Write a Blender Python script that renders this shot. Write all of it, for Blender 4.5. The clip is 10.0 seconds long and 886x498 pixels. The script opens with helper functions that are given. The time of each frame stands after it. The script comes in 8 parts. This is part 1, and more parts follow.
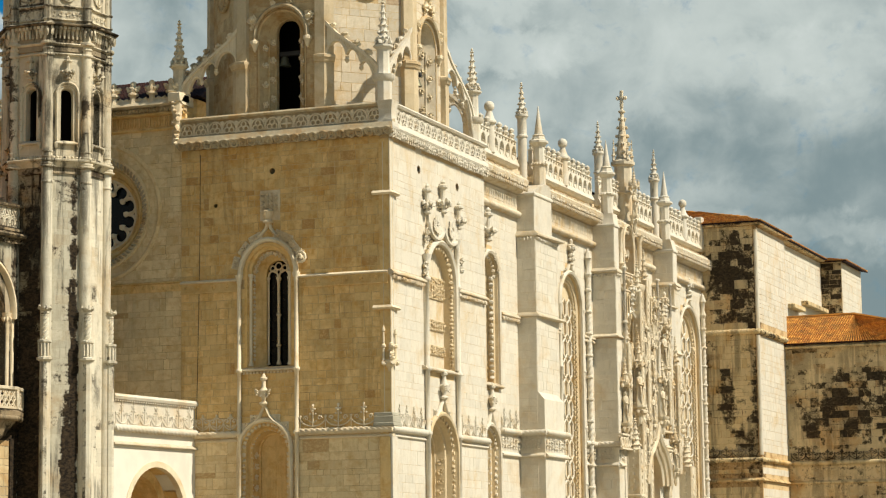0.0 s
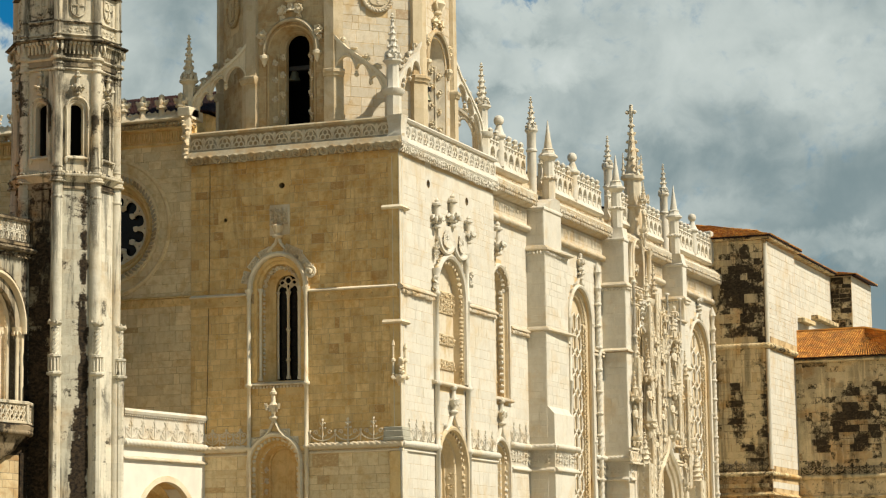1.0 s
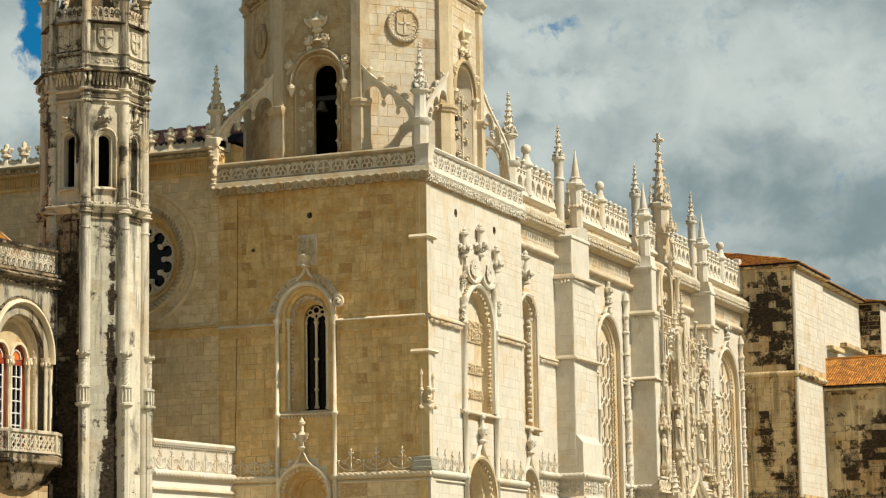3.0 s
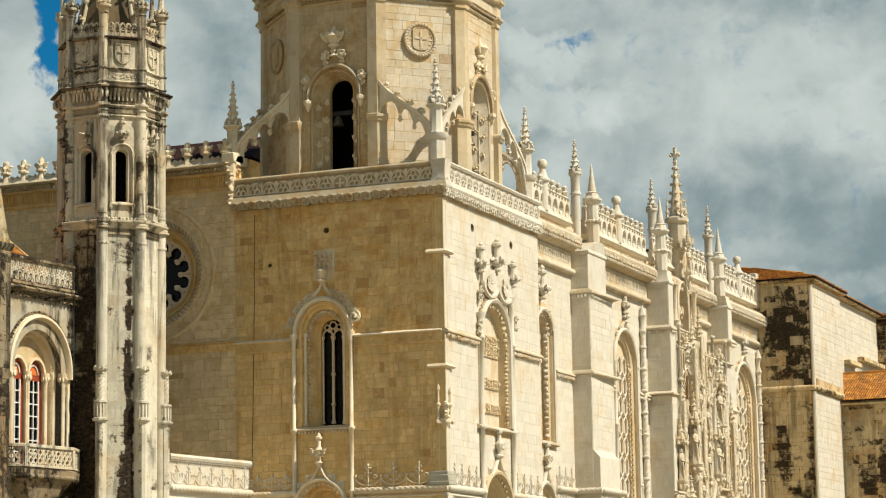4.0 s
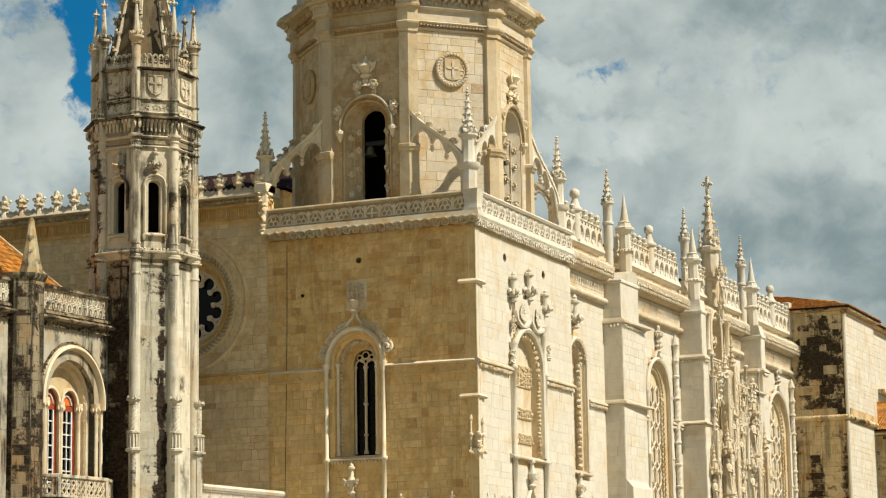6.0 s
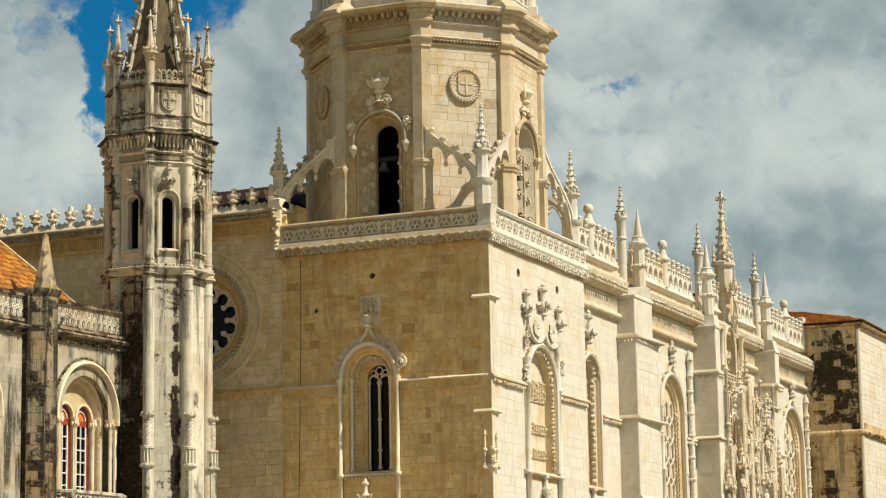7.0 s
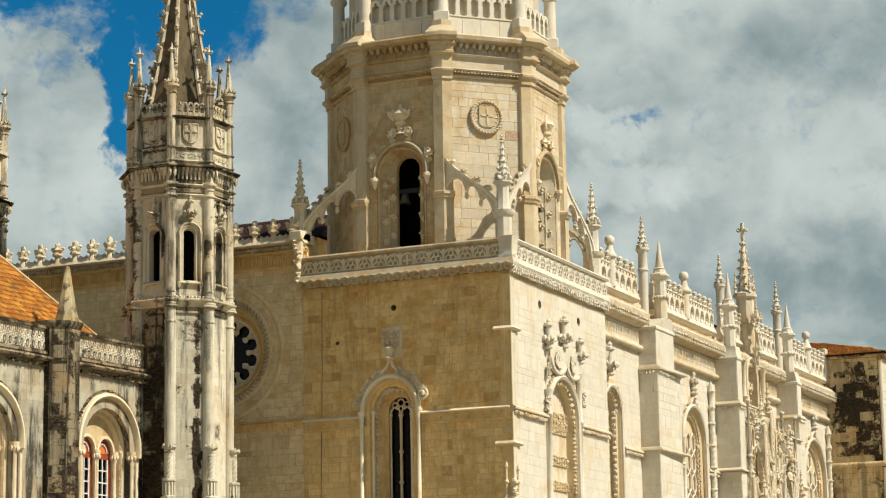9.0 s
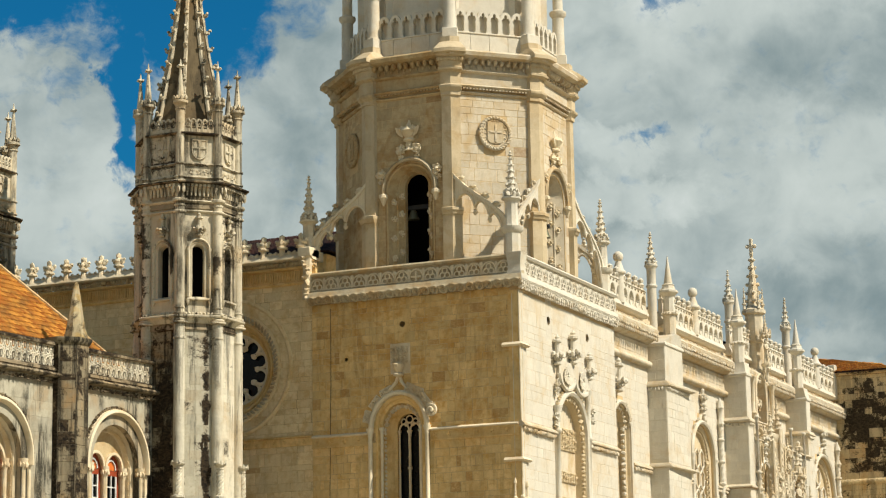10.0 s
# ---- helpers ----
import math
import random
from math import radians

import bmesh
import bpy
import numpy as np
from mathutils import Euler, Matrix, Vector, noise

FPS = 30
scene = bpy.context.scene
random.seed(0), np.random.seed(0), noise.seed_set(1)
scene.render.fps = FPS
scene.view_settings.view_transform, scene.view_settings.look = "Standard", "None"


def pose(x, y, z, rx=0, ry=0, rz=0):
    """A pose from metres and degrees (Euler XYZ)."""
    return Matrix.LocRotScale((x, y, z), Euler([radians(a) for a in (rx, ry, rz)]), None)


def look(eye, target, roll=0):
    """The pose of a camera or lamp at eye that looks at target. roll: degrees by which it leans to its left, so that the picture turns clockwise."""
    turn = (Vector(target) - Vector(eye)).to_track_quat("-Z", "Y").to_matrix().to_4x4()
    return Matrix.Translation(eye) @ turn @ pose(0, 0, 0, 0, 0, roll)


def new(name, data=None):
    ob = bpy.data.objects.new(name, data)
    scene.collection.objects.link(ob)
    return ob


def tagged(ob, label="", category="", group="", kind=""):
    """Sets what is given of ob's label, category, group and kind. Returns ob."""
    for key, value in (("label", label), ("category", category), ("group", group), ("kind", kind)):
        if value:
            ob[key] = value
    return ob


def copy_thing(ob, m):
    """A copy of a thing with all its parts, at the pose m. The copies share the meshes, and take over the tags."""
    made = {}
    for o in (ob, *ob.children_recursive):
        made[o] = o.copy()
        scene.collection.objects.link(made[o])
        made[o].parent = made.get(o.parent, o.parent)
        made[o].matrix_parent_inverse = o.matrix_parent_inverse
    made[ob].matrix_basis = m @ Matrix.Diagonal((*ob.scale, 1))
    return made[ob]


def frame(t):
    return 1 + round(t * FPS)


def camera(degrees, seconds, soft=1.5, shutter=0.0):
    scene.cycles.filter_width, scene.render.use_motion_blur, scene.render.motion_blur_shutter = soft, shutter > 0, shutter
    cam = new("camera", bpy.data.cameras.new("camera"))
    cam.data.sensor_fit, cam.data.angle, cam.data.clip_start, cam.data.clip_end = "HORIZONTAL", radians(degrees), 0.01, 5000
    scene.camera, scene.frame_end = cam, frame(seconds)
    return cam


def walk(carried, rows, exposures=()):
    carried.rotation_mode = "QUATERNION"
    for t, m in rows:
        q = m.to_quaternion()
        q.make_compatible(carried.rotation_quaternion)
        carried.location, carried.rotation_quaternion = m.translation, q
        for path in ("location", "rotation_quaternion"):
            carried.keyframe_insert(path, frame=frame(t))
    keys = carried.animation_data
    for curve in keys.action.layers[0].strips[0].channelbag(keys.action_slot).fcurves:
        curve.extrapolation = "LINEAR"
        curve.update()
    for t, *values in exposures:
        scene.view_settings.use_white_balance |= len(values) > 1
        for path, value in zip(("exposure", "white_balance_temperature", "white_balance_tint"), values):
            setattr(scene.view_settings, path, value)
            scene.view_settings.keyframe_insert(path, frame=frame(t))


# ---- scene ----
# The camera turns on one spot in the square, far to the south-west of the church.
cam = camera(20.67, 10.0, 1.2)
EYE = (-120.09, -49.79, 1.7)
TURNS = [
    (0.0, 97.696, 0.691, -68.656), (0.5, 97.866, 0.688, -68.550), (1.0, 98.036, 0.715, -68.424),
    (1.5, 98.208, 0.756, -68.277), (2.0, 98.381, 0.800, -68.113), (2.5, 98.556, 0.839, -67.933),
    (3.0, 98.732, 0.869, -67.741), (3.5, 98.910, 0.891, -67.542), (4.0, 99.089, 0.905, -67.338),
    (4.5, 99.268, 0.912, -67.135), (5.0, 99.446, 0.915, -66.937), (5.5, 99.626, 0.916, -66.745),
    (6.0, 99.805, 0.917, -66.563), (6.5, 99.986, 0.919, -66.393), (7.0, 100.169, 0.922, -66.235),
    (7.5, 100.355, 0.926, -66.090), (8.0, 100.544, 0.930, -65.958), (8.5, 100.736, 0.932, -65.836),
    (9.0, 100.930, 0.932, -65.724), (9.5, 101.125, 0.929, -65.619), (10.0, 101.318, 0.924, -65.518),
]
walk(cam, [(t, pose(*EYE, rx, ry, rz)) for t, rx, ry, rz in TURNS], [(0.0, 0.0, 6500.0, 10.0), (10.0, 0.0, 6500.0, 10.0)])

# ---- light ----
SUN_EAST, SUN_UP = -1.8, 47.0  # degrees east of south, degrees above the horizon
sun_dir = Vector((math.sin(radians(SUN_EAST)) * math.cos(radians(SUN_UP)), -math.cos(radians(SUN_EAST)) * math.cos(radians(SUN_UP)), math.sin(radians(SUN_UP))))
sun = new("sun", bpy.data.lights.new("sun", "SUN"))
sun.data.energy, sun.data.angle, sun.data.color = 5.9, radians(0.5), (1.0, 0.93, 0.80)
sun.matrix_world = look(sun_dir * 200, (0, 0, 0))


class Nodes:
    """Short hand for building node trees."""

    def __init__(self, tree):
        self.t = tree
        tree.nodes.clear()

    def add(self, kind, ins=()):
        n = self.t.nodes.new("ShaderNode" + kind)
        for key, v in dict(ins).items():
            if isinstance(v, bpy.types.NodeSocket):
                self.t.links.new(v, n.inputs[key])
            else:
                n.inputs[key].default_value = v
        return n

    def math(self, op, a, b=0.0, clamp=False):
        n = self.add("Math", {0: a, 1: b})
        n.operation, n.use_clamp = op, clamp
        return n.outputs[0]

    def mix(self, fac, a, b, blend="MIX"):
        n = self.add("Mix")
        n.data_type, n.blend_type = "RGBA", blend
        if isinstance(fac, bpy.types.NodeSocket):
            self.t.links.new(fac, n.inputs[0])
        else:
            n.inputs[0].default_value = fac
        for i, v in ((6, a), (7, b)):
            if isinstance(v, bpy.types.NodeSocket):
                self.t.links.new(v, n.inputs[i])
            else:
                n.inputs[i].default_value = (*v, 1)
        return n.outputs[2]

    def ramp(self, v, lo, hi, a=0.0, b=1.0):
        n = self.add("MapRange")
        n.interpolation_type = "SMOOTHSTEP"
        self.t.links.new(v, n.inputs[0])
        for i, value in enumerate((lo, hi, a, b)):
            n.inputs[i + 1].default_value = value
        return n.outputs[0]

    def noise(self, vec, scale, detail=4.0, rough=0.55, stretch=None, warp=0.0):
        if stretch:
            vec = self.add("Mapping", {"Vector": vec, "Scale": stretch}).outputs[0]
        return self.add("TexNoise", {"Vector": vec, "Scale": scale, "Detail": detail, "Roughness": rough, "Distortion": warp}).outputs[0]


# Sky: a clear blue dome behind broken grey cloud.
world = bpy.data.worlds.new("sky")
scene.world = world
world.use_nodes = True
N = Nodes(world.node_tree)
sky = N.add("TexSky")
sky.sky_type, sky.sun_disc = "NISHITA", False
sky.sun_elevation, sky.sun_rotation = radians(SUN_UP), radians(180 - SUN_EAST)
sky.altitude, sky.air_density, sky.dust_density, sky.ozone_density = 20.0, 1.0, 0.6, 2.5
way = N.add("TexCoord").outputs["Generated"]
# directions in the sky: az is degrees left of the east, el degrees above the horizon
sep = N.add("SeparateXYZ", {0: way})
az = N.math("MULTIPLY", N.math("ARCTAN2", sep.outputs[1], sep.outputs[0]), 57.2958)
el = N.math("MULTIPLY", N.math("ARCSINE", sep.outputs[2]), 57.2958)
flat = N.add("CombineXYZ", {0: az, 1: el, 2: 0.0}).outputs[0]
drift = N.noise(flat, 0.8, 7.0, 0.62, warp=0.4)
shift = N.noise(N.add("VectorMath", {0: flat, 1: (37.0, 11.0, 5.0)}).outputs[0], 0.8, 7.0, 0.62, warp=0.4)
az2 = N.math("ADD", az, N.math("MULTIPLY", N.math("SUBTRACT", drift, 0.5), 2.2))
el2 = N.math("ADD", el, N.math("MULTIPLY", N.math("SUBTRACT", shift, 0.5), 2.2))
billow = N.noise(flat, 0.75, 9.0, 0.60, warp=0.8)
tone = N.noise(flat, 0.13, 5.0, 0.5, stretch=(0.7, 1.4, 1.0), warp=0.3)
fine = N.noise(flat, 0.6, 7.0, 0.55, warp=0.3)


def gap(a, e, ra, re, depth):
    """An opening in the cloud about a direction; depth in its middle, 0 outside."""
    da = N.math("DIVIDE", N.math("SUBTRACT", az2, a), ra)
    de = N.math("DIVIDE", N.math("SUBTRACT", el2, e), re)
    return N.ramp(N.math("ADD", N.math("MULTIPLY", da, da), N.math("MULTIPLY", de, de)), 1.6, 0.0, 0.0, depth)


GAPS = [(30.47, 17.44, 2.35, 2.64, 1.75), (34.17, 18.13, 3.47, 1.98, 1.75), (31.9, 15.1, 0.62, 1.4, 1.6), (31.85, 13.5, 0.42, 0.75, 1.4), (29.4, 16.1, 1.2, 0.9, 1.2), (28.13, 17.2, 1.52, 1.05, 0.6), (33.2, 15.3, 1.0, 0.5, 0.62), (32.6, 16.2, 0.9, 0.5, 0.7), (19.25, 13.89, 0.61, 0.21, 0.75), (18.93, 17.02, 0.55, 0.29, 0.7)]
opening = N.ramp(el, 20.0, 34.0)  # the cloud breaks up overhead
for g in GAPS:
    opening = N.math("MAXIMUM", opening, gap(*g))
wisp = N.noise(flat, 2.2, 8.0, 0.62, stretch=(1.0, 1.3, 1.0), warp=0.5)
ragged = N.math("ADD", opening, N.math("MULTIPLY", N.math("SUBTRACT", billow, 0.5), 1.6))
ragged = N.math("ADD", ragged, N.math("MULTIPLY", N.math("SUBTRACT", wisp, 0.5), 1.25))
clear = N.ramp(ragged, 0.05, 1.25)
light = N.math("ADD", tone, N.math("MULTIPLY", N.math("SUBTRACT", fine, 0.5), 0.6))
# brighter heads and darker bellies of the cloud banks: azimuth, elevation, radii, weight
BANKS = [(20.1, 13.6, 1.2, 0.6, 0.22), (19.8, 12.4, 2.2, 0.6, 0.20), (12.8, 11.9, 2.6, 0.8, 0.12), (17.5, 9.8, 5.0, 0.8, -0.10), (12.5, 7.9, 3.0, 0.45, 0.12),
         (11.0, 6.4, 2.6, 0.7, -0.14), (13.5, 15.6, 4.5, 1.3, -0.16), (33.0, 12.0, 1.6, 1.2, 0.08)]
for b in BANKS:
    light = N.math("ADD", light, gap(*b))
grey = N.mix(N.ramp(light, 0.22, 0.72), (0.215, 0.287, 0.30), (0.555, 0.62, 0.59))
grey = N.mix(N.ramp(light, 0.66, 0.98), grey, (0.80, 0.845, 0.82))
blue = N.mix(1.0, sky.outputs[0], (0.0045, 0.054, 0.076), "MULTIPLY")
mixed = N.mix(clear, grey, blue)
bg = N.add("Background", {0: mixed, 1: 1.0})
N.t.links.new(bg.outputs[0], N.add("OutputWorld").inputs[0])

# ---- materials ----
def material(name):
    m = bpy.data.materials.new(name)
    m.use_nodes = True
    return m, Nodes(m.node_tree)


def finish(n, color, rough, bump=None, strength=0.3, metal=0.0, depth=0.05, gloss=0.2):
    ins = {"Base Color": color if isinstance(color, bpy.types.NodeSocket) else (*color, 1), "Roughness": rough, "Metallic": metal, "Specular IOR Level": gloss}
    if bump is not None:
        ins["Normal"] = n.add("Bump", {"Height": bump, "Strength": strength, "Distance": depth}).outputs[0]
    sh = n.add("BsdfPrincipled", ins)
    n.t.links.new(sh.outputs[0], n.add("OutputMaterial").inputs[0])


WING = Matrix.Translation((-9.0, 15.4, 0)) @ Matrix.Rotation(radians(-6.7), 4, "Z")  # the monastery wing, turned a little from the church


def stone(name, base, warm, warmth=0.5, spread=0.25, crust=0.0, crust_at=0.60, streak=0.0, grime=0.3, patch=(0.5, 0.62), scale=0.22, mottle=0.2, spots=(), blocky=0.30, odd=0.0, runs_at=0.47, pull=0.21, run_color=(0.022, 0.019, 0.012), block_warm=0.55, fleck=0.0, drum=0.0, speckle=0.85, soft=0.15):
    """Limestone. warm: its ochre stain; spread: tone from block to block; crust: black growth, in spots (centre, radii) and by chance; streak: black runs of rain water; odd: some blocks of darker stone."""
    m, n = material(name)
    pos = n.add("NewGeometry").outputs["Position"]
    island = n.add("NewGeometry").outputs["Random Per Island"]
    which = n.add("ObjectInfo").outputs["Random"]
    rnd = n.math("FRACT", n.math("ADD", island, which))
    rnd2 = n.math("FRACT", n.math("MULTIPLY", rnd, 7.31))
    rnd3 = n.math("FRACT", n.math("MULTIPLY", rnd, 23.7))
    big = n.noise(pos, scale, 7.0, 0.62, warp=0.6)
    mid = n.noise(pos, 1.3, 5.0, 0.6)
    tiny = n.noise(pos, 14.0, 4.0, 0.65)
    grain = n.noise(pos, 4.5, 6.0, 0.75, stretch=(1.0, 1.0, 1.6), warp=0.3)
    # tone of each block, then warm patches, then pores and grime
    val = n.math("ADD", 1.0 - spread * 0.5, n.math("MULTIPLY", rnd, spread))
    col = n.mix(1.0, base, n.add("CombineColor", {0: val, 1: val, 2: val}).outputs[0], "MULTIPLY")
    stain = n.math("ADD", n.ramp(big, *patch), n.math("MULTIPLY", n.ramp(rnd2, 0.78, 1.0), block_warm), True)
    stain = n.math("MULTIPLY", stain, n.ramp(mid, 0.3, 0.65, 0.35, 1.0))
    col = n.mix(n.math("MULTIPLY", stain, warmth), col, warm)
    if fleck:  # small rusty blooms on the face of the stone
        bloom = n.add("VectorMath", {0: pos, 1: n.add("CombineXYZ", {0: n.math("MULTIPLY", rnd, 9.0), 1: n.math("MULTIPLY", rnd2, 9.0), 2: 0.0}).outputs[0]}).outputs[0]  # blooms stop at the joints
        bloom = n.noise(bloom, 1.5, 8.0, 0.66, stretch=(1.0, 1.0, 1.5), warp=0.4)
        col = n.mix(n.math("MULTIPLY", n.ramp(bloom, 0.48, 0.64), fleck), col, tuple(w * 0.9 for w in warm))
    if drum:  # shafts built of drums, each of its own tone
        step = n.add("VectorMath", {0: n.add("VectorMath", {0: pos, 1: (0.9, 0.9, 1.05)}).outputs[0]})
        step.inputs[0].links[0].from_node.operation, step.operation = "MULTIPLY", "FLOOR"
        lot = n.add("TexWhiteNoise", {"Vector": step.outputs[0]}).outputs[0]
        col = n.mix(n.math("MULTIPLY", n.ramp(lot, 0.55, 0.95), drum), col, tuple(c * 0.45 for c in base))
    if odd:
        col = n.mix(n.math("MULTIPLY", n.math("MULTIPLY", n.ramp(rnd3, 1.0 - odd, 1.0 - odd * 0.6), n.ramp(grain, 0.3, 0.6, 0.35, 1.0)), 0.85), col, tuple(c * q for c, q in zip(base, (0.56, 0.40, 0.26))))
    dirt = n.noise(pos, 0.9, 8.0, 0.7, stretch=(1.0, 1.0, 0.45), warp=0.4)
    col = n.mix(n.math("MULTIPLY", n.ramp(dirt, 0.47, 0.75), grime), col, tuple(c * 0.42 for c in base))
    col = n.mix(n.ramp(tiny, 0.2, 0.8, 0.0, 0.22), col, tuple(c * 0.6 for c in base))
    col = n.mix(n.ramp(grain, 0.50, 0.72, 0.0, 0.08 + grime * 0.22), col, tuple(b * q for b, q in zip(base, (0.52, 0.42, 0.30))))
    col = n.mix(n.ramp(grain, 0.46, 0.26, 0.0, 0.30), col, tuple(min(0.85, b * 1.28) for b in base))
    wash = n.noise(pos, 2.2, 7.0, 0.72, stretch=(1.0, 1.0, 0.4), warp=0.3)
    col = n.mix(n.math("MULTIPLY", n.ramp(wash, 0.46, 0.72), mottle), col, tuple(b * w ** 0.5 * 0.9 for b, w in zip(base, (0.45, 0.36, 0.26))))
    field = None
    for c, r in spots:
        d = n.add("VectorMath", {0: n.add("VectorMath", {0: pos, 1: tuple(-q for q in c)}).outputs[0], 1: tuple(1 / q for q in r)})
        d.operation = "MULTIPLY"
        ln = n.add("VectorMath", {0: d.outputs[0]})
        ln.operation = "LENGTH"
        f = n.ramp(ln.outputs["Value"], 1.35, 0.45)
        field = f if field is None else n.math("MAXIMUM", field, f)
    if streak:
        runs = n.noise(pos, 1.0, 8.0, 0.70, stretch=(1.3, 1.3, 0.09), warp=0.25)
        hold = n.noise(pos, 0.5, 6.0, 0.6, stretch=(0.7, 0.7, 0.5))
        mask = n.math("MULTIPLY", n.ramp(runs, runs_at, runs_at + 0.09), n.ramp(hold, 0.40, 0.52))
        mask = n.math("MULTIPLY", mask, n.ramp(tiny, 0.3, 0.5, 0.55, 1.0))
        col = n.mix(n.math("MULTIPLY", mask, streak), col, run_color)
    if crust:
        lump = n.noise(pos, 0.40, 9.0, 0.70, stretch=(1.0, 1.0, 1.3), warp=0.5)
        speck = n.noise(pos, 2.2, 8.0, 0.74, warp=0.4)
        lump = n.math("ADD", lump, n.math("MULTIPLY", n.math("SUBTRACT", rnd, 0.5), blocky))
        lump = n.math("ADD", lump, n.math("MULTIPLY", n.math("SUBTRACT", speck, 0.5), speckle))
        lump = n.math("ADD", lump, n.math("MULTIPLY", n.math("SUBTRACT", tiny, 0.5), 0.30))
        if drum:
            lump = n.math("ADD", lump, n.math("MULTIPLY", n.math("SUBTRACT", lot, 0.5), 0.22))
        if field is not None:
            lump = n.math("ADD", lump, n.math("MULTIPLY", field, pull))
        dark = n.mix(n.ramp(grain, 0.36, 0.62), (0.055, 0.036, 0.018), (0.008, 0.006, 0.0035))
        col = n.mix(n.math("MULTIPLY", n.ramp(lump, crust_at - 0.02, crust_at + soft), crust), col, dark)
    height = n.math("ADD", n.math("MULTIPLY", mid, 0.6), n.math("ADD", tiny, n.math("MULTIPLY", grain, 0.7)))
    finish(n, col, 0.88, height, 0.35)
    return m


def on_wing(*spots):
    return [(tuple(WING @ Vector(c)), r) for c, r in spots]


CREAM = stone("cream_limestone", (0.642, 0.585, 0.466), (0.56, 0.38, 0.16), 0.5, 0.10, grime=0.24, patch=(0.48, 0.66), scale=0.5, mottle=0.28, block_warm=0.25)
# Golden tint: stain, plus the light bounced inside reveals put into the colour.
CARVED = stone("carved_limestone", (0.62, 0.50, 0.315), (0.48, 0.30, 0.10), 0.6, 0.08, grime=0.4)
WEATHERED = stone("weathered_limestone", (0.80, 0.565, 0.25), (0.64, 0.34, 0.075), 0.72, 0.24, streak=0.30, run_color=(0.36, 0.19, 0.05), runs_at=0.50, grime=0.45, patch=(0.46, 0.68), scale=0.85, mottle=0.40, odd=0.035, block_warm=0.5, fleck=0.5)
LOWER = stone("washed_ochre_limestone", (0.82, 0.65, 0.37), (0.56, 0.30, 0.07), 0.6, 0.2, grime=0.35, patch=(0.50, 0.68), scale=0.7, mottle=0.4, odd=0.03, block_warm=0.4, fleck=0.35)
# Ochre stains; the dimmer light high on the wall is also in its base.
UPPER = stone("ochre_stained_dimmed_limestone", (0.735, 0.515, 0.222), (0.58, 0.28, 0.045), 0.75, 0.24, streak=0.3, run_color=(0.30, 0.14, 0.03), runs_at=0.50, grime=0.5, patch=(0.44, 0.64), scale=0.85, mottle=0.48, odd=0.06, block_warm=0.45, fleck=0.5)
# Ochre-stained stone with a lowered base that stands for shade on several walls.
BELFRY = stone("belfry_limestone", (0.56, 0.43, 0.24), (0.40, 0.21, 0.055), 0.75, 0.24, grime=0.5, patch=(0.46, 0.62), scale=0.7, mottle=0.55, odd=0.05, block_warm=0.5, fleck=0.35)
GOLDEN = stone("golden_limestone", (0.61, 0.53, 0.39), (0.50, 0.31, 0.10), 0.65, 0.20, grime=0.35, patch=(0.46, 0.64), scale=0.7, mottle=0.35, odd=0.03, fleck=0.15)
LACE = stone("portal_limestone", (0.665, 0.575, 0.415), (0.52, 0.34, 0.14), 0.6, 0.14, grime=0.45, patch=(0.46, 0.64), scale=0.8, mottle=0.35)
PALE = stone("pale_limestone", (0.77, 0.65, 0.445), (0.52, 0.32, 0.12), 0.55, 0.12, grime=0.4)
TRIM = stone("ochre_trim_limestone", (0.50, 0.415, 0.27), (0.46, 0.26, 0.08), 0.7, 0.12, grime=0.55, patch=(0.45, 0.6), scale=0.8, mottle=0.55)
GREY_STONE = stone("blue_grey_stone", (0.45, 0.42, 0.32), (0.30, 0.24, 0.15), 0.4, 0.1, grime=0.4)
PIER = stone("pilaster_limestone", (0.59, 0.475, 0.30), (0.45, 0.27, 0.09), 0.55, 0.06, grime=0.35, patch=(0.46, 0.64), scale=0.7, mottle=0.4, block_warm=0.0, drum=0.18)
CRUSTED = stone("crusted_limestone", (0.68, 0.53, 0.30), (0.50, 0.25, 0.06), 0.75, 0.28, crust=0.97, crust_at=0.585, streak=0.4, grime=0.6, odd=0.06, blocky=0.36, pull=0.28, speckle=1.1, soft=0.20,
                spots=(((68.3, -1.3, 25.2), (2.0, 2.2, 4.3)), ((68.3, -2.9, 22.5), (2.0, 0.7, 2.5)), ((109.5, -0.5, 28.0), (3.0, 2.5, 4.0)), ((77.4, -9.6, 17.3), (2.0, 3.6, 1.0)), ((77.4, -8.6, 15.0), (2.0, 4.2, 2.4)), ((77.4, -5.4, 14.5), (2.0, 1.0, 2.0))))
STAINED = stone("stained_limestone", (0.72, 0.56, 0.31), (0.52, 0.26, 0.05), 0.80, 0.22, crust=0.97, crust_at=0.60, streak=0.5, grime=0.6, odd=0.05, blocky=0.28, pull=0.27, speckle=1.1, soft=0.20,
                spots=(((68.3, -0.7, 16.0), (2.0, 0.6, 3.0)), ((68.3, -3.1, 15.5), (2.0, 0.45, 3.2)), ((68.3, -2.2, 12.3), (2.0, 1.5, 1.0))))
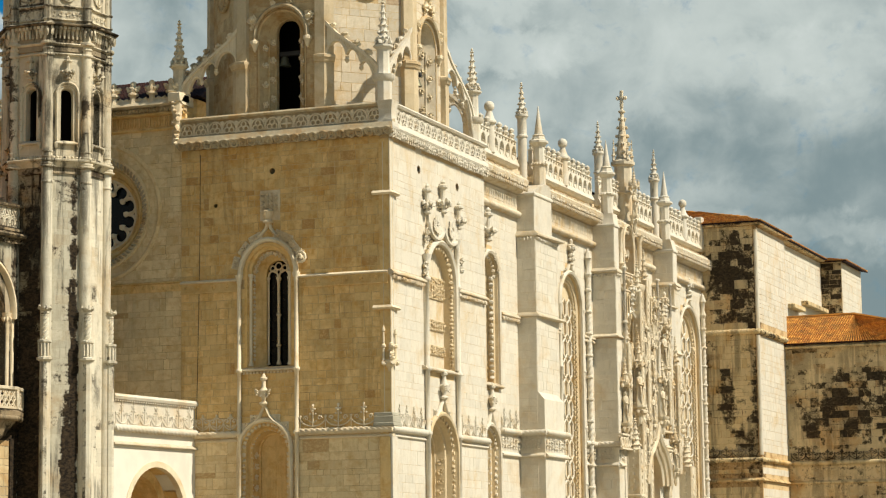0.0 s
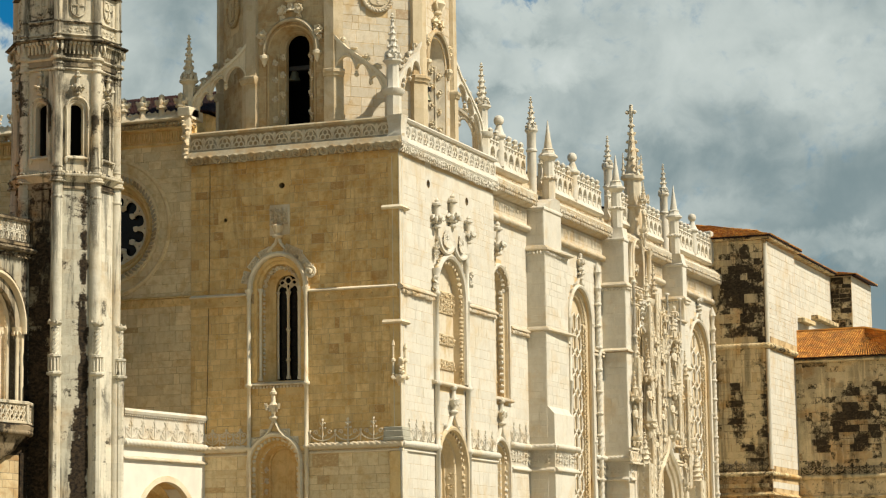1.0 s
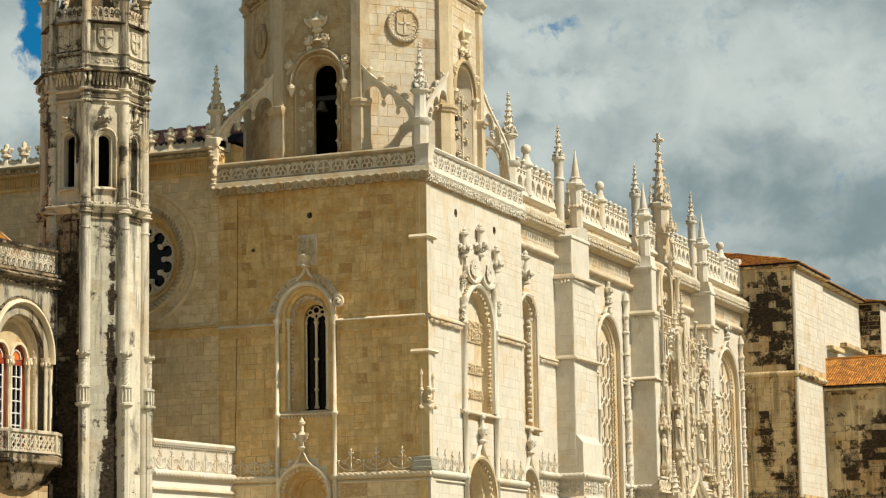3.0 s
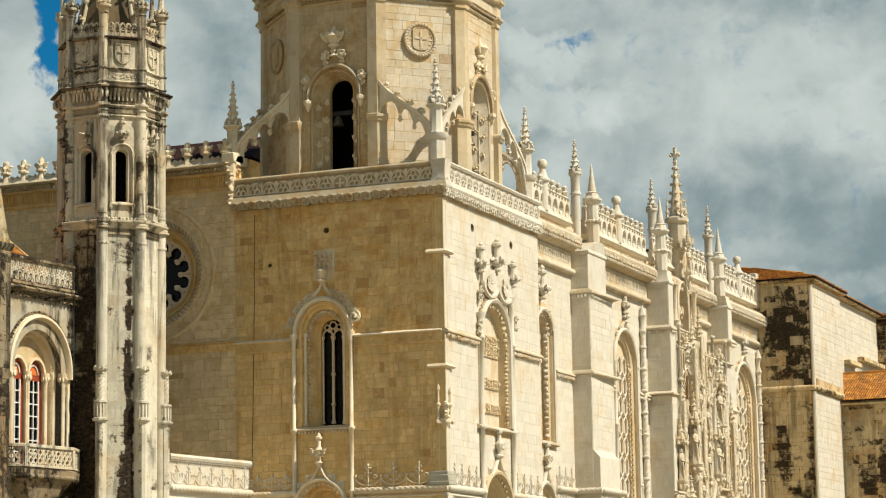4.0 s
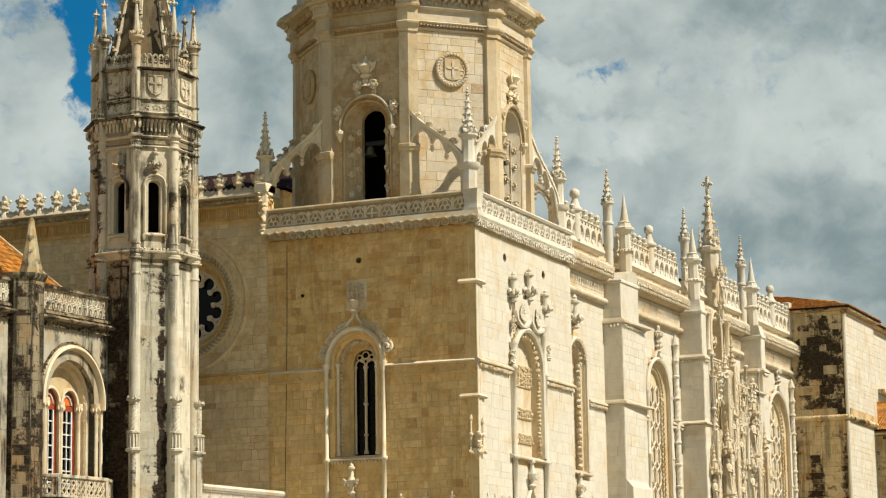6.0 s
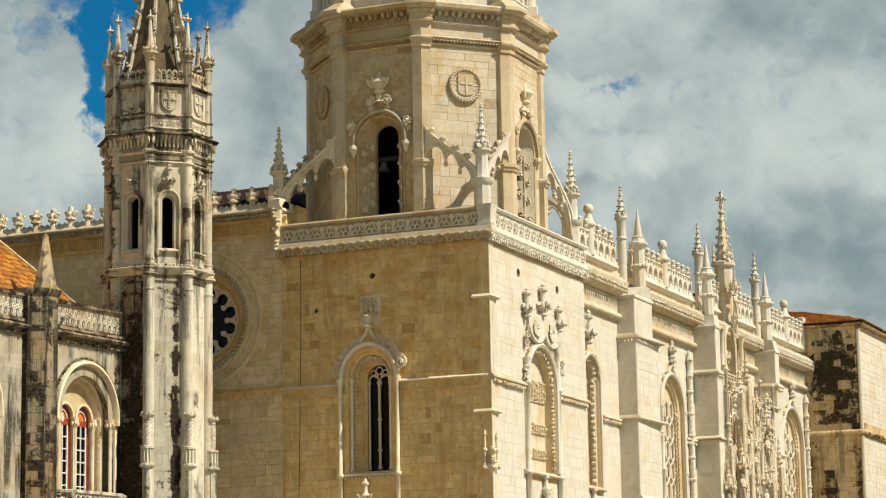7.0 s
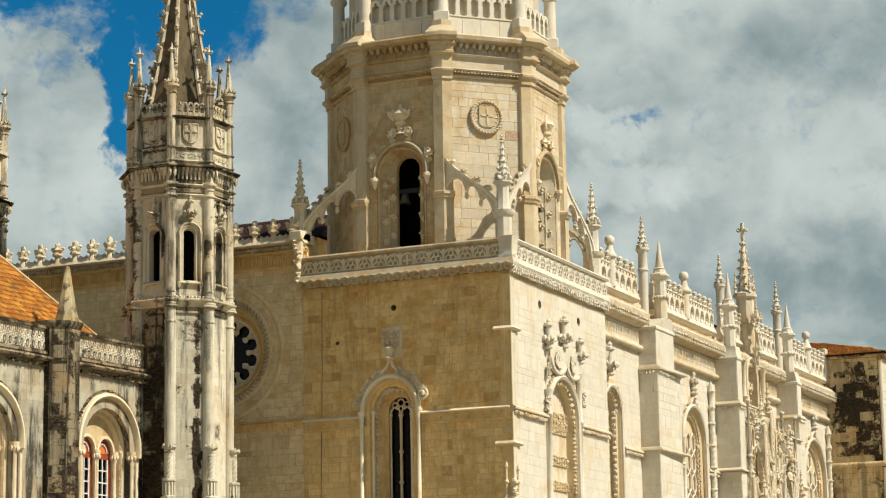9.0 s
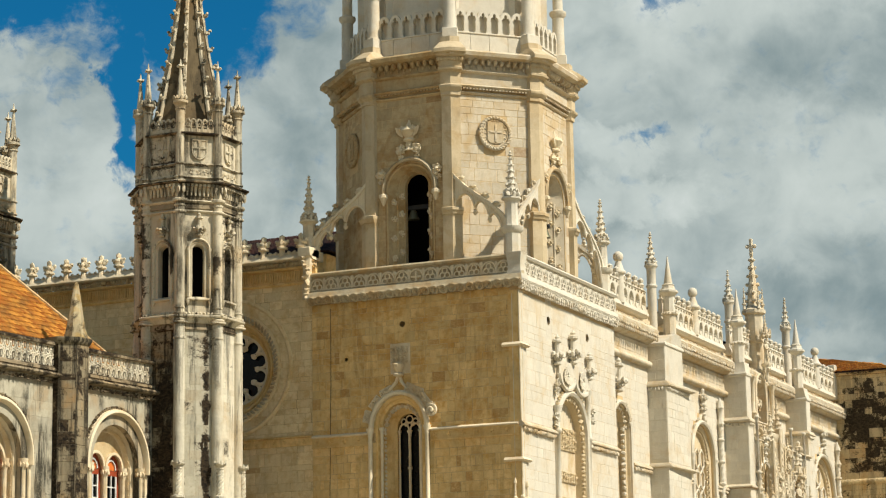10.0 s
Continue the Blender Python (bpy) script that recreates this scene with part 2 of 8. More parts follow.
# black runs beside the corner shafts, in the corner by the gallery and on its pier; the wide spot paints crust and deep
# shade under the balcony
RUNS_AND_SHADE = on_wing(((-1.32, -2.23, 10.0), (0.27, 0.27, 13.0)), ((-1.5, -2.05, 6.0), (0.42, 0.42, 6.0)), ((-5.7, 0.3, 9.5), (5.0, 1.2, 0.8)), ((-2.6, -0.25, 8.0), (0.45, 0.85, 13.5)), ((-2.9, 0.3, 8.0), (0.5, 0.5, 12.0)), ((-8.6, 0.1, 13.7), (0.7, 0.8, 6.5)))
STREAKED = stone("streaked_limestone", (0.51, 0.465, 0.345), (0.36, 0.22, 0.085), 0.6, 0.26, crust=1.0, crust_at=0.62, streak=0.7, grime=0.65, spots=RUNS_AND_SHADE, mottle=0.5, blocky=0.34, pull=0.5, runs_at=0.485)
GALLERY = stone("gallery_limestone", (0.44, 0.40, 0.295), (0.36, 0.22, 0.085), 0.6, 0.22, crust=1.0, crust_at=0.68, streak=0.92, grime=0.65, spots=RUNS_AND_SHADE, mottle=0.55, blocky=0.06, pull=0.5, runs_at=0.455)
MOTTLED = stone("mottled_limestone", (0.31, 0.255, 0.16), (0.34, 0.19, 0.065), 0.8, 0.30, crust=1.0, crust_at=0.47, streak=0.95, grime=0.8, spots=RUNS_AND_SHADE, mottle=0.6, blocky=0.26, pull=0.3)
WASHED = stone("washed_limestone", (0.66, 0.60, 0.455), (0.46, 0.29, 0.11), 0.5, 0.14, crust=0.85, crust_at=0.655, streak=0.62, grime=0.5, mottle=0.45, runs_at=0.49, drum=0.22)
TURRET = stone("turret_limestone", (0.64, 0.56, 0.40), (0.44, 0.27, 0.10), 0.6, 0.15, crust=0.94, crust_at=0.685, streak=0.8, grime=0.6, mottle=0.45, pull=0.30, runs_at=0.48, drum=0.22,
               spots=on_wing(((-2.6, -0.9, 26.5), (0.5, 0.7, 1.1)), ((-1.2, -2.6, 26.3), (0.35, 0.35, 0.7)), ((-2.6, 1.3, 27.0), (0.6, 0.7, 9.0)), ((0.0, 0.0, 31.65), (3.0, 3.0, 0.22)), ((0.0, 0.0, 33.85), (3.0, 3.0, 0.22)), ((-2.3, 1.3, 33.2), (0.6, 0.8, 3.0))))
LICHEN = stone("lichened_stone", (0.46, 0.38, 0.23), (0.46, 0.27, 0.05), 0.8, 0.2, crust=0.85, crust_at=0.53, streak=0.3, grime=0.7, patch=(0.45, 0.6), scale=1.6, mottle=0.6)
SPIRE = stone("brown_spire_stone", (0.15, 0.112, 0.06), (0.13, 0.075, 0.028), 0.6, 0.25, crust=0.85, crust_at=0.57, streak=0.5, grime=0.6)
# Black crust on ledges; in turret hollows its dark also stands for shade.
LEDGE = stone("soot_and_shade_ledge_stone", (0.34, 0.27, 0.17), (0.24, 0.15, 0.06), 0.5, 0.1, crust=1.0, crust_at=0.46, streak=0.97, grime=0.75)


def tiles(name, a, b, c):
    m, n = material(name)
    pos = n.add("NewGeometry").outputs["Position"]
    rnd = n.math("FRACT", n.math("ADD", n.add("NewGeometry").outputs["Random Per Island"], n.add("ObjectInfo").outputs["Random"]))
    col = n.mix(rnd, a, b)
    moss = n.noise(pos, 1.1, 7.0, 0.65)
    col = n.mix(n.ramp(moss, 0.42, 0.68, 0.0, 0.85), col, c)
    finish(n, col, 0.8, n.noise(pos, 18.0, 3.0), 0.25)
    return m


TILE = tiles("ochre_roof_tile", (0.36, 0.115, 0.018), (0.68, 0.33, 0.06), (0.20, 0.10, 0.03))
OLD_TILE = tiles("dark_roof_tile", (0.024, 0.008, 0.005), (0.042, 0.013, 0.007), (0.008, 0.005, 0.004))


def plain(name, color, rough, metal=0.0, speck=0.25, scale=6.0, gloss=0.3):
    m, n = material(name)
    pos = n.add("NewGeometry").outputs["Position"]
    f = n.noise(pos, scale, 5.0, 0.6)
    col = n.mix(n.ramp(f, 0.35, 0.75, 0.0, speck * 2), color, tuple(c * 0.5 for c in color))
    finish(n, col, rough, f, 0.15, metal, gloss=gloss)
    return m


GLASS = plain("dark_window_glass", (0.004, 0.004, 0.004), 0.15, gloss=0.12)
RED_WOOD = plain("red_brown_painted_wood", (0.30, 0.055, 0.02), 0.45)
WHITE_WOOD = plain("white_painted_wood", (0.72, 0.70, 0.64), 0.5)
BRONZE = plain("green_bronze", (0.16, 0.15, 0.09), 0.5, 0.6)
# near-black colour that stands for the shade inside belfry and turrets
INSIDE_SHADE = plain("dark_inside_shade", (0.006, 0.005, 0.004), 0.8, gloss=0.05)
CABLE = plain("dark_cable", (0.03, 0.028, 0.025), 0.6)


def mortar(name, light, dark):
    m, n = material(name)
    pos = n.add("NewGeometry").outputs["Position"]
    f = n.math("ADD", n.noise(pos, 0.7, 8.0, 0.72), n.math("MULTIPLY", n.math("SUBTRACT", n.noise(pos, 5.0, 4.0), 0.5), 0.3))
    finish(n, n.mix(n.ramp(f, 0.47, 0.70), light, dark), 0.9)
    return m


MORTAR = mortar("weathered_lime_mortar", (0.58, 0.42, 0.22), (0.30, 0.18, 0.07))
PLASTER = plain("lime_plaster", (0.72, 0.66, 0.54), 0.9, speck=0.12, scale=0.8)
PAVING = plain("worn_paving_and_grass", (0.30, 0.265, 0.19), 0.9, scale=0.5)


# ---- shapes ----
def ico():
    bm = bmesh.new()
    bmesh.ops.create_icosphere(bm, subdivisions=1, radius=1.0)
    v, f = [x.co.copy() for x in bm.verts], [[x.index for x in p.verts] for p in bm.faces]
    bm.free()
    return v, f


ICO = ico()
rng = random.Random(7)


class Shape:
    """Collects the vertices and faces of one mesh, in the pose m."""

    def __init__(self, m=None):
        self.v, self.f, self.m, self.flat = [], [], m or Matrix(), False

    def put(self, pts, faces):
        k = len(self.v)
        self.v += [tuple(self.m @ Vector(p)) for p in pts]
        self.f += [tuple(i + k for i in q) for q in faces]
        return self

    def box(self, x0, x1, y0, y1, z0, z1, c=0.0):
        if not c:
            p = [(x, y, z) for x in (x0, x1) for y in (y0, y1) for z in (z0, z1)]
            return self.put(p, [(0, 1, 3, 2), (4, 6, 7, 5), (0, 4, 5, 1), (2, 3, 7, 6), (0, 2, 6, 4), (1, 5, 7, 3)])
        p, idx = [], {}
        for i, x in enumerate((x0, x1)):
            for j, y in enumerate((y0, y1)):
                for k, z in enumerate((z0, z1)):
                    s = [(1, -1)[q] * c for q in (i, j, k)]
                    for a in range(3):
                        d = [s[q] if q != a else 0 for q in range(3)]
                        idx[i, j, k, a] = len(p)
                        p.append((x + d[0], y + d[1], z + d[2]))
        f = []
        for a in range(3):
            b, e = (a + 1) % 3, (a + 2) % 3
            for s in (0, 1):
                q = []
                for u, w in ((0, 0), (1, 0), (1, 1), (0, 1)):
                    key = [0, 0, 0]
                    key[a], key[b], key[e] = s, u, w
                    q.append(idx[(*key, a)])
                f.append(tuple(q if s else q[::-1]))
            for u in (0, 1):
                for w in (0, 1):
                    k0, k1 = [0, 0, 0], [0, 0, 0]
                    k0[b], k0[e], k1[b], k1[e], k0[a], k1[a] = u, w, u, w, 0, 1
                    q = (idx[(*k0, b)], idx[(*k1, b)], idx[(*k1, e)], idx[(*k0, e)])
                    f.append(q if u != w else q[::-1])
        for key in [(i, j, k) for i in (0, 1) for j in (0, 1) for k in (0, 1)]:
            q = tuple(idx[(*key, a)] for a in range(3))
            f.append(q if sum(key) % 2 else q[::-1])
        return self.put(p, f)

    def prism(self, pts, w0, w1):
        """A polygon in the plane of x and y, from w0 to w1 along z."""
        n = len(pts)
        p = [(x, y, w0) for x, y in pts] + [(x, y, w1) for x, y in pts]
        f = [tuple(range(n))[::-1], tuple(range(n, 2 * n))] + [(i, (i + 1) % n, n + (i + 1) % n, n + i) for i in range(n)]
        return self.put(p, f)

    def lathe(self, prof, c=(0, 0, 0), n=10, axis="z", turn=0.0):
        """Turns the profile (radius, height) about the upright axis at c."""
        p, f = [], []
        for r, h in prof:
            for i in range(n):
                a = 2 * math.pi * (i + turn) / n
                x, y = r * math.cos(a), r * math.sin(a)
                p.append((c[0] + x, c[1] + y, c[2] + h) if axis == "z" else (c[0] + x, c[1] + h, c[2] + y))
        k = len(prof)
        for j in range(k - 1):
            for i in range(n):
                q = (j * n + i, j * n + (i + 1) % n, (j + 1) * n + (i + 1) % n, (j + 1) * n + i)
                f.append(q if axis == "z" else q[::-1])
        f += [tuple(range(n))[::-1], tuple(range((k - 1) * n, k * n))]
        return self.put(p, f)

    def sweep(self, path, prof, side=(0, 0, 1), closed=False):
        """Draws the closed profile (across, out) along the path; out points to side."""
        path = [Vector(q) for q in path]
        n, k, s = len(path), len(prof), Vector(side)
        p, f = [], []
        for i, q in enumerate(path):
            a = path[(i - 1) % n] if closed or i else q
            b = path[(i + 1) % n] if closed or i < n - 1 else q
            t = (b - a).normalized()
            across = t.cross(s).normalized()
            up = across.cross(t)
            leg = (b - q) if (b - q).length > 1e-9 else (q - a)
            mitre = 1 / max(0.4, t.dot(leg.normalized()))
            p += [q + across * x * mitre + up * y for x, y in prof]
        for i in range(n if closed else n - 1):
            for j in range(k):
                a, b = i * k, ((i + 1) % n) * k
                f.append((a + j, a + (j + 1) % k, b + (j + 1) % k, b + j))
        if not closed:
            f += [tuple(range(k))[::-1], tuple(range((n - 1) * k, n * k))]
        return self.put(p, f)

    def tube(self, path, r, n=6, side=(0, 0, 1), closed=False):
        return self.sweep(path, [(r * math.cos(6.2832 * i / n), r * math.sin(6.2832 * i / n)) for i in range(n)], side, closed)

    def rope(self, a, b, r, side, turns=2.2, lobes=4):
        """A carved rope from a to b."""
        a, b, s = Vector(a), Vector(b), Vector(side)
        t = (b - a).normalized()
        across, n, k = t.cross(s).normalized(), max(2, int((b - a).length / 0.05)), lobes * 4
        up, p, f = across.cross(t), [], []
        for i in range(n + 1):
            q = a.lerp(b, i / n)
            for j in range(k):
                an = 6.2832 * j / k
                rr = r * (0.70 + 0.38 * abs(math.cos(lobes * 0.5 * (an + i * 0.05 * turns / r * 0.42))))
                p.append(q + across * rr * math.cos(an) + up * rr * math.sin(an))
        for i in range(n):
            f += [(i * k + j, i * k + (j + 1) % k, (i + 1) * k + (j + 1) % k, (i + 1) * k + j) for j in range(k)]
        return self.put(p, f + [tuple(range(k))[::-1], tuple(range(n * k, n * k + k))])

    def knob(self, c, rx, ry=None, rz=None, rough=0.18):
        """A rough carved lump."""
        ry, rz = ry or rx, rz or rx
        o = rng.random() * 50
        p = []
        for q in ICO[0]:
            s = 1 + rough * 2 * noise.noise(q * 1.7 + Vector((o, o, o)))
            p.append((c[0] + q.x * rx * s, c[1] + q.y * ry * s, c[2] + q.z * rz * s))
        return self.put(p, ICO[1])

    def petal(self, c, an, length, width, d):
        """One curled leaf that lies along the direction an and lifts at its tip."""
        ca, sa, p = math.cos(an), math.sin(an), []
        for q in ICO[0]:
            f = (q.x + 1) / 2
            x, y, z = f * length, q.y * width * (0.5 + 0.5 * math.sin(f * 2.6)), q.z * d * 0.28 + d * (0.15 + 0.65 * f * f)
            p.append((c[0] + x * ca - y * sa, c[1] + x * sa + y * ca, c[2] + z))
        return self.put(p, ICO[1])

    def leaves(self, c, w, h, d, n=7):
        """A bunch of carved leaves that fills w by h and stands out by d."""
        k = max(1, round(max(w, h) / min(w, h)))
        for b in range(k):
            off = (b + 0.5) / k - 0.5
            cx, cy = (c[0] + off * w, c[1]) if w > h else (c[0], c[1] + off * h)
            size = min(w, h) * 0.5
            m = max(3, round(n * 0.8 / k))
            turn = rng.random() * 6.28
            for i in range(m):
                self.petal((cx, cy, c[2] - d * 0.1), turn + 6.2832 * (i + rng.uniform(-0.3, 0.3)) / m, size * rng.uniform(0.8, 1.15), size * rng.uniform(0.36, 0.55), d * rng.uniform(0.7, 1.2))
            for i in range(m):
                an, q = rng.uniform(0, 6.2832), size * rng.uniform(0.2, 0.85)
                self.knob((cx + q * math.cos(an), cy + q * math.sin(an), c[2] + d * 0.25), size * rng.uniform(0.16, 0.3), size * rng.uniform(0.16, 0.3), d * rng.uniform(0.4, 0.7), 0.35)
        return self

    def loft(self, rings, closed=False):
        k, p, f = len(rings[0]), [], []
        for r in rings:
            p += r
        for i in range(len(rings) - 1):
            for j in range(k if closed else k - 1):
                f.append((i * k + j, i * k + (j + 1) % k, (i + 1) * k + (j + 1) % k, (i + 1) * k + j))
        return self.put(p, f)


def thing(name, label, category, kind="", group="", m=None):
    ob = tagged(new(name), label, category, group, kind)
    if m is not None:
        ob.matrix_world = m
    return ob


# carvings of many small pieces that cannot be told apart one by one
CARVINGS = {"beading", "egg_carving", "leaf_carving", "lattice", "relief", "crocket_carving", "rosette_carving", "rope_border", "tracery", "cresting", "carved_band", "frieze", "glazing_bar", "crown"}


def weld(shape):
    """Joins the touching strips of a wall into one body."""
    seen, index = {}, []
    for p in shape.v:
        index.append(seen.setdefault(tuple(round(c, 4) for c in p), len(seen)))
    count = {}
    faces = [tuple(index[i] for i in f) for f in shape.f]
    for f in faces:
        count[frozenset(f)] = count.get(frozenset(f), 0) + 1
    shape.v = list(seen)
    shape.f = [f for f in faces if count[frozenset(f)] == 1 and len(set(f)) == len(f)]


def part(name, shape, mat, parent=None, label="", smooth=False, kind=""):
    me = bpy.data.meshes.new(name)
    if shape.flat:
        weld(shape)
    me.from_pydata(shape.v, [], shape.f)
    me.materials.append(mat)
    me.update()
    if name in CARVINGS:
        kind = "stuff"
    if not shape.flat:
        me.polygons.foreach_set("use_smooth", [True] * len(me.polygons))
        me.set_sharp_from_angle(angle=radians(70 if smooth else 38))
    ob = new(name, me)
    ob.parent = parent
    return tagged(ob, label, kind=kind)


def face(x, y, degrees):
    """A wall's frame: x along it to the right, y up, z out of it."""
    a = radians(degrees)
    u, w = Vector((math.cos(a), math.sin(a), 0)), Vector((math.sin(a), -math.cos(a), 0))
    m = Matrix((u, (0, 0, 1), w)).transposed().to_4x4()
    m.translation = (x, y, 0)
    return m


def arch_path(u, half, v0, spring, n=14, rise=1.0, w=0.0):
    """Up the left jamb, over the round head, down the right jamb."""
    p = [(u - half, v0, w)]
    p += [(u - half * math.cos(math.pi * i / n), spring + half * rise * math.sin(math.pi * i / n), w) for i in range(n + 1)]
    return p + [(u + half, v0, w)]


def bounds(o, u):
    """The open height of the opening o = (u, half, bottom, spring, rise) above the place u."""
    x = max(-1.0, min(1.0, (u - o[0]) / o[1]))
    h = math.sqrt(max(0.0, 1 - x * x)) * o[1]
    if o[2] is None:
        return o[3] - h, o[3] + h
    return o[2], o[3] + h * o[4]


def wall_shape(m, u0, u1, v0, v1, thick, openings=()):
    """A wall from w = -thick to 0 with openings right through it."""
    s = Shape(m)
    s.flat = True
    cuts = {u0, u1}
    for o in openings:
        for i in range(15):
            cuts.add(o[0] - o[1] * math.cos(math.pi * i / 14))
    cuts = sorted(c for c in cuts if u0 <= c <= u1)
    for a, b in zip(cuts, cuts[1:]):
        if b - a < 1e-5:
            continue
        mid, here = (a + b) / 2, []
        for o in openings:
            if abs(mid - o[0]) < o[1]:
                here.append(o)
        here.sort(key=lambda o: bounds(o, mid)[0])
        low = (v0, v0)
        for o in here + [None]:
            top = (v1, v1) if o is None else (bounds(o, a)[0], bounds(o, b)[0])
            s.prism([(a, low[0]), (b, low[1]), (b, top[1]), (a, top[0])], -thick, 0)
            if o:
                low = (bounds(o, a)[1], bounds(o, b)[1])
    return s


UNIT = None


def unit_block():
    """One dressed block, a metre each way, with chamfered arrises, shared by all loose blocks."""
    global UNIT
    if UNIT is None:
        UNIT = bpy.data.meshes.new("block")
        s = Shape()
        i = 0.012
        s.put([(0, 0, 0), (1, 0, 0), (1, 1, 0), (0, 1, 0), (i, i, 1), (1 - i, i, 1), (1 - i, 1 - i, 1), (i, 1 - i, 1)],
              [(4, 5, 6, 7), (0, 1, 5, 4), (1, 2, 6, 5), (2, 3, 7, 6), (3, 0, 4, 7)])
        UNIT.from_pydata(s.v, [], s.f)
    return UNIT


BLOCKS = []  # loose blocks are laid last: (parent, material, plane, u0, u1, v0, v1, w)


def ashlar(name, parent, mat, m, u0, u1, v0, v1, openings=(), course=0.5, length=1.05, loose=None, seed=1, bands=(), joint=1.0):
    """Facing of dressed blocks on a wall; those in the rectangle loose are blocks of their own."""
    r = random.Random(seed)
    s = Shape(m)
    v = v0
    while v < v1 - 0.05:
        h = min(course * r.choice((0.62, 0.8, 0.95, 1.05, 1.2, 1.4)) * r.uniform(0.95, 1.05), v1 - v)
        if v1 - v - h < 0.15:
            h = v1 - v
        cuts = []
        for o in openings:
            lo, hi = (o[3] - o[1], o[3] + o[1]) if o[2] is None else (o[2], o[3] + o[1] * o[4])
            if v + h <= lo or v >= hi:
                continue
            if o[2] is None:
                d = 0 if v <= o[3] <= v + h else min(abs(v - o[3]), abs(v + h - o[3]))
                half = math.sqrt(max(0, o[1] ** 2 - d * d))
            else:
                half = o[1] if v < o[3] else o[1] * math.sqrt(max(0, 1 - ((v - o[3]) / (o[1] * o[4])) ** 2))
            cuts.append((o[0] - half, o[0] + half))
        u = u0 - r.random() * length * 0.6
        while u < u1:
            l = length * r.choice((0.4, 0.6, 0.8, 1.0, 1.25, 1.6)) * r.uniform(0.9, 1.1)
            spans = [(max(u, u0), min(u + l, u1))]
            for a, b in cuts:
                spans = [q for x, y in spans for q in ((x, min(y, a)), (max(x, b), y)) if q[1] - q[0] > 0.06]
            for a, b in spans:
                if b - a < 0.06 or any(not (v + h <= y0 or v >= y1) for y0, y1 in bands):
                    continue
                g, w = joint * r.uniform(0.007, 0.013), joint * (0.013 + r.uniform(-0.005, 0.005))
                if loose and loose[0] < (a + b) / 2 < loose[1] and loose[2] < v + h / 2 < loose[3]:
                    BLOCKS.append((parent, mat, m, a + g, b - g, v + g, v + h - g, w))
                    continue
                i = 0.008 * joint
                s.put([(a + g, v + g, 0), (b - g, v + g, 0), (b - g, v + h - g, 0), (a + g, v + h - g, 0),
                       (a + g + i, v + g + i, w), (b - g - i, v + g + i, w), (b - g - i, v + h - g - i, w), (a + g + i, v + h - g - i, w)],
                      [(4, 5, 6, 7), (0, 1, 5, 4), (1, 2, 6, 5), (2, 3, 7, 6), (3, 0, 4, 7)])
            u += l
        v += h
    if s.v:
        part(name, s, mat, parent, kind="stuff")


def lay_blocks():
    for parent, mat, m, a, b, v, t, w in BLOCKS:
        me = unit_block()
        ob = new("block", me)
        if not me.materials:
            me.materials.append(mat)
        if me.materials[0] != mat:
            ob.material_slots[0].link = "OBJECT"
            ob.material_slots[0].material = mat
        ob.parent = parent
        ob.matrix_local = m @ Matrix.LocRotScale((a, v, 0), None, (b - a, t - v, w))


# mouldings: closed profiles (across, out)
def moulding(h, d, kind="roll"):
    if kind == "roll":
        return [(-h / 2, -0.05), (h / 2, -0.05), (h / 2, d * 0.35), (h * 0.32, d * 0.8), (0.0, d), (-h * 0.32, d * 0.8), (-h / 2, d * 0.35)]
    if kind == "slope":  # string course with a weathered top
        return [(-h / 2, -0.05), (h / 2, -0.05), (h / 2, 0.0), (-h * 0.05, d), (-h * 0.3, d), (-h / 2, d * 0.3)]
    return [(-h / 2, -0.05), (h / 2, -0.05), (h / 2, d), (-h / 2, d)]


def course(s, u0, u1, v, h, d, kind="slope"):
    """A string course on the wall of the shape's frame."""
    return s.sweep([(u0, v, 0), (u1, v, 0)], [(-x, y) for x, y in moulding(h, d, kind)][::-1])


def girdle(s, path, z, h, d):
    """A string course that runs round corners: path of (x, y) with the wall on its left."""
    return s.sweep([(x, y, z) for x, y in path], [(-0.05, -h / 2), (d * 0.3, -h / 2), (d, -h * 0.3), (d, -h * 0.05), (0.0, h / 2), (-0.05, h / 2)])


def splay(s, u, v0, spring, steps, n=14, rise=1.0):
    """The reveal of an arched opening, through steps of (half width, depth)."""
    return s.loft([[(u + q[0] - u, q[1], w) for q in arch_path(u, half, v0, spring, n, rise)] for half, w in steps][::-1])


def ring(c, r, n=20, axis="w"):
    return [(c[0] + r * math.cos(6.2832 * i / n), c[1] + r * math.sin(6.2832 * i / n), c[2]) for i in range(n)]


def colonnette(s, u, w, v0, v1, r, rings=(), cap=True):
    """A slim shaft on a wall with moulded rings, base and capital."""
    prof = [(r * 1.7, 0), (r * 1.7, r * 1.2), (r * 1.15, r * 2.2), (r, r * 3)]
    for q in sorted(rings):
        prof += [(r, q - v0 - r), (r * 1.7, q - v0 - r * 0.5), (r * 1.7, q - v0 + r * 0.5), (r, q - v0 + r)]
    t = v1 - v0
    prof += [(r, t - r * 4), (r * 1.3, t - r * 3.4), (r * 1.05, t - r * 2.8), (r * 1.8, t - r), (r * 1.9, t)] if cap else [(r, t)]
    return s.lathe(prof, (u, v0, w), 8, "y")


def shaft_profile(r, z0, z1, rings=()):
    """A plain shaft with crisp rings (height, how far they stand out, how tall)."""
    p = [(r, z0)]
    for z, d, h in sorted(rings):
        p += [(r, z - h / 2), (r + d * 0.7, z - h / 2), (r + d, z - h * 0.25), (r + d, z + h * 0.25), (r + d * 0.7, z + h / 2), (r, z + h / 2)]
    return p + [(r, z1)]


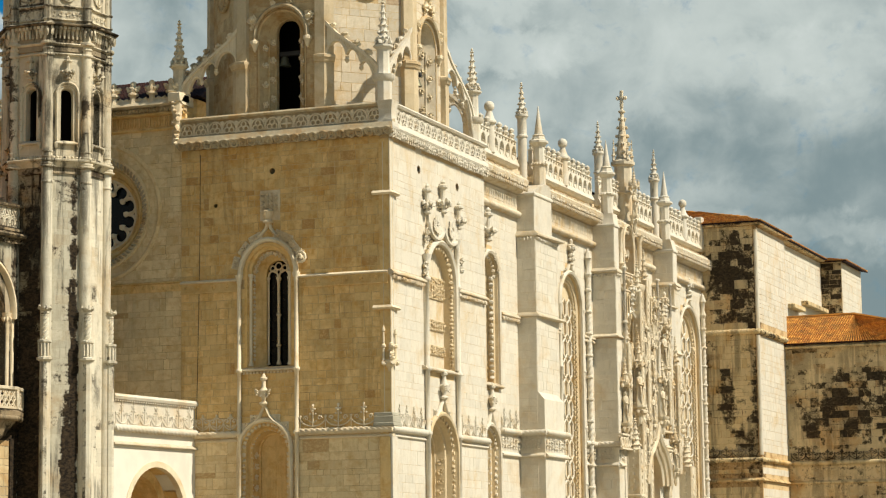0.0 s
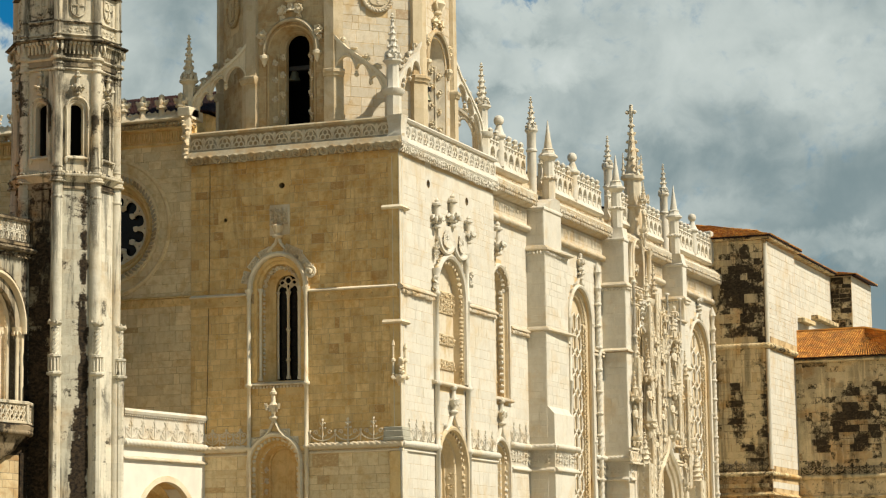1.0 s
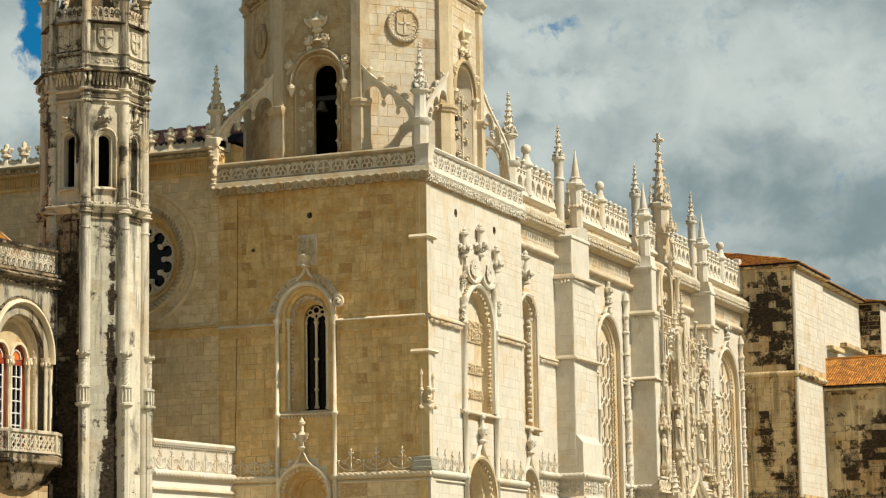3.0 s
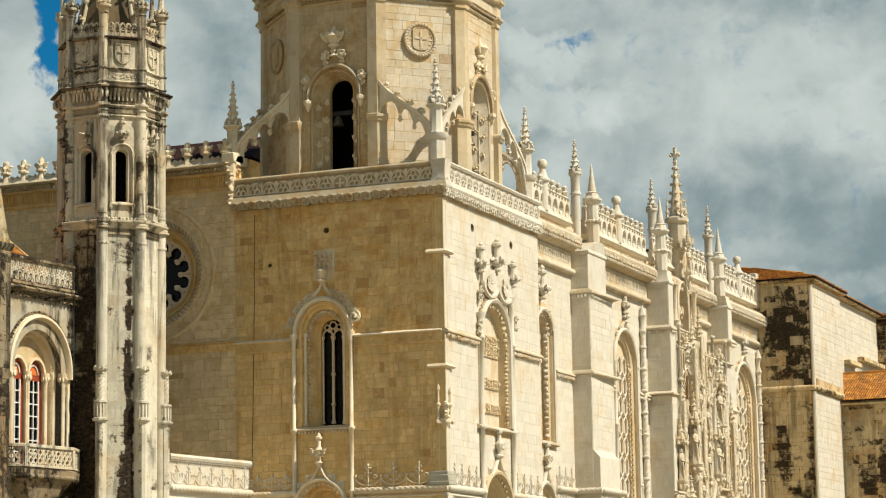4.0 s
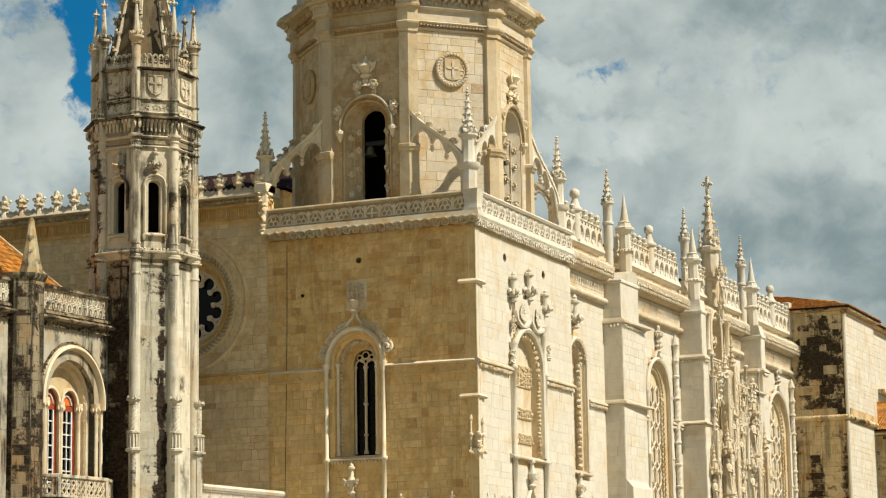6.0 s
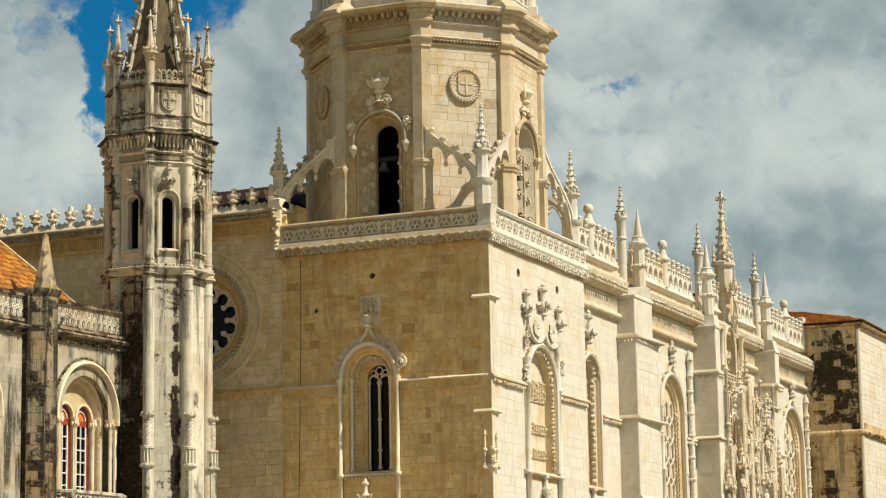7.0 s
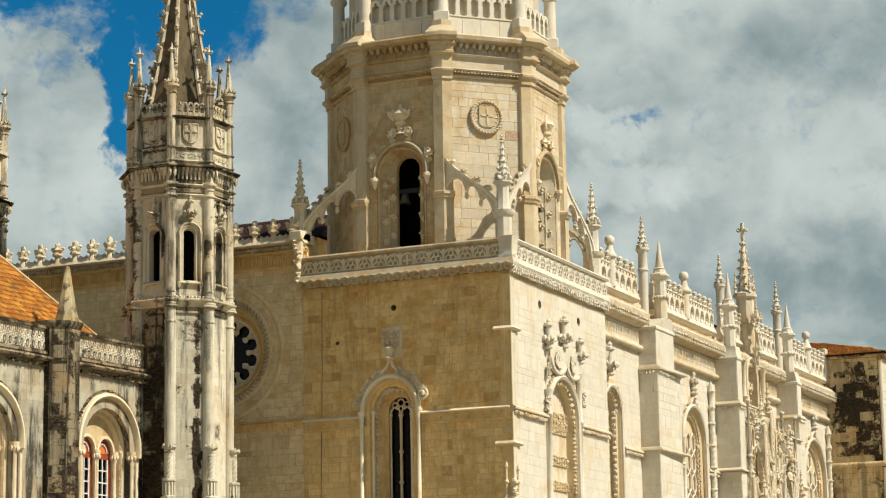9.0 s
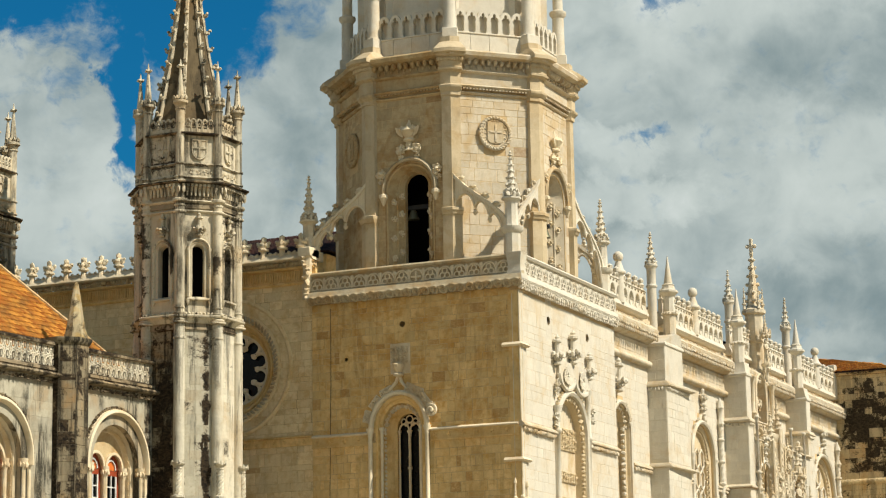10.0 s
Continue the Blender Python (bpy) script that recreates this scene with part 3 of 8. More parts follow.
def spire(s, x, y, z, top, r, n=8, knobs=5, size=None):
    """A crocketed spirelet with its finial."""
    h, prof = top - z, [(r, 0)]
    size = size or r * 0.42
    for i in range(knobs):  # stacked tiers that swell below each ring of leaves
        f0, f1 = 0.84 * i / knobs, 0.84 * (i + 1) / knobs
        r0, r1 = r * (0.92 - 0.84 * f0), r * (0.92 - 0.84 * f1)
        prof += [(r0 * 0.84, h * (f0 + (f1 - f0) * 0.12)), (r1 * 0.88, h * (f0 + (f1 - f0) * 0.66)), (r1 * 1.12, h * (f0 + (f1 - f0) * 0.84)), (r1 * 0.98, h * f1)]
    s.lathe(prof + [(r * 0.12, h * 0.87), (r * 0.34, h * 0.89), (r * 0.34, h * 0.905), (r * 0.1, h * 0.92), (r * 0.24, h * 0.955), (0.01, h)], (x, y, z), n)
    for i in range(knobs):
        f = 0.84 * (i + 0.84) / knobs
        rr = r * (0.92 - 0.84 * f) * 1.05
        for k in range(6):
            a = k * math.pi / 3 + (i % 2) * 0.5
            s.knob((x + rr * math.cos(a), y + rr * math.sin(a), z + h * f), size * (0.52 - 0.3 * f), None, size * (0.66 - 0.34 * f), 0.4)
    return s

# ---- ground ----
g = Shape()
g.put([(-4000, -4000, 0), (4000, -4000, 0), (4000, 4000, 0), (-4000, 4000, 0)], [(0, 1, 2, 3)])
tagged(part("ground", g, PAVING), "pale paved square round the monastery", "ground", kind="structure")

# ---- south-west tower of the church ----
FW, FS = face(0, 0, -90), face(0, 0, 0)
tower = thing("church_tower", "square cream limestone church tower with ochre stains", "tower")

W_WIN = (-7.17, 1.34, 13.25, 18.45, 1.12)
W_DOOR = (-7.44, 1.45, 0.0, 8.75, 1.0)
W_HOLE = (-6.98, 0.17, None, 24.07, 1)
W_HOLE2 = (-10.46, 0.11, None, 22.35, 1)
part("wall", wall_shape(FW, -12.6, 0, 0, 25.6, 1.5, (W_WIN, W_HOLE, W_HOLE2, W_DOOR)), MORTAR, tower, "ochre-stained west wall of limestone blocks")
ashlar("facing", tower, WEATHERED, FW, -12.6, -0.52, 9.4, 17.6, ((-7.17, 1.44, 13.2, 18.45, 1.12), (-6.98, 0.42, 23.62, 24.52, 0.0), (-10.46, 0.42, 21.9, 22.8, 0.0), (-7.44, 1.55, 0, 8.75, 1.0)), 0.45, 0.74, None, 2, joint=1.0)
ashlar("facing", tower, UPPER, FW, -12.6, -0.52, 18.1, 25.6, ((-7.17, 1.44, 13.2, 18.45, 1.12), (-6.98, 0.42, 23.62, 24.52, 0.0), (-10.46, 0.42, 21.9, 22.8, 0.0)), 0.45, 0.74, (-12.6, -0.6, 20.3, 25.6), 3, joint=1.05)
ashlar("facing", tower, LOWER, FW, -12.6, -0.15, 4.0, 9.2, ((-7.44, 1.55, 0, 8.75, 1.0),), 0.5, 0.95, None, 6, joint=0.9)
S_WIN = (7.27, 2.12, 13.3, 18.25, 1.0)
S_DOOR = (7.34, 2.2, 0.0, 8.5, 1.0)
S_HOLE, S_HOLE2 = (4.33, 0.24, None, 24.3, 1), (10.32, 0.24, None, 24.17, 1)
part("wall", wall_shape(FS, 1.5, 14.8, 0, 25.6, 1.5, (S_WIN, S_DOOR, S_HOLE, S_HOLE2)), MORTAR, tower, "sunlit cream limestone south wall")
ashlar("facing", tower, CREAM, FS, 0.55, 14.8, 5.0, 25.3, (S_WIN, S_DOOR, (4.33, 0.42, 23.85, 24.75, 0.0), (10.32, 0.42, 23.72, 24.62, 0.0)), 0.56, 1.4, (0.5, 14.8, 20.5, 25.3), 4, joint=0.55)
part("wall", Shape().box(13.3, 14.8, 1.5, 12.6, 0, 25.6), CREAM, tower)
part("wall", Shape().box(1.5, 13.3, 11.1, 12.6, 0, 25.6), CREAM, tower)
part("roof", Shape().box(0.02, 14.78, 0.02, 12.58, 25.62, 26.0), PALE, tower)
for m, o, mat in ((FW, W_HOLE, UPPER), (FW, W_HOLE2, UPPER), (FS, S_HOLE, CREAM), (FS, S_HOLE2, CREAM)):
    part("drilled_block", wall_shape(m @ Matrix.Translation((0, 0, 0.006)), o[0] - 0.44, o[0] + 0.44, o[3] - 1.2, o[3] + 1.2, 0.3, (o,)), mat, tower, "block with a drilled putlog hole")
# backs of the blind arches and the dark behind the window
part("niche_panel", Shape(FS).box(4.9, 9.7, 12.9, 20.8, -0.75, -0.5), GOLDEN, tower)
part("niche_panel", Shape(FS).box(4.9, 9.8, 0, 11.0, -1.45, -1.2), CARVED, tower)
part("niche_panel", Shape(FW).box(-9.1, -5.8, 0, 10.4, -1.5, -1.3), WEATHERED, tower)


def west_window(host):
    s = splay(Shape(FW), -7.17, 13.25, 18.45, ((1.5, 0.05), (1.34, 0.07), (1.30, -0.12), (1.16, -0.16), (1.13, -0.42), (1.02, -0.5), (0.84, -0.95), (0.80, -1.0), (0.70, -1.1), (0.70, -1.45)), rise=1.1)
    win = part("window", s, WEATHERED, host, "tall arched window with a splayed stone reveal")
    part("pane", Shape(FW).box(-7.95, -6.35, 13.3, 19.6, -1.40, -1.36), GLASS, win, "dark leaded glass")
    s = Shape(FW)
    colonnette(s, -7.17, -1.2, 13.45, 18.3, 0.085, (14.5, 16.2))
    for du in (-0.62, 0.62):
        colonnette(s, -7.17 + du, -1.2, 13.45, 18.3, 0.06)
    part("mullion", s, PALE, win)
    s = Shape(FW)
    for du in (-0.33, 0.33):
        s.tube(arch_path(-7.17 + du, 0.29, 18.1, 18.3, 8, 1.3, -1.2), 0.055)
    for du, dv, r in ((0, 0.62, 0.2), (-0.36, 0.5, 0.15), (0.36, 0.5, 0.15), (-0.2, 0.36, 0.1), (0.2, 0.36, 0.1)):
        s.tube(ring((-7.17 + du, 18.3 + dv, -1.2), r, 12), 0.045, closed=True)
    part("tracery", s, PALE, win)
    s = Shape(FW)  # carved leaves along the reveal
    for i in range(22):
        v = 13.7 + i * 0.23
        for side in (-1, 1):
            s.knob((-7.17 + side * 1.08, v, -0.36), 0.08, 0.1, 0.1, 0.4)
    for i in range(13):
        a = math.pi * (i + 0.5) / 13
        s.leaves((-7.17 - 1.0 * math.cos(a), 18.45 + 1.1 * math.sin(a), -0.42), 0.34, 0.34, 0.14, 5)
    part("leaf_carving", s, PALE, win)
    for u in (-8.36, -5.98):
        part("colonnette", colonnette(Shape(FW), u, -0.12, 13.3, 18.4, 0.09), PALE, win, smooth=True)
    for u in (-8.96, -5.5):
        part("colonnette", colonnette(Shape(FW), u, 0.12, 4.0, 18.35, 0.125, (13.05, 9.6)), PALE, win, smooth=True)
    part("hood_mould", Shape(FW).sweep(arch_path(-7.23, 1.70, 18.3, 18.35, 18, 1.12), [(-0.14, -0.03), (-0.14, 0.14), (-0.04, 0.24), (0.1, 0.2), (0.14, -0.03)]), PALE, win)
    s = Shape(FW)
    course(s, -8.9, -5.55, 13.1, 0.2, 0.18)
    for i in range(16):
        s.box(-8.75 + i * 0.205, -8.65 + i * 0.205, 12.86, 12.98, -0.01, 0.1)
    part("sill", s, PALE, win)
    # slabs of pierced leaves round the hood, a scroll at each end
    for u, v, w, h, turn in ((0.92, 1.98, 1.15, 0.52, -24), (1.56, 1.38, 1.0, 0.5, -52), (-0.78, 1.98, 0.8, 0.46, 24), (-1.46, 1.42, 0.8, 0.46, 50), (-1.98, 0.68, 0.72, 0.4, 75)):
        m = FW @ Matrix.Translation((-7.23 + u, 18.38 + v, 0)) @ Matrix.Rotation(radians(turn), 4, "Z")
        s = Shape(m).box(-w / 2, w / 2, -h / 2, h / 2, -0.02, 0.05, 0.02)
        for i in range(3):
            s.leaves((-w / 3 + i * w / 3, h * 0.12, 0.05), w * 0.34, h * 0.7, 0.15, 7)
            s.leaves((-w / 4 + i * w / 4, -h * 0.22, 0.05), w * 0.3, h * 0.5, 0.12, 5)
        part("leaf_carving", s, PALE, win)
    s = Shape(FW).tube([(-5.22 + (0.36 - 0.018 * q) * math.cos(2.4 - q * 0.6), 19.12 + (0.36 - 0.018 * q) * math.sin(2.4 - q * 0.6), 0.12 + q * 0.012) for q in range(17)], 0.085, 6)
    s.leaves((-5.2, 19.05, 0.12), 0.6, 0.5, 0.26, 9)
    for i in range(4):
        s.petal((-5.3, 19.25, 0.06), 0.2 + i * 0.55, 0.45, 0.12, 0.16)
    part("scroll", s, PALE, win, "scrolled leaf at the end of the hood")
    s = Shape(FW).box(-7.72, -6.5, 21.3, 23.0, -0.01, 0.05, 0.02)
    for i in range(16):
        s.leaves((-7.56 + (i % 4) * 0.28, 21.95 + (i // 4) * 0.25, 0.08), 0.32, 0.3, 0.14, 5)
    part("plaque", s, PALE, win, "slab carved with leaves")
    s = Shape(FW)
    s.sweep([(-7.75, 20.45, 0.05), (-7.35, 20.85, 0.05), (-7.2, 21.3, 0.05)], moulding(0.16, 0.18))
    s.sweep([(-6.7, 20.45, 0.05), (-7.05, 20.85, 0.05), (-7.15, 21.3, 0.05)], moulding(0.16, 0.18))
    s.lathe([(0.12, 0), (0.3, 0.08), (0.3, 0.16), (0.16, 0.25), (0.22, 0.35), (0.3, 0.6), (0.32, 0.7), (0.2, 0.8)], (-7.17, 21.1, 0.16), 9, "y")
    part("finial", s, PALE, win, "pale carved vase on the point of the hood")


west_window(tower)


def blind_door(host, m, u, half, spring, top, depth, beads, mat):
    """A blind arched doorway with beaded reveal, hood mould and an ogee finial."""
    s = splay(Shape(m), u, 0.0, spring, ((half + 0.1, 0.04), (half, 0.06), (half - 0.06, -0.1), (half - 0.2, -0.14), (half - 0.26, -depth * 0.4), (half - 0.4, -depth * 0.44), (half - 0.52, -depth * 0.9), (half - 0.6, -depth * 0.92), (half - 0.62, -depth - 0.1)))
    door = part("doorway", s, WEATHERED if mat is PALE else CARVED, host, "blind arched doorway with beaded mouldings")
    part("hood_mould", Shape(m).sweep(arch_path(u, half + 0.12, 4.0, spring, 18), [(-0.13, -0.03), (-0.13, 0.12), (-0.02, 0.24), (0.1, 0.2), (0.13, -0.03)]), mat, door)
    s = Shape(m)
    for i in range(beads):
        v = 4.0 + i * (spring - 4.0) / beads
        for side in (-1, 1):
            s.knob((u + side * (half - 0.12), v, -0.08), 0.11, 0.13, 0.11, 0.3)
            s.knob((u + side * (half - 0.34), v + 0.15, -depth * 0.5), 0.10, 0.12, 0.11, 0.3)
    for i in range(beads):
        a = math.pi * (i + 0.5) / beads
        for rr, w in ((half - 0.12, -0.08), (half - 0.34, -depth * 0.5)):
            s.knob((u - rr * math.cos(a), spring + rr * math.sin(a), w), 0.12, 0.12, 0.11, 0.3)
        if i % 2:  # crossed leaves up the inner jamb
            for side in (-1, 1):
                s.m = m @ Matrix.Translation((u + side * (half - 0.46), 4.0 + i * (spring - 4.0) / beads, -depth * 0.68)) @ Matrix.Rotation(radians(side * -70), 4, "Y")
                s.leaves((0, 0, 0), 0.4, 0.5, 0.12, 5)
            s.m = m
    part("beading", s, mat, door)
    t = spring + half
    for q in (-0.8, -0.45, 0.45, 0.8):
        s = Shape(m).box(u + q * half - 0.26, u + q * half + 0.26, spring + half * math.sqrt(1 - q * q) + 0.16, spring + half * math.sqrt(1 - q * q) + 0.58, -0.02, 0.06, 0.02)
        s.leaves((u + q * half, spring + half * math.sqrt(1 - q * q) + 0.35, 0.05), 0.5, 0.45, 0.16, 6)
        part("leaf_carving", s, CREAM if mat is CARVED else mat, door)
    s = Shape(m)
    s.sweep([(u - half * 0.5, t - 0.1, 0.08), (u - half * 0.22, t + 0.3, 0.08), (u, t + 0.95, 0.08), (u + half * 0.22, t + 0.3, 0.08), (u + half * 0.5, t - 0.1, 0.08)], moulding(0.14, 0.16))
    s.lathe([(0.10, 0), (0.26, 0.14), (0.26, 0.2), (0.1, 0.3), (0.12, 0.45), (0.24, 0.6), (0.27, 0.85), (0.13, 1.05), (0.11, 1.4), (0.2, 1.46), (0.22, 1.56), (0.13, 1.62), (0.12, 1.7), (0.02, 1.82)], (u, t + 0.85, 0.2), 9, "y")
    s.leaves((u, t + 1.55, 0.3), 0.9, 0.5, 0.22, 9)
    for q in (-0.3, 0.3):
        s.petal((u + q * 0.5, t + 1.4, 0.25), 1.571 - q * 2.2, 0.55, 0.14, 0.2)
    part("finial", s, CREAM if mat is CARVED else mat, door)
    return door


blind_door(tower, FW, -7.44, 1.45, 8.75, 10.2, 1.3, 16, PALE)
blind_door(tower, FS, 7.34, 2.2, 8.5, 10.7, 1.15, 16, CARVED)


def south_window(host):
    s = splay(Shape(FS), 7.27, 13.3, 18.25, ((2.22, 0.05), (2.12, 0.07), (2.08, -0.08), (1.92, -0.12), (1.9, -0.5)))
    win = part("window", s, CARVED, host, "blind arched window with carved panels")
    part("hood_mould", Shape(FS).sweep(arch_path(7.27, 2.3, 13.4, 18.25, 18), [(-0.16, -0.03), (-0.16, 0.16), (0.0, 0.3), (0.14, 0.22), (0.16, -0.03)]), CREAM, win)
    for u in (4.95, 9.75):
        part("colonnette", colonnette(Shape(FS), u, 0.16, 3.0, 21.0 if u > 7 else 19.6, 0.15, (13.2, 9.6, 18.2)), CREAM, win, smooth=True)
    s = Shape(FS)
    for i in range(20):
        for side in (-1, 1):
            s.knob((7.27 + side * 2.0, 13.7 + i * 0.235, -0.05), 0.13, 0.11, 0.13, 0.3)
    for i in range(17):
        a = math.pi * (i + 0.5) / 17
        s.knob((7.27 - 2.0 * math.cos(a), 18.25 + 2.0 * math.sin(a), -0.05), 0.17, 0.17, 0.14, 0.3)
        s.leaves((7.27 - 2.62 * math.cos(a), 18.25 + 2.5 * math.sin(a), 0.05), 0.5, 0.4, 0.18, 3)
    part("beading", s, CARVED, win)
    for v0, v1 in ((17.35, 18.65), (15.55, 16.2), (14.15, 14.75)):
        s = Shape(FS).box(5.4, 9.1, v0, v1, -0.52, -0.42, 0.03)
        for i in range(20):
            s.leaves((5.6 + (i % 10) * 0.37, v0 + (v1 - v0) * (0.3 if i < 10 else 0.7), -0.42), 0.36, (v1 - v0) * 0.5, 0.14, 3)
        part("carved_panel", s, CARVED, win, "carved leaf panel")
    s = course(Shape(FS), 4.5, 10.25, 13.25, 0.28, 0.3)
    part("sill", s, GOLDEN, win)
    return win


south_window(tower)


def shield_shape(m, u, v, w, h):
    """A carved shield with a cabled rim."""
    s = Shape(m)
    pts = [(u - w, v + h)] + [(u - w * math.cos(math.pi * q / 10), v - h * math.sin(math.pi * q / 10)) for q in range(11)] + [(u + w, v + h)]
    s.prism(pts[::-1], 0.0, 0.2)
    s.tube([(x, y, 0.2) for x, y in pts[1:-1]], 0.13, 6)
    s.leaves((u, v, 0.22), w * 1.5, h * 1.5, 0.16, 14)
    return s


def crowned_finial(m, u, v, k):
    s = Shape(m)
    s.lathe([(0.08 * k, 0), (0.2 * k, 0.06 * k), (0.2 * k, 0.14 * k), (0.1 * k, 0.2 * k), (0.14 * k, 0.3 * k), (0.22 * k, 0.5 * k), (0.15 * k, 0.62 * k), (0.13 * k, 0.8 * k), (0.13 * k, 1.14 * k), (0.24 * k, 1.2 * k), (0.24 * k, 1.3 * k), (0.1 * k, 1.36 * k), (0.13 * k, 1.46 * k), (0.02, 1.6 * k)], (u, v, 0.24), 9, "y")
    for i in range(9):
        a = i * 0.698
        s.knob((u + 0.34 * k * math.cos(a), v + (0.46 + 0.1 * (i % 2)) * k, 0.24 + 0.3 * k * math.sin(a)), 0.14 * k, 0.14 * k, 0.12 * k, 0.35)
        s.knob((u + 0.2 * k * math.cos(a), v + 0.34 * k, 0.24 + 0.18 * k * math.sin(a)), 0.09 * k, 0.1 * k, 0.09 * k, 0.35)
    return s


for u, v in ((6.45, 21.45), (8.75, 21.4)):
    part("shield", shield_shape(FS, u, v, 1.15, 0.8), CREAM, tower, "carved limestone shield with a cabled rim")
for u, v, k in ((5.0, 21.85, 1.1), (7.45, 22.2, 1.25), (9.95, 21.6, 1.05)):
    part("finial", crowned_finial(FS, u, v, k), CREAM, tower, "crowned finial over the shields")
for u, v in ((4.95, 20.6), (10.3, 19.6), (4.75, 18.8)):
    part("leaf_carving", Shape(FS).leaves((u, v, 0.12), 0.55, 0.9, 0.26, 9), CREAM, tower)

# string courses, rope mouldings and the crest of scrolls
for m, a, b, mat in ((FW, -12.6, -9.1, WEATHERED), (FW, -5.35, -0.1, WEATHERED), (FS, -0.1, 4.85, GOLDEN), (FS, 9.9, 14.8, GOLDEN)):
    s = Shape(m)
    if m is FW:
        part("string_ledge", course(Shape(m), a, b, 18.12, 0.2, 0.2), PALE, tower)
    else:
        course(s, a, b, 18.1, 0.34, 0.26)
    k = a + 0.3
    while k < b - 0.2:
        if m is FW:
            s.leaves((k, 17.78, 0.06), 0.32, 0.32, 0.1, 6)
        else:
            s.knob((k, 17.82, 0.12), 0.15, 0.14, 0.14, 0.35)
        k += 0.85 if m is FW else 0.27
    if m is FW:
        s.box(a, b, 17.52, 18.03, -0.01, 0.06).box(a, b, 17.46, 17.54, -0.01, 0.13)
    part("string_course", s, mat, tower)
for m, a, b, mat in ((FW, -12.6, -9.1, PALE), (FW, -5.35, 0.15, PALE), (FS, -0.15, 4.8, CREAM), (FS, 9.9, 14.8, CREAM)):
    part("rope_moulding", Shape(m).rope((a, 9.6, 0.1), (b, 9.6, 0.1), 0.19, (0, 0, 1)), mat, tower, smooth=True)
    s = course(Shape(m), a, b, 9.28, 0.2, 0.12)
    part("string_course", s, mat, tower)


def cresting(m, a, b, v, mat, host, step=1.5, depth=0.1, tall=1.2):
    """A low crest of carved scrolls and lilies on the wall above a rope moulding."""
    s = Shape(m)
    n = max(1, round((b - a) / step))
    step = (b - a) / n
    for i in range(n):
        c = a + (i + 0.5) * step
        for side in (-1, 1):
            s.tube([(c + side * step * 0.5 * math.sin(q * 1.5), v + 0.08 + 0.66 * (1 - math.cos(q * 1.7)) * 0.6, depth) for q in [x / 7 for x in range(8)]], 0.042, 5)
            s.tube([(c + side * (step * 0.27 + 0.15 * (1 - q / 9) * math.cos(q * 0.9)), v + 0.52 + 0.15 * (1 - q / 9) * math.sin(q * 0.9), depth) for q in range(9)], 0.034, 5)
            s.petal((c + side * 0.03, v + tall * 0.2, depth - 0.02), 1.571 - side * 1.0, 0.3, 0.05, 0.06)
            for k in range(2):
                s.knob((c + side * (0.15 - 0.04 * k), v + tall * (0.58 + 0.2 * k), depth), 0.075, 0.07, 0.055)
        s.tube([(c, v, depth), (c, v + tall * 0.85, depth)], 0.04, 5)
        s.knob((c, v + tall * 0.92, depth), 0.085, 0.12, 0.07)
        s.knob((c, v + tall * 0.7, depth + 0.02), 0.09, 0.08, 0.06)
        s.tube([(a + i * step, v, depth), (a + i * step, v + 0.5, depth)], 0.03, 5)
        s.knob((a + i * step, v + 0.6, depth), 0.09, 0.1, 0.06)
    return part("cresting", s, mat, host, "carved crest of scrolls and lilies")


cresting(FW, -5.3, -0.8, 9.8, PALE, tower, 1.5, 0.1, 1.3)
cresting(FW, -12.5, -9.1, 9.8, PALE, tower, 0.85, 0.06, 0.9)
cresting(FS, 0.6, 4.8, 9.8, CREAM, tower, 1.0, 0.04)
cresting(FS, 10.0, 14.5, 9.8, CREAM, tower, 1.0, 0.04)

# corner buttress with its ledges and bracket
s = Shape()
s.box(-0.04, 0.56, -0.06, 0.0, 9.2, 25.4, 0.02).box(-0.14, 0.58, -0.14, 0.0, 0, 9.2, 0.02)
pil = part("corner_pilaster", s, CREAM, tower, "slim corner pilaster")
s = Shape().box(-0.045, 0.1, 0.001, 0.60, 9.2, 25.4, 0.02).box(-0.14, 0.1, 0.001, 0.62, 0, 9.2, 0.02)
pil = part("corner_pilaster", s, WEATHERED, tower, "slim corner pilaster")
for x, y, r in ((-0.04, -0.05, 0.05), (-0.045, 0.36, 0.025), (0.3, -0.06, 0.025)):
    part("colonnette", Shape().lathe([(r, 0), (r, 15.6)], (x, y, 9.6), 8), PALE, pil)
for z, d in ((22.38, 0.28), (16.13, 0.26)):
    s = Shape().put([(-d, -d, z), (0.95, -d, z), (0.95, 0.95, z), (-d, 0.95, z), (-0.1, -0.1, z + 0.15), (0.95, -0.1, z + 0.15), (0.95, 0.95, z + 0.15), (-0.1, 0.95, z + 0.15),
                     (-d * 0.6, -d * 0.6, z - 0.09), (0.95, -d * 0.6, z - 0.09), (0.95, 0.95, z - 0.09), (-d * 0.6, 0.95, z - 0.09)],
                    [(0, 1, 5, 4), (1, 2, 6, 5), (2, 3, 7, 6), (3, 0, 4, 7), (4, 5, 6, 7), (8, 9, 1, 0), (9, 10, 2, 1), (10, 11, 3, 2), (11, 8, 0, 3), (11, 10, 9, 8)])
    part("ledge", s, PALE, tower)
s = Shape()
s.lathe([(0.06, 12.5), (0.14, 12.75), (0.22, 12.95), (0.32, 13.05), (0.36, 13.2), (0.36, 13.3)], (0.06, 0.06, 0), 8, turn=0.5)
for x, y in ((-0.24, 0.32), (-0.2, -0.2), (0.32, -0.24)):
    s.knob((x, y, 13.12), 0.17, 0.17, 0.15, 0.35)
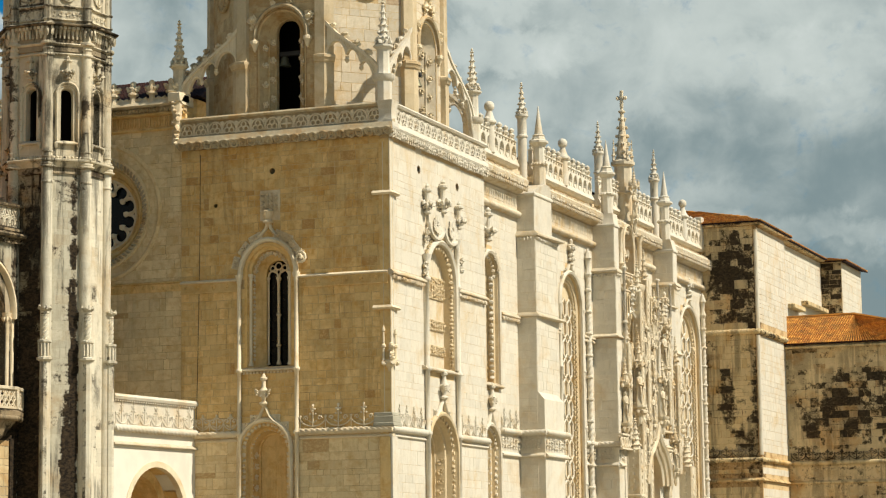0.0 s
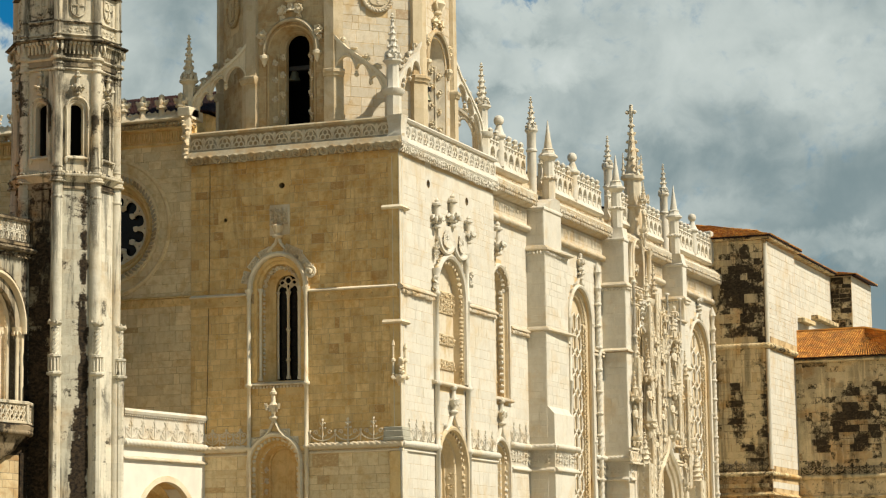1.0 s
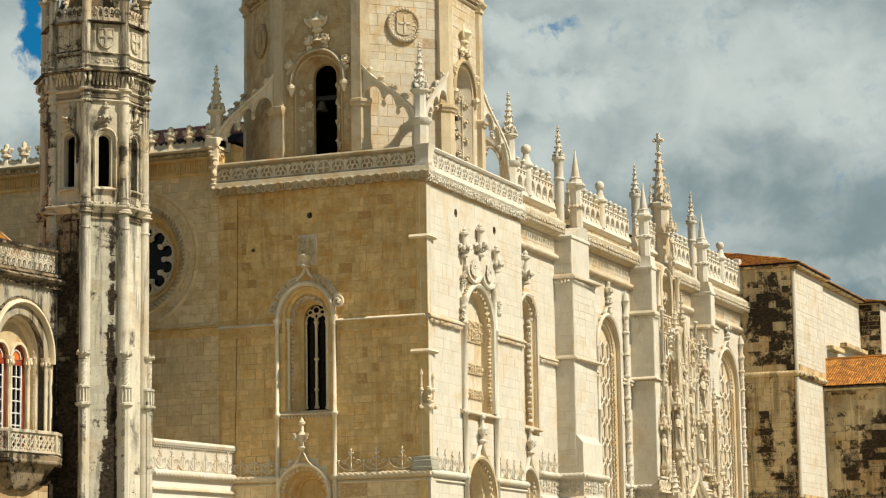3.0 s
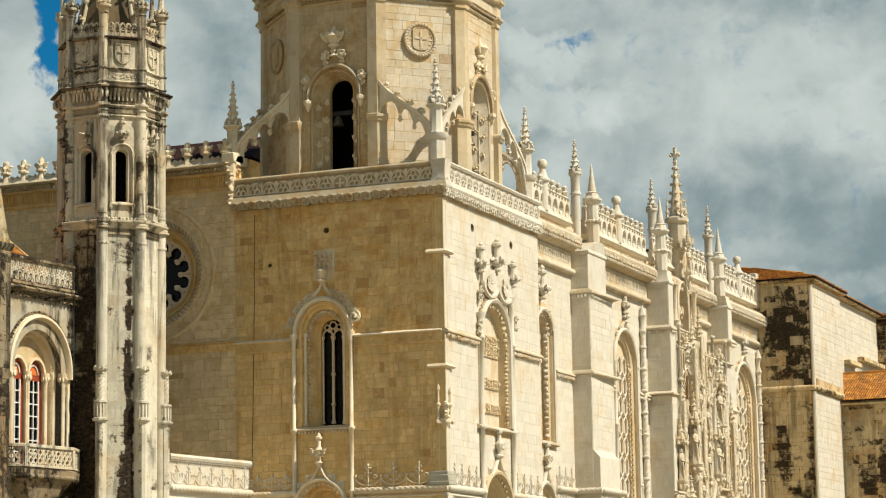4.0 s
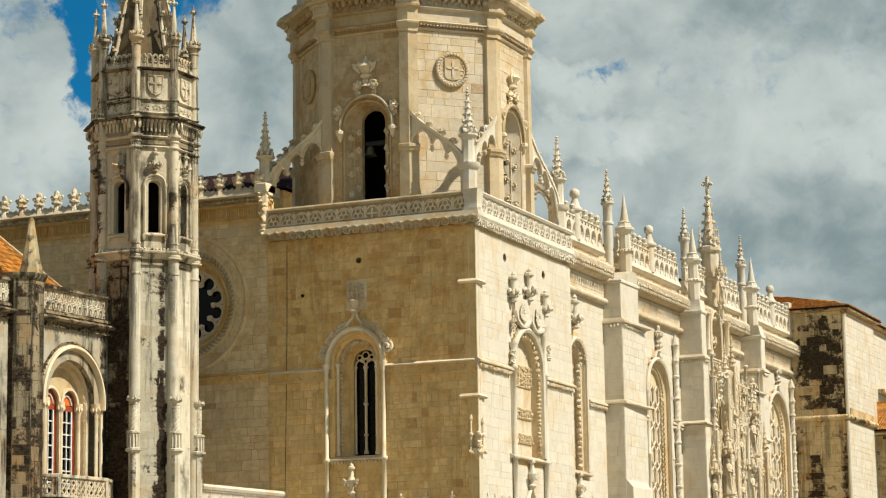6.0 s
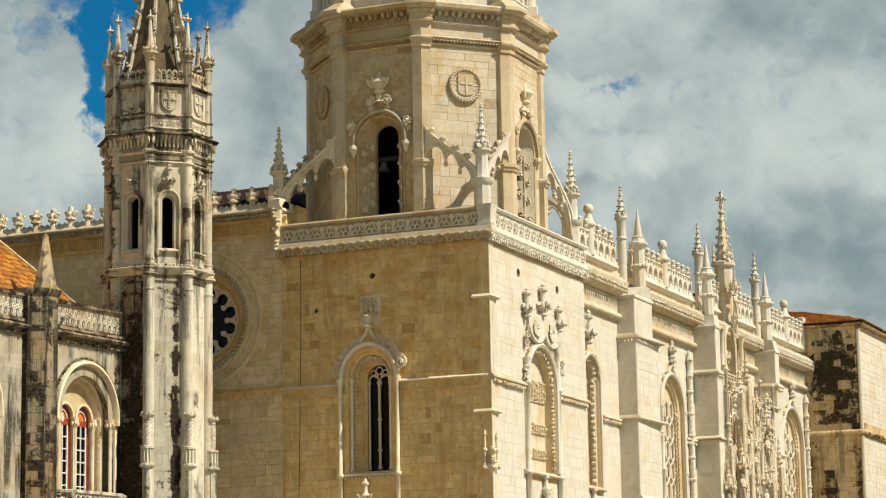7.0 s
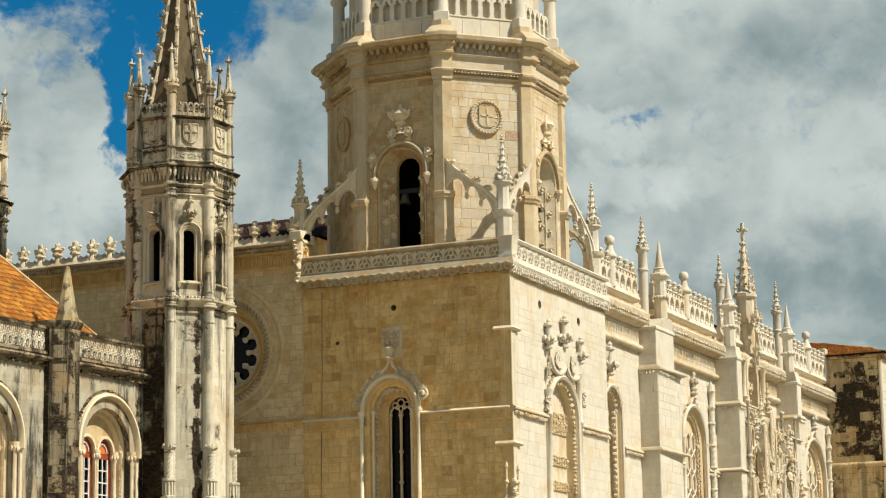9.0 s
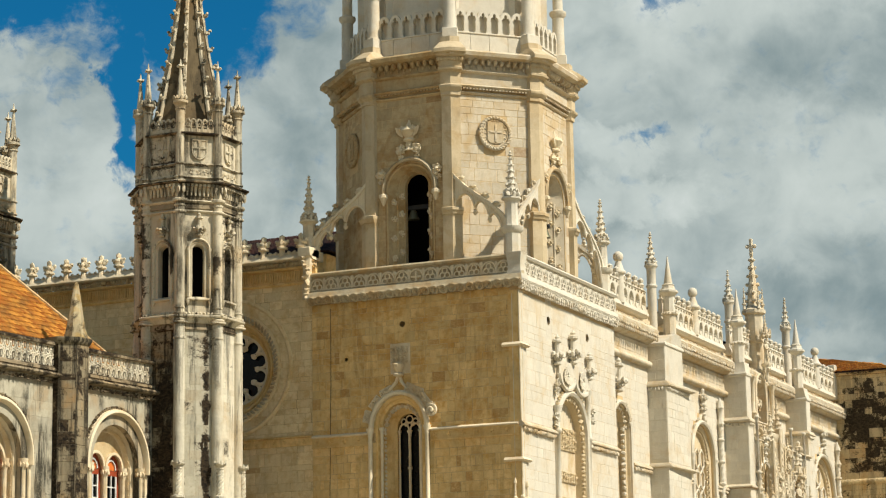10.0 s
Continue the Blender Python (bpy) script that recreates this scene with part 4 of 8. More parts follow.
for x, y, top in ((-0.16, 0.34, 15.15), (0.34, -0.16, 15.0)):
    s.lathe([(0.12, 13.3), (0.07, 13.4), (0.07, 13.95), (0.13, 14.0), (0.13, 14.1), (0.06, 14.16), (0.055, top - 0.35), (0.1, top - 0.3), (0.1, top - 0.2), (0.03, top)], (x, y, 0), 8)
for i in range(9):
    s.knob((-0.14 + 0.03 * (i % 3), -0.14 + 0.03 * (i % 3), 13.4 + i * 0.09), 0.16, 0.16, 0.11, 0.4)
part("bracket", s, PALE, tower, "carved corner bracket with small canopies")
s = Shape()
for k, (a, z0, z1) in enumerate(((0.26, 9.75, 9.95), (0.19, 9.95, 10.3), (0.13, 10.3, 10.5))):
    s.box(-a, 0.9, -a, 0.95, z0, z1, 0.03)
part("plinth", s, GREY_STONE, tower, "dark stone plinth at the corner")
part("cable", Shape(FW).tube([(-11.4, 25.3, 0.045), (-11.42, 21, 0.04), (-11.5, 16, 0.045), (-11.62, 10.5, 0.04)], 0.014, 5), CABLE, tower, "thin dark lightning cable")

# cornice and parapet
def leaf_cornice(m, a, b, v, mat, host, size=0.24, d=0.45):
    s = Shape(m)
    s.sweep([(a, v + 0.32, 0), (b, v + 0.32, 0)], [(0.12, -0.1), (0.12, d), (0.02, d + 0.06), (-0.06, d), (-0.12, d * 0.9), (-0.3, d * 0.8), (-0.44, d * 0.5), (-0.5, 0.0), (-0.5, -0.1)])
    n = int((b - a) / size)
    if mat is TRIM:
        n = round((b - a) / 0.54)
        for i in range(n):
            u = a + (i + 0.5) * (b - a) / n
            s.m = m @ Matrix.Translation((u, v + 0.15 + rng.uniform(-0.02, 0.02), d * 0.86)) @ Matrix.Rotation(radians(30 + rng.uniform(-8, 8)), 4, "X")
            s.tube(ring((0, 0, 0), 0.21, 12), 0.075, 6, closed=True)
            s.leaves((0, 0, -0.02), 0.36, 0.36, 0.12, 5)
            s.leaves((0.27, -0.04, -0.06), 0.2, 0.34, 0.14, 5)
        s.m = m
        return part("cornice", s, mat, host, "cornice of carved round scrolls")
    for i in range(n):
        u = a + (i + 0.5) * (b - a) / n
        for du, dv, out in ((0.0, 0.15, 0.92), (0.5, 0.02, 0.84), (0.0, -0.1, 0.62)):
            s.knob((u + du * size, v + dv + rng.uniform(-0.02, 0.02), d * out), size * 0.42, size * 0.4, size * 0.32, 0.4)
    return part("cornice", s, mat, host, "cornice of carved leaves")


def ring_parapet(m, a, b, v0, v1, mat, host, step=0.9):
    """A solid parapet carved with rings and trefoils between two rails."""
    s = Shape(m).box(a, b, v0, v1, -0.35, -0.05)
    body = part("parapet", s, mat, host, "parapet carved with rings and trefoils")
    s = Shape(m)
    s.sweep([(a, v1 + 0.05, 0), (b, v1 + 0.05, 0)], [(0.12, -0.4), (0.12, 0.1), (0.0, 0.18), (-0.1, 0.1), (-0.12, -0.4)])
    s.sweep([(a, v0 + 0.05, 0), (b, v0 + 0.05, 0)], [(0.1, -0.1), (0.05, 0.22), (-0.06, 0.2), (-0.1, -0.1)])
    part("rail", s, mat, body)
    n = round((b - a) / step)
    step, mid, r = (b - a) / n, (v0 + v1) / 2 + 0.03, min(step * 0.46, (v1 - v0) * 0.40)
    for i in range(n):
        u = a + (i + 0.5) * step
        s = Shape(m)
        s.tube(ring((u, mid, 0.0), r, 16), 0.052, 6, closed=True)
        if i == n // 2 and mat is TRIM:
            s.box(u - 0.05, u + 0.05, mid - r * 0.75, mid + r * 0.75, -0.06, 0.06, 0.01).box(u - r * 0.75, u + r * 0.75, mid - 0.05, mid + 0.05, -0.06, 0.055, 0.01)
        for k in range(3) if i != n // 2 or mat is not TRIM else ():
            an = math.pi / 2 + k * 2.0944
            s.tube(ring((u + r * 0.42 * math.cos(an), mid + r * 0.42 * math.sin(an), 0.02), r * 0.36, 10), 0.042, 5, closed=True)
        for q in (-1, 1):
            s.knob((u + step * 0.5, mid + q * r * 0.7, 0.0), 0.12, 0.16, 0.07, 0.3)
        part("ring_carving", s, PALE if mat is TRIM else mat, body)
    return body


leaf_cornice(FW, -12.7, 0.35, 25.62, TRIM, tower, 0.34)
leaf_cornice(FS, -0.35, 14.9, 25.6, CREAM, tower, 0.30, 0.33)
ring_parapet(face(-0.18, 0, -90), -12.6, -0.3, 25.95, 27.25, TRIM, tower)
ring_parapet(face(0, -0.18, 0), 0.42, 14.7, 25.95, 27.25, CREAM, tower)
s = Shape()
prof = ((0.46, 0), (0.48, 0.1), (0.38, 0.5), (0.37, 0.9), (0.43, 1.3), (0.45, 1.45))
s.loft([[(0.08 + p * h, 0.08 + q * h, 25.95 + z) for p, q in ((-1, -1), (1, -1), (1, 1), (-1, 1))] for h, z in prof], True)
s.box(-0.38, 0.54, -0.38, 0.54, 27.4, 27.44)
part("corner_block", s, CREAM, tower, "pale waisted corner block")


# ---- bell tower ----
bell = thing("bell_tower", "octagonal limestone bell tower with arched belfry openings", "bell tower")
BX, BY, BR = 6.66, 6.57, 6.75
AP, SIDE = BR * math.cos(math.pi / 8), 2 * BR * math.sin(math.pi / 8)
for k in range(8):
    a = 180 + 45 * k  # outward direction of the face
    fx, fy = BX + AP * math.cos(radians(a)), BY + AP * math.sin(radians(a))
    m = face(fx, fy, a + 90)
    h = SIDE / 2
    # the two faces turned from the sun carry their shade in a darker stone
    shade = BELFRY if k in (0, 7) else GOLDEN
    if k % 2 == 0:
        win = (0, 1.4, 26.0, 31.75, 1.0)
        part("wall", wall_shape(m, -h + 0.3, h - 0.3, 26, 37.4, 1.0, (win,)), MORTAR, bell)
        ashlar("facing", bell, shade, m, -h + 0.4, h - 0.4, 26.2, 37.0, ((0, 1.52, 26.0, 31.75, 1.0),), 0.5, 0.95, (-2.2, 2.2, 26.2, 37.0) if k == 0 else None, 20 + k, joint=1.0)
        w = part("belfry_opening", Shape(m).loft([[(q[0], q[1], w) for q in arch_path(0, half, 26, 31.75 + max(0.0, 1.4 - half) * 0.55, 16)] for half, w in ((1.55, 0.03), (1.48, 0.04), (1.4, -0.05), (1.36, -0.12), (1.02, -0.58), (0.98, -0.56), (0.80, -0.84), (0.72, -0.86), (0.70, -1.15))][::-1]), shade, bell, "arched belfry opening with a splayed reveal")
        part("hood_mould", Shape(m).sweep(arch_path(0, 1.62, 31.5, 31.75, 16, 1.08), [(-0.12, -0.03), (-0.12, 0.14), (0, 0.26), (0.11, 0.2), (0.12, -0.03)]), TRIM, w)
        s = Shape(m)
        for q in (-1.62, 1.62):
            s.lathe([(0.04, 0), (0.12, 0.15), (0.2, 0.4), (0.26, 0.45), (0.26, 0.6)], (q, 30.95, 0.1), 8, "y")
            s.knob((q, 31.5, 0.14), 0.3, 0.16, 0.24, 0.1)
        for q, v in ((-1.72, 32.75), (1.72, 32.75), (-0.5, 34.05), (0.5, 34.05)):  # coiled leaves
            s.leaves((q, v, 0.04), 0.66, 0.66, 0.3, 12)
            s.knob((q, v, 0.2), 0.17, 0.17, 0.14, 0.4)
            s.leaves((q * 1.02, v - 0.42, 0.05), 0.4, 0.4, 0.16, 6)
        s.lathe([(0.3, 0), (0.16, 0.2), (0.14, 0.45), (0.34, 0.56), (0.34, 0.66), (0.24, 0.72), (0.5, 1.12), (0.42, 1.3), (0.16, 1.36), (0.05, 1.75)], (0, 34.0, 0.04), 10, "y")
        for q in (-0.4, -0.2, 0.0, 0.2, 0.4):
            s.petal((q * 0.75, 34.72, 0.2), 1.571 - q * 1.5, 0.78, 0.15, 0.2)
            s.knob((q * 1.15, 35.28 - abs(q) * 0.2, 0.26), 0.12, 0.13, 0.13, 0.3)
        s.leaves((0, 34.3, 0.15), 0.6, 0.4, 0.16, 6)
        part("crown", s, PALE, w, "carved crown over the opening")
        s = Shape(m)
        for side in (-1, 1):
            turn = Matrix.Rotation(radians(side * -53), 4, "Y")
            for v in (26.9, 28.0, 29.1, 30.2, 31.2):
                for du, dw, up in ((1.19, -0.32, 0.0), (0.90, -0.68, 0.35)):
                    s.m = m @ Matrix.Translation((side * du, v + up, dw)) @ turn
                    s.leaves((0, 0, 0), 0.44, 0.46, 0.16, 6)
                    s.knob((0, 0, 0.1), 0.09, 0.09, 0.09, 0.2)
        part("rosette_carving", s, PALE, w)
        for side in (-1, 1):
            part("colonnette", colonnette(Shape(m), side * 1.03, -0.52, 26.2, 31.7, 0.07), shade, w, smooth=True)
    else:
        part("wall", wall_shape(m, -h + 0.3, h - 0.3, 26, 37.4, 0.8), MORTAR, bell)
        ashlar("facing", bell, shade, m, -h + 0.4, h - 0.4, 26.2, 37.0, ((0, 0.95, None, 34.85, 1),), 0.5, 1.0, (-2.2, 2.2, 26.2, 37.0) if k == 1 else None, 20 + k, joint=1.0)
        s = Shape(m).lathe([(0.92, -0.02), (0.92, 0.12)], (0, 34.85, 0), 24)
        med = part("medallion", s, shade, bell, "round carved medallion with a cross shield")
        s = Shape(m)
        s.tube(ring((0, 34.85, 0.12), 0.90, 32), 0.11, 8, closed=True)
        for q in range(30):  # strands of the rope lie aslant on the ring
            an = 6.2832 * q / 30
            s.tube([(rr * math.cos(an + tw), 34.85 + rr * math.sin(an + tw), w) for rr, tw, w in ((0.79, -0.1, 0.14), (0.85, -0.04, 0.225), (0.94, 0.04, 0.225), (0.985, 0.09, 0.13))], 0.04, 5)
        for q in range(16):  # rays behind the shield
            an = 6.2832 * q / 16
            s.tube([(0.48 * math.cos(an), 34.85 + 0.48 * math.sin(an), 0.12), (0.72 * math.cos(an), 34.85 + 0.72 * math.sin(an), 0.12)], 0.045, 5)
        s.tube(ring((0, 34.85, 0.12), 0.74, 32), 0.05, 6, closed=True)
        part("rope_border", s, shade, med)
        s = Shape(m).prism([(-0.47, 35.46), (-0.47, 34.45), (-0.36, 34.3), (0, 34.24), (0.36, 34.3), (0.47, 34.45), (0.47, 35.46)], 0.1, 0.22)
        s.box(-0.06, 0.06, 34.45, 35.25, 0.2, 0.27, 0.01).box(-0.32, 0.32, 34.85, 34.97, 0.2, 0.27, 0.01)
        for u, v in ((0, 35.28), (-0.32, 34.91), (0.32, 34.91), (0.02, 34.4)):
            s.knob((u, v, 0.22), 0.1, 0.1, 0.05)
        part("shield", s, shade, med)
    # cornice of the face
    s = Shape(m)
    for v, hh, d in ((37.12, 0.18, 0.16), (37.46, 0.22, 0.38), (38.32, 0.2, 0.36)):
        s.sweep([(-h - 0.15, v, 0), (h + 0.15, v, 0)], [(-x, y) for x, y in moulding(hh, d)][::-1])
    s.box(-h - 0.1, h + 0.1, 37.5, 39.2, -0.6, 0.12)
    s.sweep([(-h - 0.35, 39.3, 0), (h + 0.35, 39.3, 0)], [(0.45, -0.5), (0.2, 0.85), (0.0, 0.92), (-0.1, 0.85), (-0.12, 0.6), (-0.2, 0.5), (-0.2, -0.5)])
    # cornice and eggs take the shaded tone on the same two faces
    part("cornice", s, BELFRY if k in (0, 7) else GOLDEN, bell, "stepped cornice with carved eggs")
    s = Shape(m)
    for q in range(13):
        u = -h + (q + 0.5) * 2 * h / 13
        s.knob((u, 38.9, 0.34), 0.15, 0.24, 0.24, 0.1)
        s.knob((u + h / 13, 38.62, 0.2), 0.07, 0.13, 0.08, 0.2)
    for q in range(26):
        u = -h + (q + 0.5) * 2 * h / 26
        s.box(u - 0.05, u + 0.05, 37.28, 37.36, 0.14, 0.3)
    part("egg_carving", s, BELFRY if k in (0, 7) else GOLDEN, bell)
    # upper drum with an arcaded parapet
    s = Shape(m).box(-h + 0.1, h - 0.1, 39.2, 46.0, -1.6, -1.2)
    part("drum_wall", s, CREAM, bell)
    s = Shape()
    n = 6
    mm = face(fx - 0.45 * math.cos(radians(a)), fy - 0.45 * math.sin(radians(a)), a + 90)
    s.m = mm
    for q in range(4):
        s.box(-h + 0.3 + q * (h - 0.3) / 2 + 0.008, -h + 0.3 + (q + 1) * (h - 0.3) / 2 - 0.008, 39.5, 40.74, -0.3, 0.0, 0.012)
    s.box(-h + 0.3, h - 0.3, 40.72, 42.0, -0.5, -0.34)
    s.box(-h + 0.3, h - 0.3, 40.74, 40.84, -0.34, 0.05, 0.02)
    for q in range(n):
        u = -h + 0.5 + (q + 0.5) * (2 * h - 1.0) / n
        step = (2 * h - 1.0) / n / 2
        for side in (-1, 1):  # half piers with a cusp, under one lobed head
            line = [(step, 40.84), (step, 41.72)] + [(step * math.cos(x * math.pi / 12), 41.74 + 0.46 * math.sin(x * math.pi / 12)) for x in range(7)]
            line += [(0.0, 42.04)] + [(0.09 * math.sin(x), 41.92 + 0.1 * math.cos(x)) for x in (0.8, 1.6)] + [(0.06, 41.8), (0.15, 41.84), (0.23, 41.72), (0.24, 41.55), (0.19, 41.46), (0.22, 41.38), (0.22, 40.98), (0.17, 40.9), (0.17, 40.84)]
            s.prism([(u + side * x, v) for x, v in (line if side > 0 else line[::-1])], -0.35, 0.0)
    part("drum_parapet", s, CREAM, bell, "scalloped arcade parapet")
for k in range(8):
    an = radians(157.5 + 45 * k)
    vx, vy = BX + BR * math.cos(an), BY + BR * math.sin(an)
    m45 = Matrix.Translation((vx, vy, 0)) @ Matrix.Rotation(an, 4, "Z")
    s = Shape(m45)  # a pilaster folded round the corner

    def out(d, z):
        """The pilaster's outline, d wider on its three outer sides."""
        return [(0.22 + d, 0.0, z), (0.02 + d * 0.92, 0.52 + d * 0.4, z), (-0.6, 0.48 + d * 0.5, z), (-0.6, -0.48 - d * 0.5, z), (0.02 + d * 0.92, -0.52 - d * 0.4, z)]
    s.loft([out(d, z) for d, z in ((0.07, 26), (0.07, 30.0), (0.16, 30.05), (0.2, 30.2), (0.26, 30.25), (0.26, 30.4), (0.03, 30.48), (0.0, 36.85), (0.1, 36.88), (0.1, 37.08), (0.26, 37.25), (0.3, 37.3), (0.3, 37.42), (0.16, 37.5),
                                        (0.14, 38.2), (0.4, 38.3), (0.42, 38.42), (0.32, 38.48), (0.40, 38.98), (0.66, 39.04), (0.70, 39.16), (0.94, 39.2), (0.95, 39.4), (0.3, 39.86), (0.05, 40.0), (0.05, 40.3), (-0.15, 40.32))], True)
    p = part("pilaster", s, PIER, bell, "corner pilaster with a moulded ledge")
    s = Shape(m45)
    for q in range(5):
        for side in (-1, 1):
            f = (q + 0.5) / 5
            s.knob((0.62 - 0.2 * f, side * 0.72 * f, 38.9), 0.13, 0.13, 0.15, 0.12)
    part("egg_carving", s, PIER, p)
    s = Shape(m45).box(-0.95, -0.05, -0.45, 0.45, 39.6, 40.9, 0.04)
    s.lathe([(0.42, 40.9), (0.36, 41.1), (0.34, 43.2), (0.5, 43.4), (0.5, 43.6), (0.3, 43.7), (0.3, 46)], (-0.5, 0, 0), 12)
    part("drum_column", s, CREAM, bell, "round stone column")
part("drum_roof", Shape().lathe([(6.2, 46.0), (6.2, 46.3), (0.1, 48.5)], (BX, BY, 0), 8, turn=0.5), CREAM, bell)
# an added core, painted near black in place of the shade behind the openings
part("bell_frame", Shape().lathe([(3.6, 26.3), (3.6, 37.9)], (BX, BY, 0), 8, turn=0.5), INSIDE_SHADE, bell, "added dark core for the shade inside the belfry")
part("floor", Shape().lathe([(5.4, 26.05), (5.4, 26.3)], (BX, BY, 0), 8, turn=0.5), PALE, bell)
part("ceiling", Shape().lathe([(6.2, 38.0), (6.2, 38.4)], (BX, BY, 0), 8, turn=0.5), PALE, bell)


def church_bell(x, y, z, r, arm):
    b = thing("church_bell", "weathered green bronze bell hanging in the belfry", "bell", group="belfry bells")
    part("bell_body", Shape().lathe([(r, 0), (r * 0.96, r * 0.1), (r * 0.7, r * 0.6), (r * 0.55, r * 1.3), (r * 0.3, r * 1.55), (0.05, r * 1.6)], (x, y, z), 16), BRONZE, b, smooth=True)
    part("bell_yoke", Shape().box(x - 0.12, x + 0.12, y - arm, y + arm, z + r * 1.6, z + r * 1.6 + 0.25, 0.02), CABLE, b)
    return b


church_bell(1.75, 7.0, 30.3, 0.36, 1.2)
church_bell(6.0, 0.75, 29.4, 0.34, 0.3)


# ---- pinnacles and flying arches round the bell tower ----
def corner_pinnacle(x, y, mat):
    p = thing("corner_pinnacle", "limestone pinnacle with a crocketed spirelet on the parapet", "pinnacle", group="tower corner pinnacles")
    part("shaft", Shape().lathe([(0.46, 26), (0.46, 28.6), (0.5, 28.62), (0.64, 28.8), (0.66, 28.98), (0.40, 29.04), (0.36, 29.1), (0.34, 30.3), (0.36, 30.36), (0.5, 30.5), (0.55, 30.52), (0.55, 30.62), (0.4, 30.66)], (x, y, 0), 8, turn=0.5), mat, p)
    s = Shape()
    for k in range(8):
        a = k * math.pi / 4
        s.knob((x + 0.42 * math.cos(a), y + 0.42 * math.sin(a), 30.76), 0.12, 0.12, 0.17, 0.3)
        s.knob((x + 0.34 * math.cos(a + 0.4), y + 0.34 * math.sin(a + 0.4), 30.98), 0.11, 0.11, 0.15, 0.3)
    part("crown", s, mat, p)
    part("spirelet", spire(Shape(), x, y, 30.7, 33.3, 0.38, 8, 6, 0.17), mat, p)
    return p


def flying_arch(x0, y0, x1, y1, mat):
    """A cusped arch from a pinnacle up to a corner of the bell tower, with crockets on its back."""
    p = thing("flying_arch", "cusped flying arch with carved crockets along its back", "flying arch", group="flying arches")
    d = math.hypot(x1 - x0, y1 - y0)
    m = face(x0, y0, math.degrees(math.atan2(y1 - y0, x1 - x0)))
    s, n = Shape(m), 60
    top = lambda q: float(np.interp(q, (0, 0.06, 0.15, 0.28, 0.55, 0.82, 1), (28.5, 29.3, 29.75, 30.2, 30.95, 31.68, 32.42)))

    def low(q):
        """The underside: two round lobes and a haunch, with cusps between them."""
        for q0, q1, z0, z1, rise in ((0.04, 0.37, 27.0, 29.6, 1.5), (0.37, 0.61, 29.6, 30.12, 0.66), (0.61, 0.97, 30.12, 30.1, 0.98)):
            if q <= q1:
                f = max(0.0, (q - q0) / (q1 - q0))
                lobe = math.sqrt(max(0.0, 1 - (2 * f - 1) ** 2)) if q0 > 0.1 else math.sqrt(max(0.0, 1 - (1 - f) ** 2)) * max(0.0, 1 - f ** 3)
                return z0 + (z1 - z0) * f + rise * lobe if q >= q0 else 26.6
        return 29.6
    for i in range(n):
        a, b = i / n, (i + 1) / n
        s.prism([(a * d, min(low(a), top(a) - 0.22)), (b * d, min(low(b), top(b) - 0.22)), (b * d, top(b)), (a * d, top(a))], -0.11, 0.11)
    part("arch_rib", s, mat, p)
    s = Shape(m)
    s.sweep([(q / 10 * d, top(q / 10), 0) for q in range(11)], [(-0.07, -0.2), (-0.07, 0.2), (0.09, 0.2), (0.09, -0.2)])
    part("coping", s, mat, p)
    s = Shape(m)
    for w in (-0.1, 0.1):
        s.tube([(d * (0.06 + 0.91 * i / 40), min(low(0.06 + 0.91 * i / 40), top(0.06 + 0.91 * i / 40) - 0.2) + 0.08, w) for i in range(41)], 0.075, 6)
    part("lobe_moulding", s, mat, p)
    s = Shape(m)
    for i in range(5):
        q = (i + 0.35) / 5 * 0.98
        z = top(q) + 0.1
        for an in (0.2, 0.9, 1.6, 2.3, 3.0):
            s.petal((q * d, z, -0.05), an, 0.34, 0.13, 0.12)
        s.knob((q * d - 0.06, z + 0.16, 0), 0.16, 0.15, 0.19, 0.35)
        s.knob((q * d + 0.1, z + 0.2, 0), 0.1, 0.1, 0.14, 0.35)
    part("crocket_carving", s, mat, p)
    for q in (0.37, 0.61):
        s = Shape(m).lathe([(0.03, -0.26), (0.12, -0.16), (0.14, -0.06), (0.08, 0.02), (0.13, 0.1)], (q * d, low(q), 0), 8, "y")
        part("cusp_drop", s, mat, p)
    return p


def vertex(k):
    a = radians(157.5 + 45 * k)
    return BX + BR * math.cos(a), BY + BR * math.sin(a)


PINS = {"sw": (0.38, 0.43), "nw": (0.45, 13.0), "se": (14.3, 0.45), "ne": (13.0, 12.9)}
for key, mat in (("sw", CREAM), ("nw", PALE), ("se", CREAM), ("ne", CREAM)):
    corner_pinnacle(*PINS[key], mat)
for key, k, mat in (("nw", 0, PALE), ("sw", 1, PALE), ("sw", 2, CREAM), ("se", 3, CREAM), ("se", 4, CREAM), ("nw", 7, PALE)):
    flying_arch(*PINS[key], *vertex(k), mat)

# ---- west front of the nave ----
front = thing("church_west_front", "tall weathered limestone west front with a rose window", "church front")
FN = face(0.15, 0, -90)
ROSE = (-17.95, 3.1, None, 22.4, 1)
part("wall", wall_shape(FN, -33, -12.6, 0, 27.0, 1.2, (ROSE,)), MORTAR, front)
ashlar("facing", front, LOWER, FN, -33, -12.62, 5.0, 27.0, ((-17.95, 3.25, None, 22.4, 1),), 0.48, 1.0, (-16.8, -12.6, 10.5, 18.0), 9, joint=1.0)
part("rose_surround", Shape(FN).loft([ring((-17.95, 22.4, w), r, 40) for r, w in ((4.05, 0.0), (4.03, 0.10), (3.88, 0.13), (3.8, 0.04), (3.75, 0.008), (3.2, 0.008), (3.2, 0.0))], True), LOWER, front)
s = Shape(FN)
s.loft([ring((-17.95, 22.4, w), r, 40) for r, w in ((2.76, -0.12), (2.7, -0.02), (2.62, -0.02), (2.55, -0.25), (2.3, -0.6), (2.25, -0.55), (2.1, -0.62), (2.08, -0.9))], True)
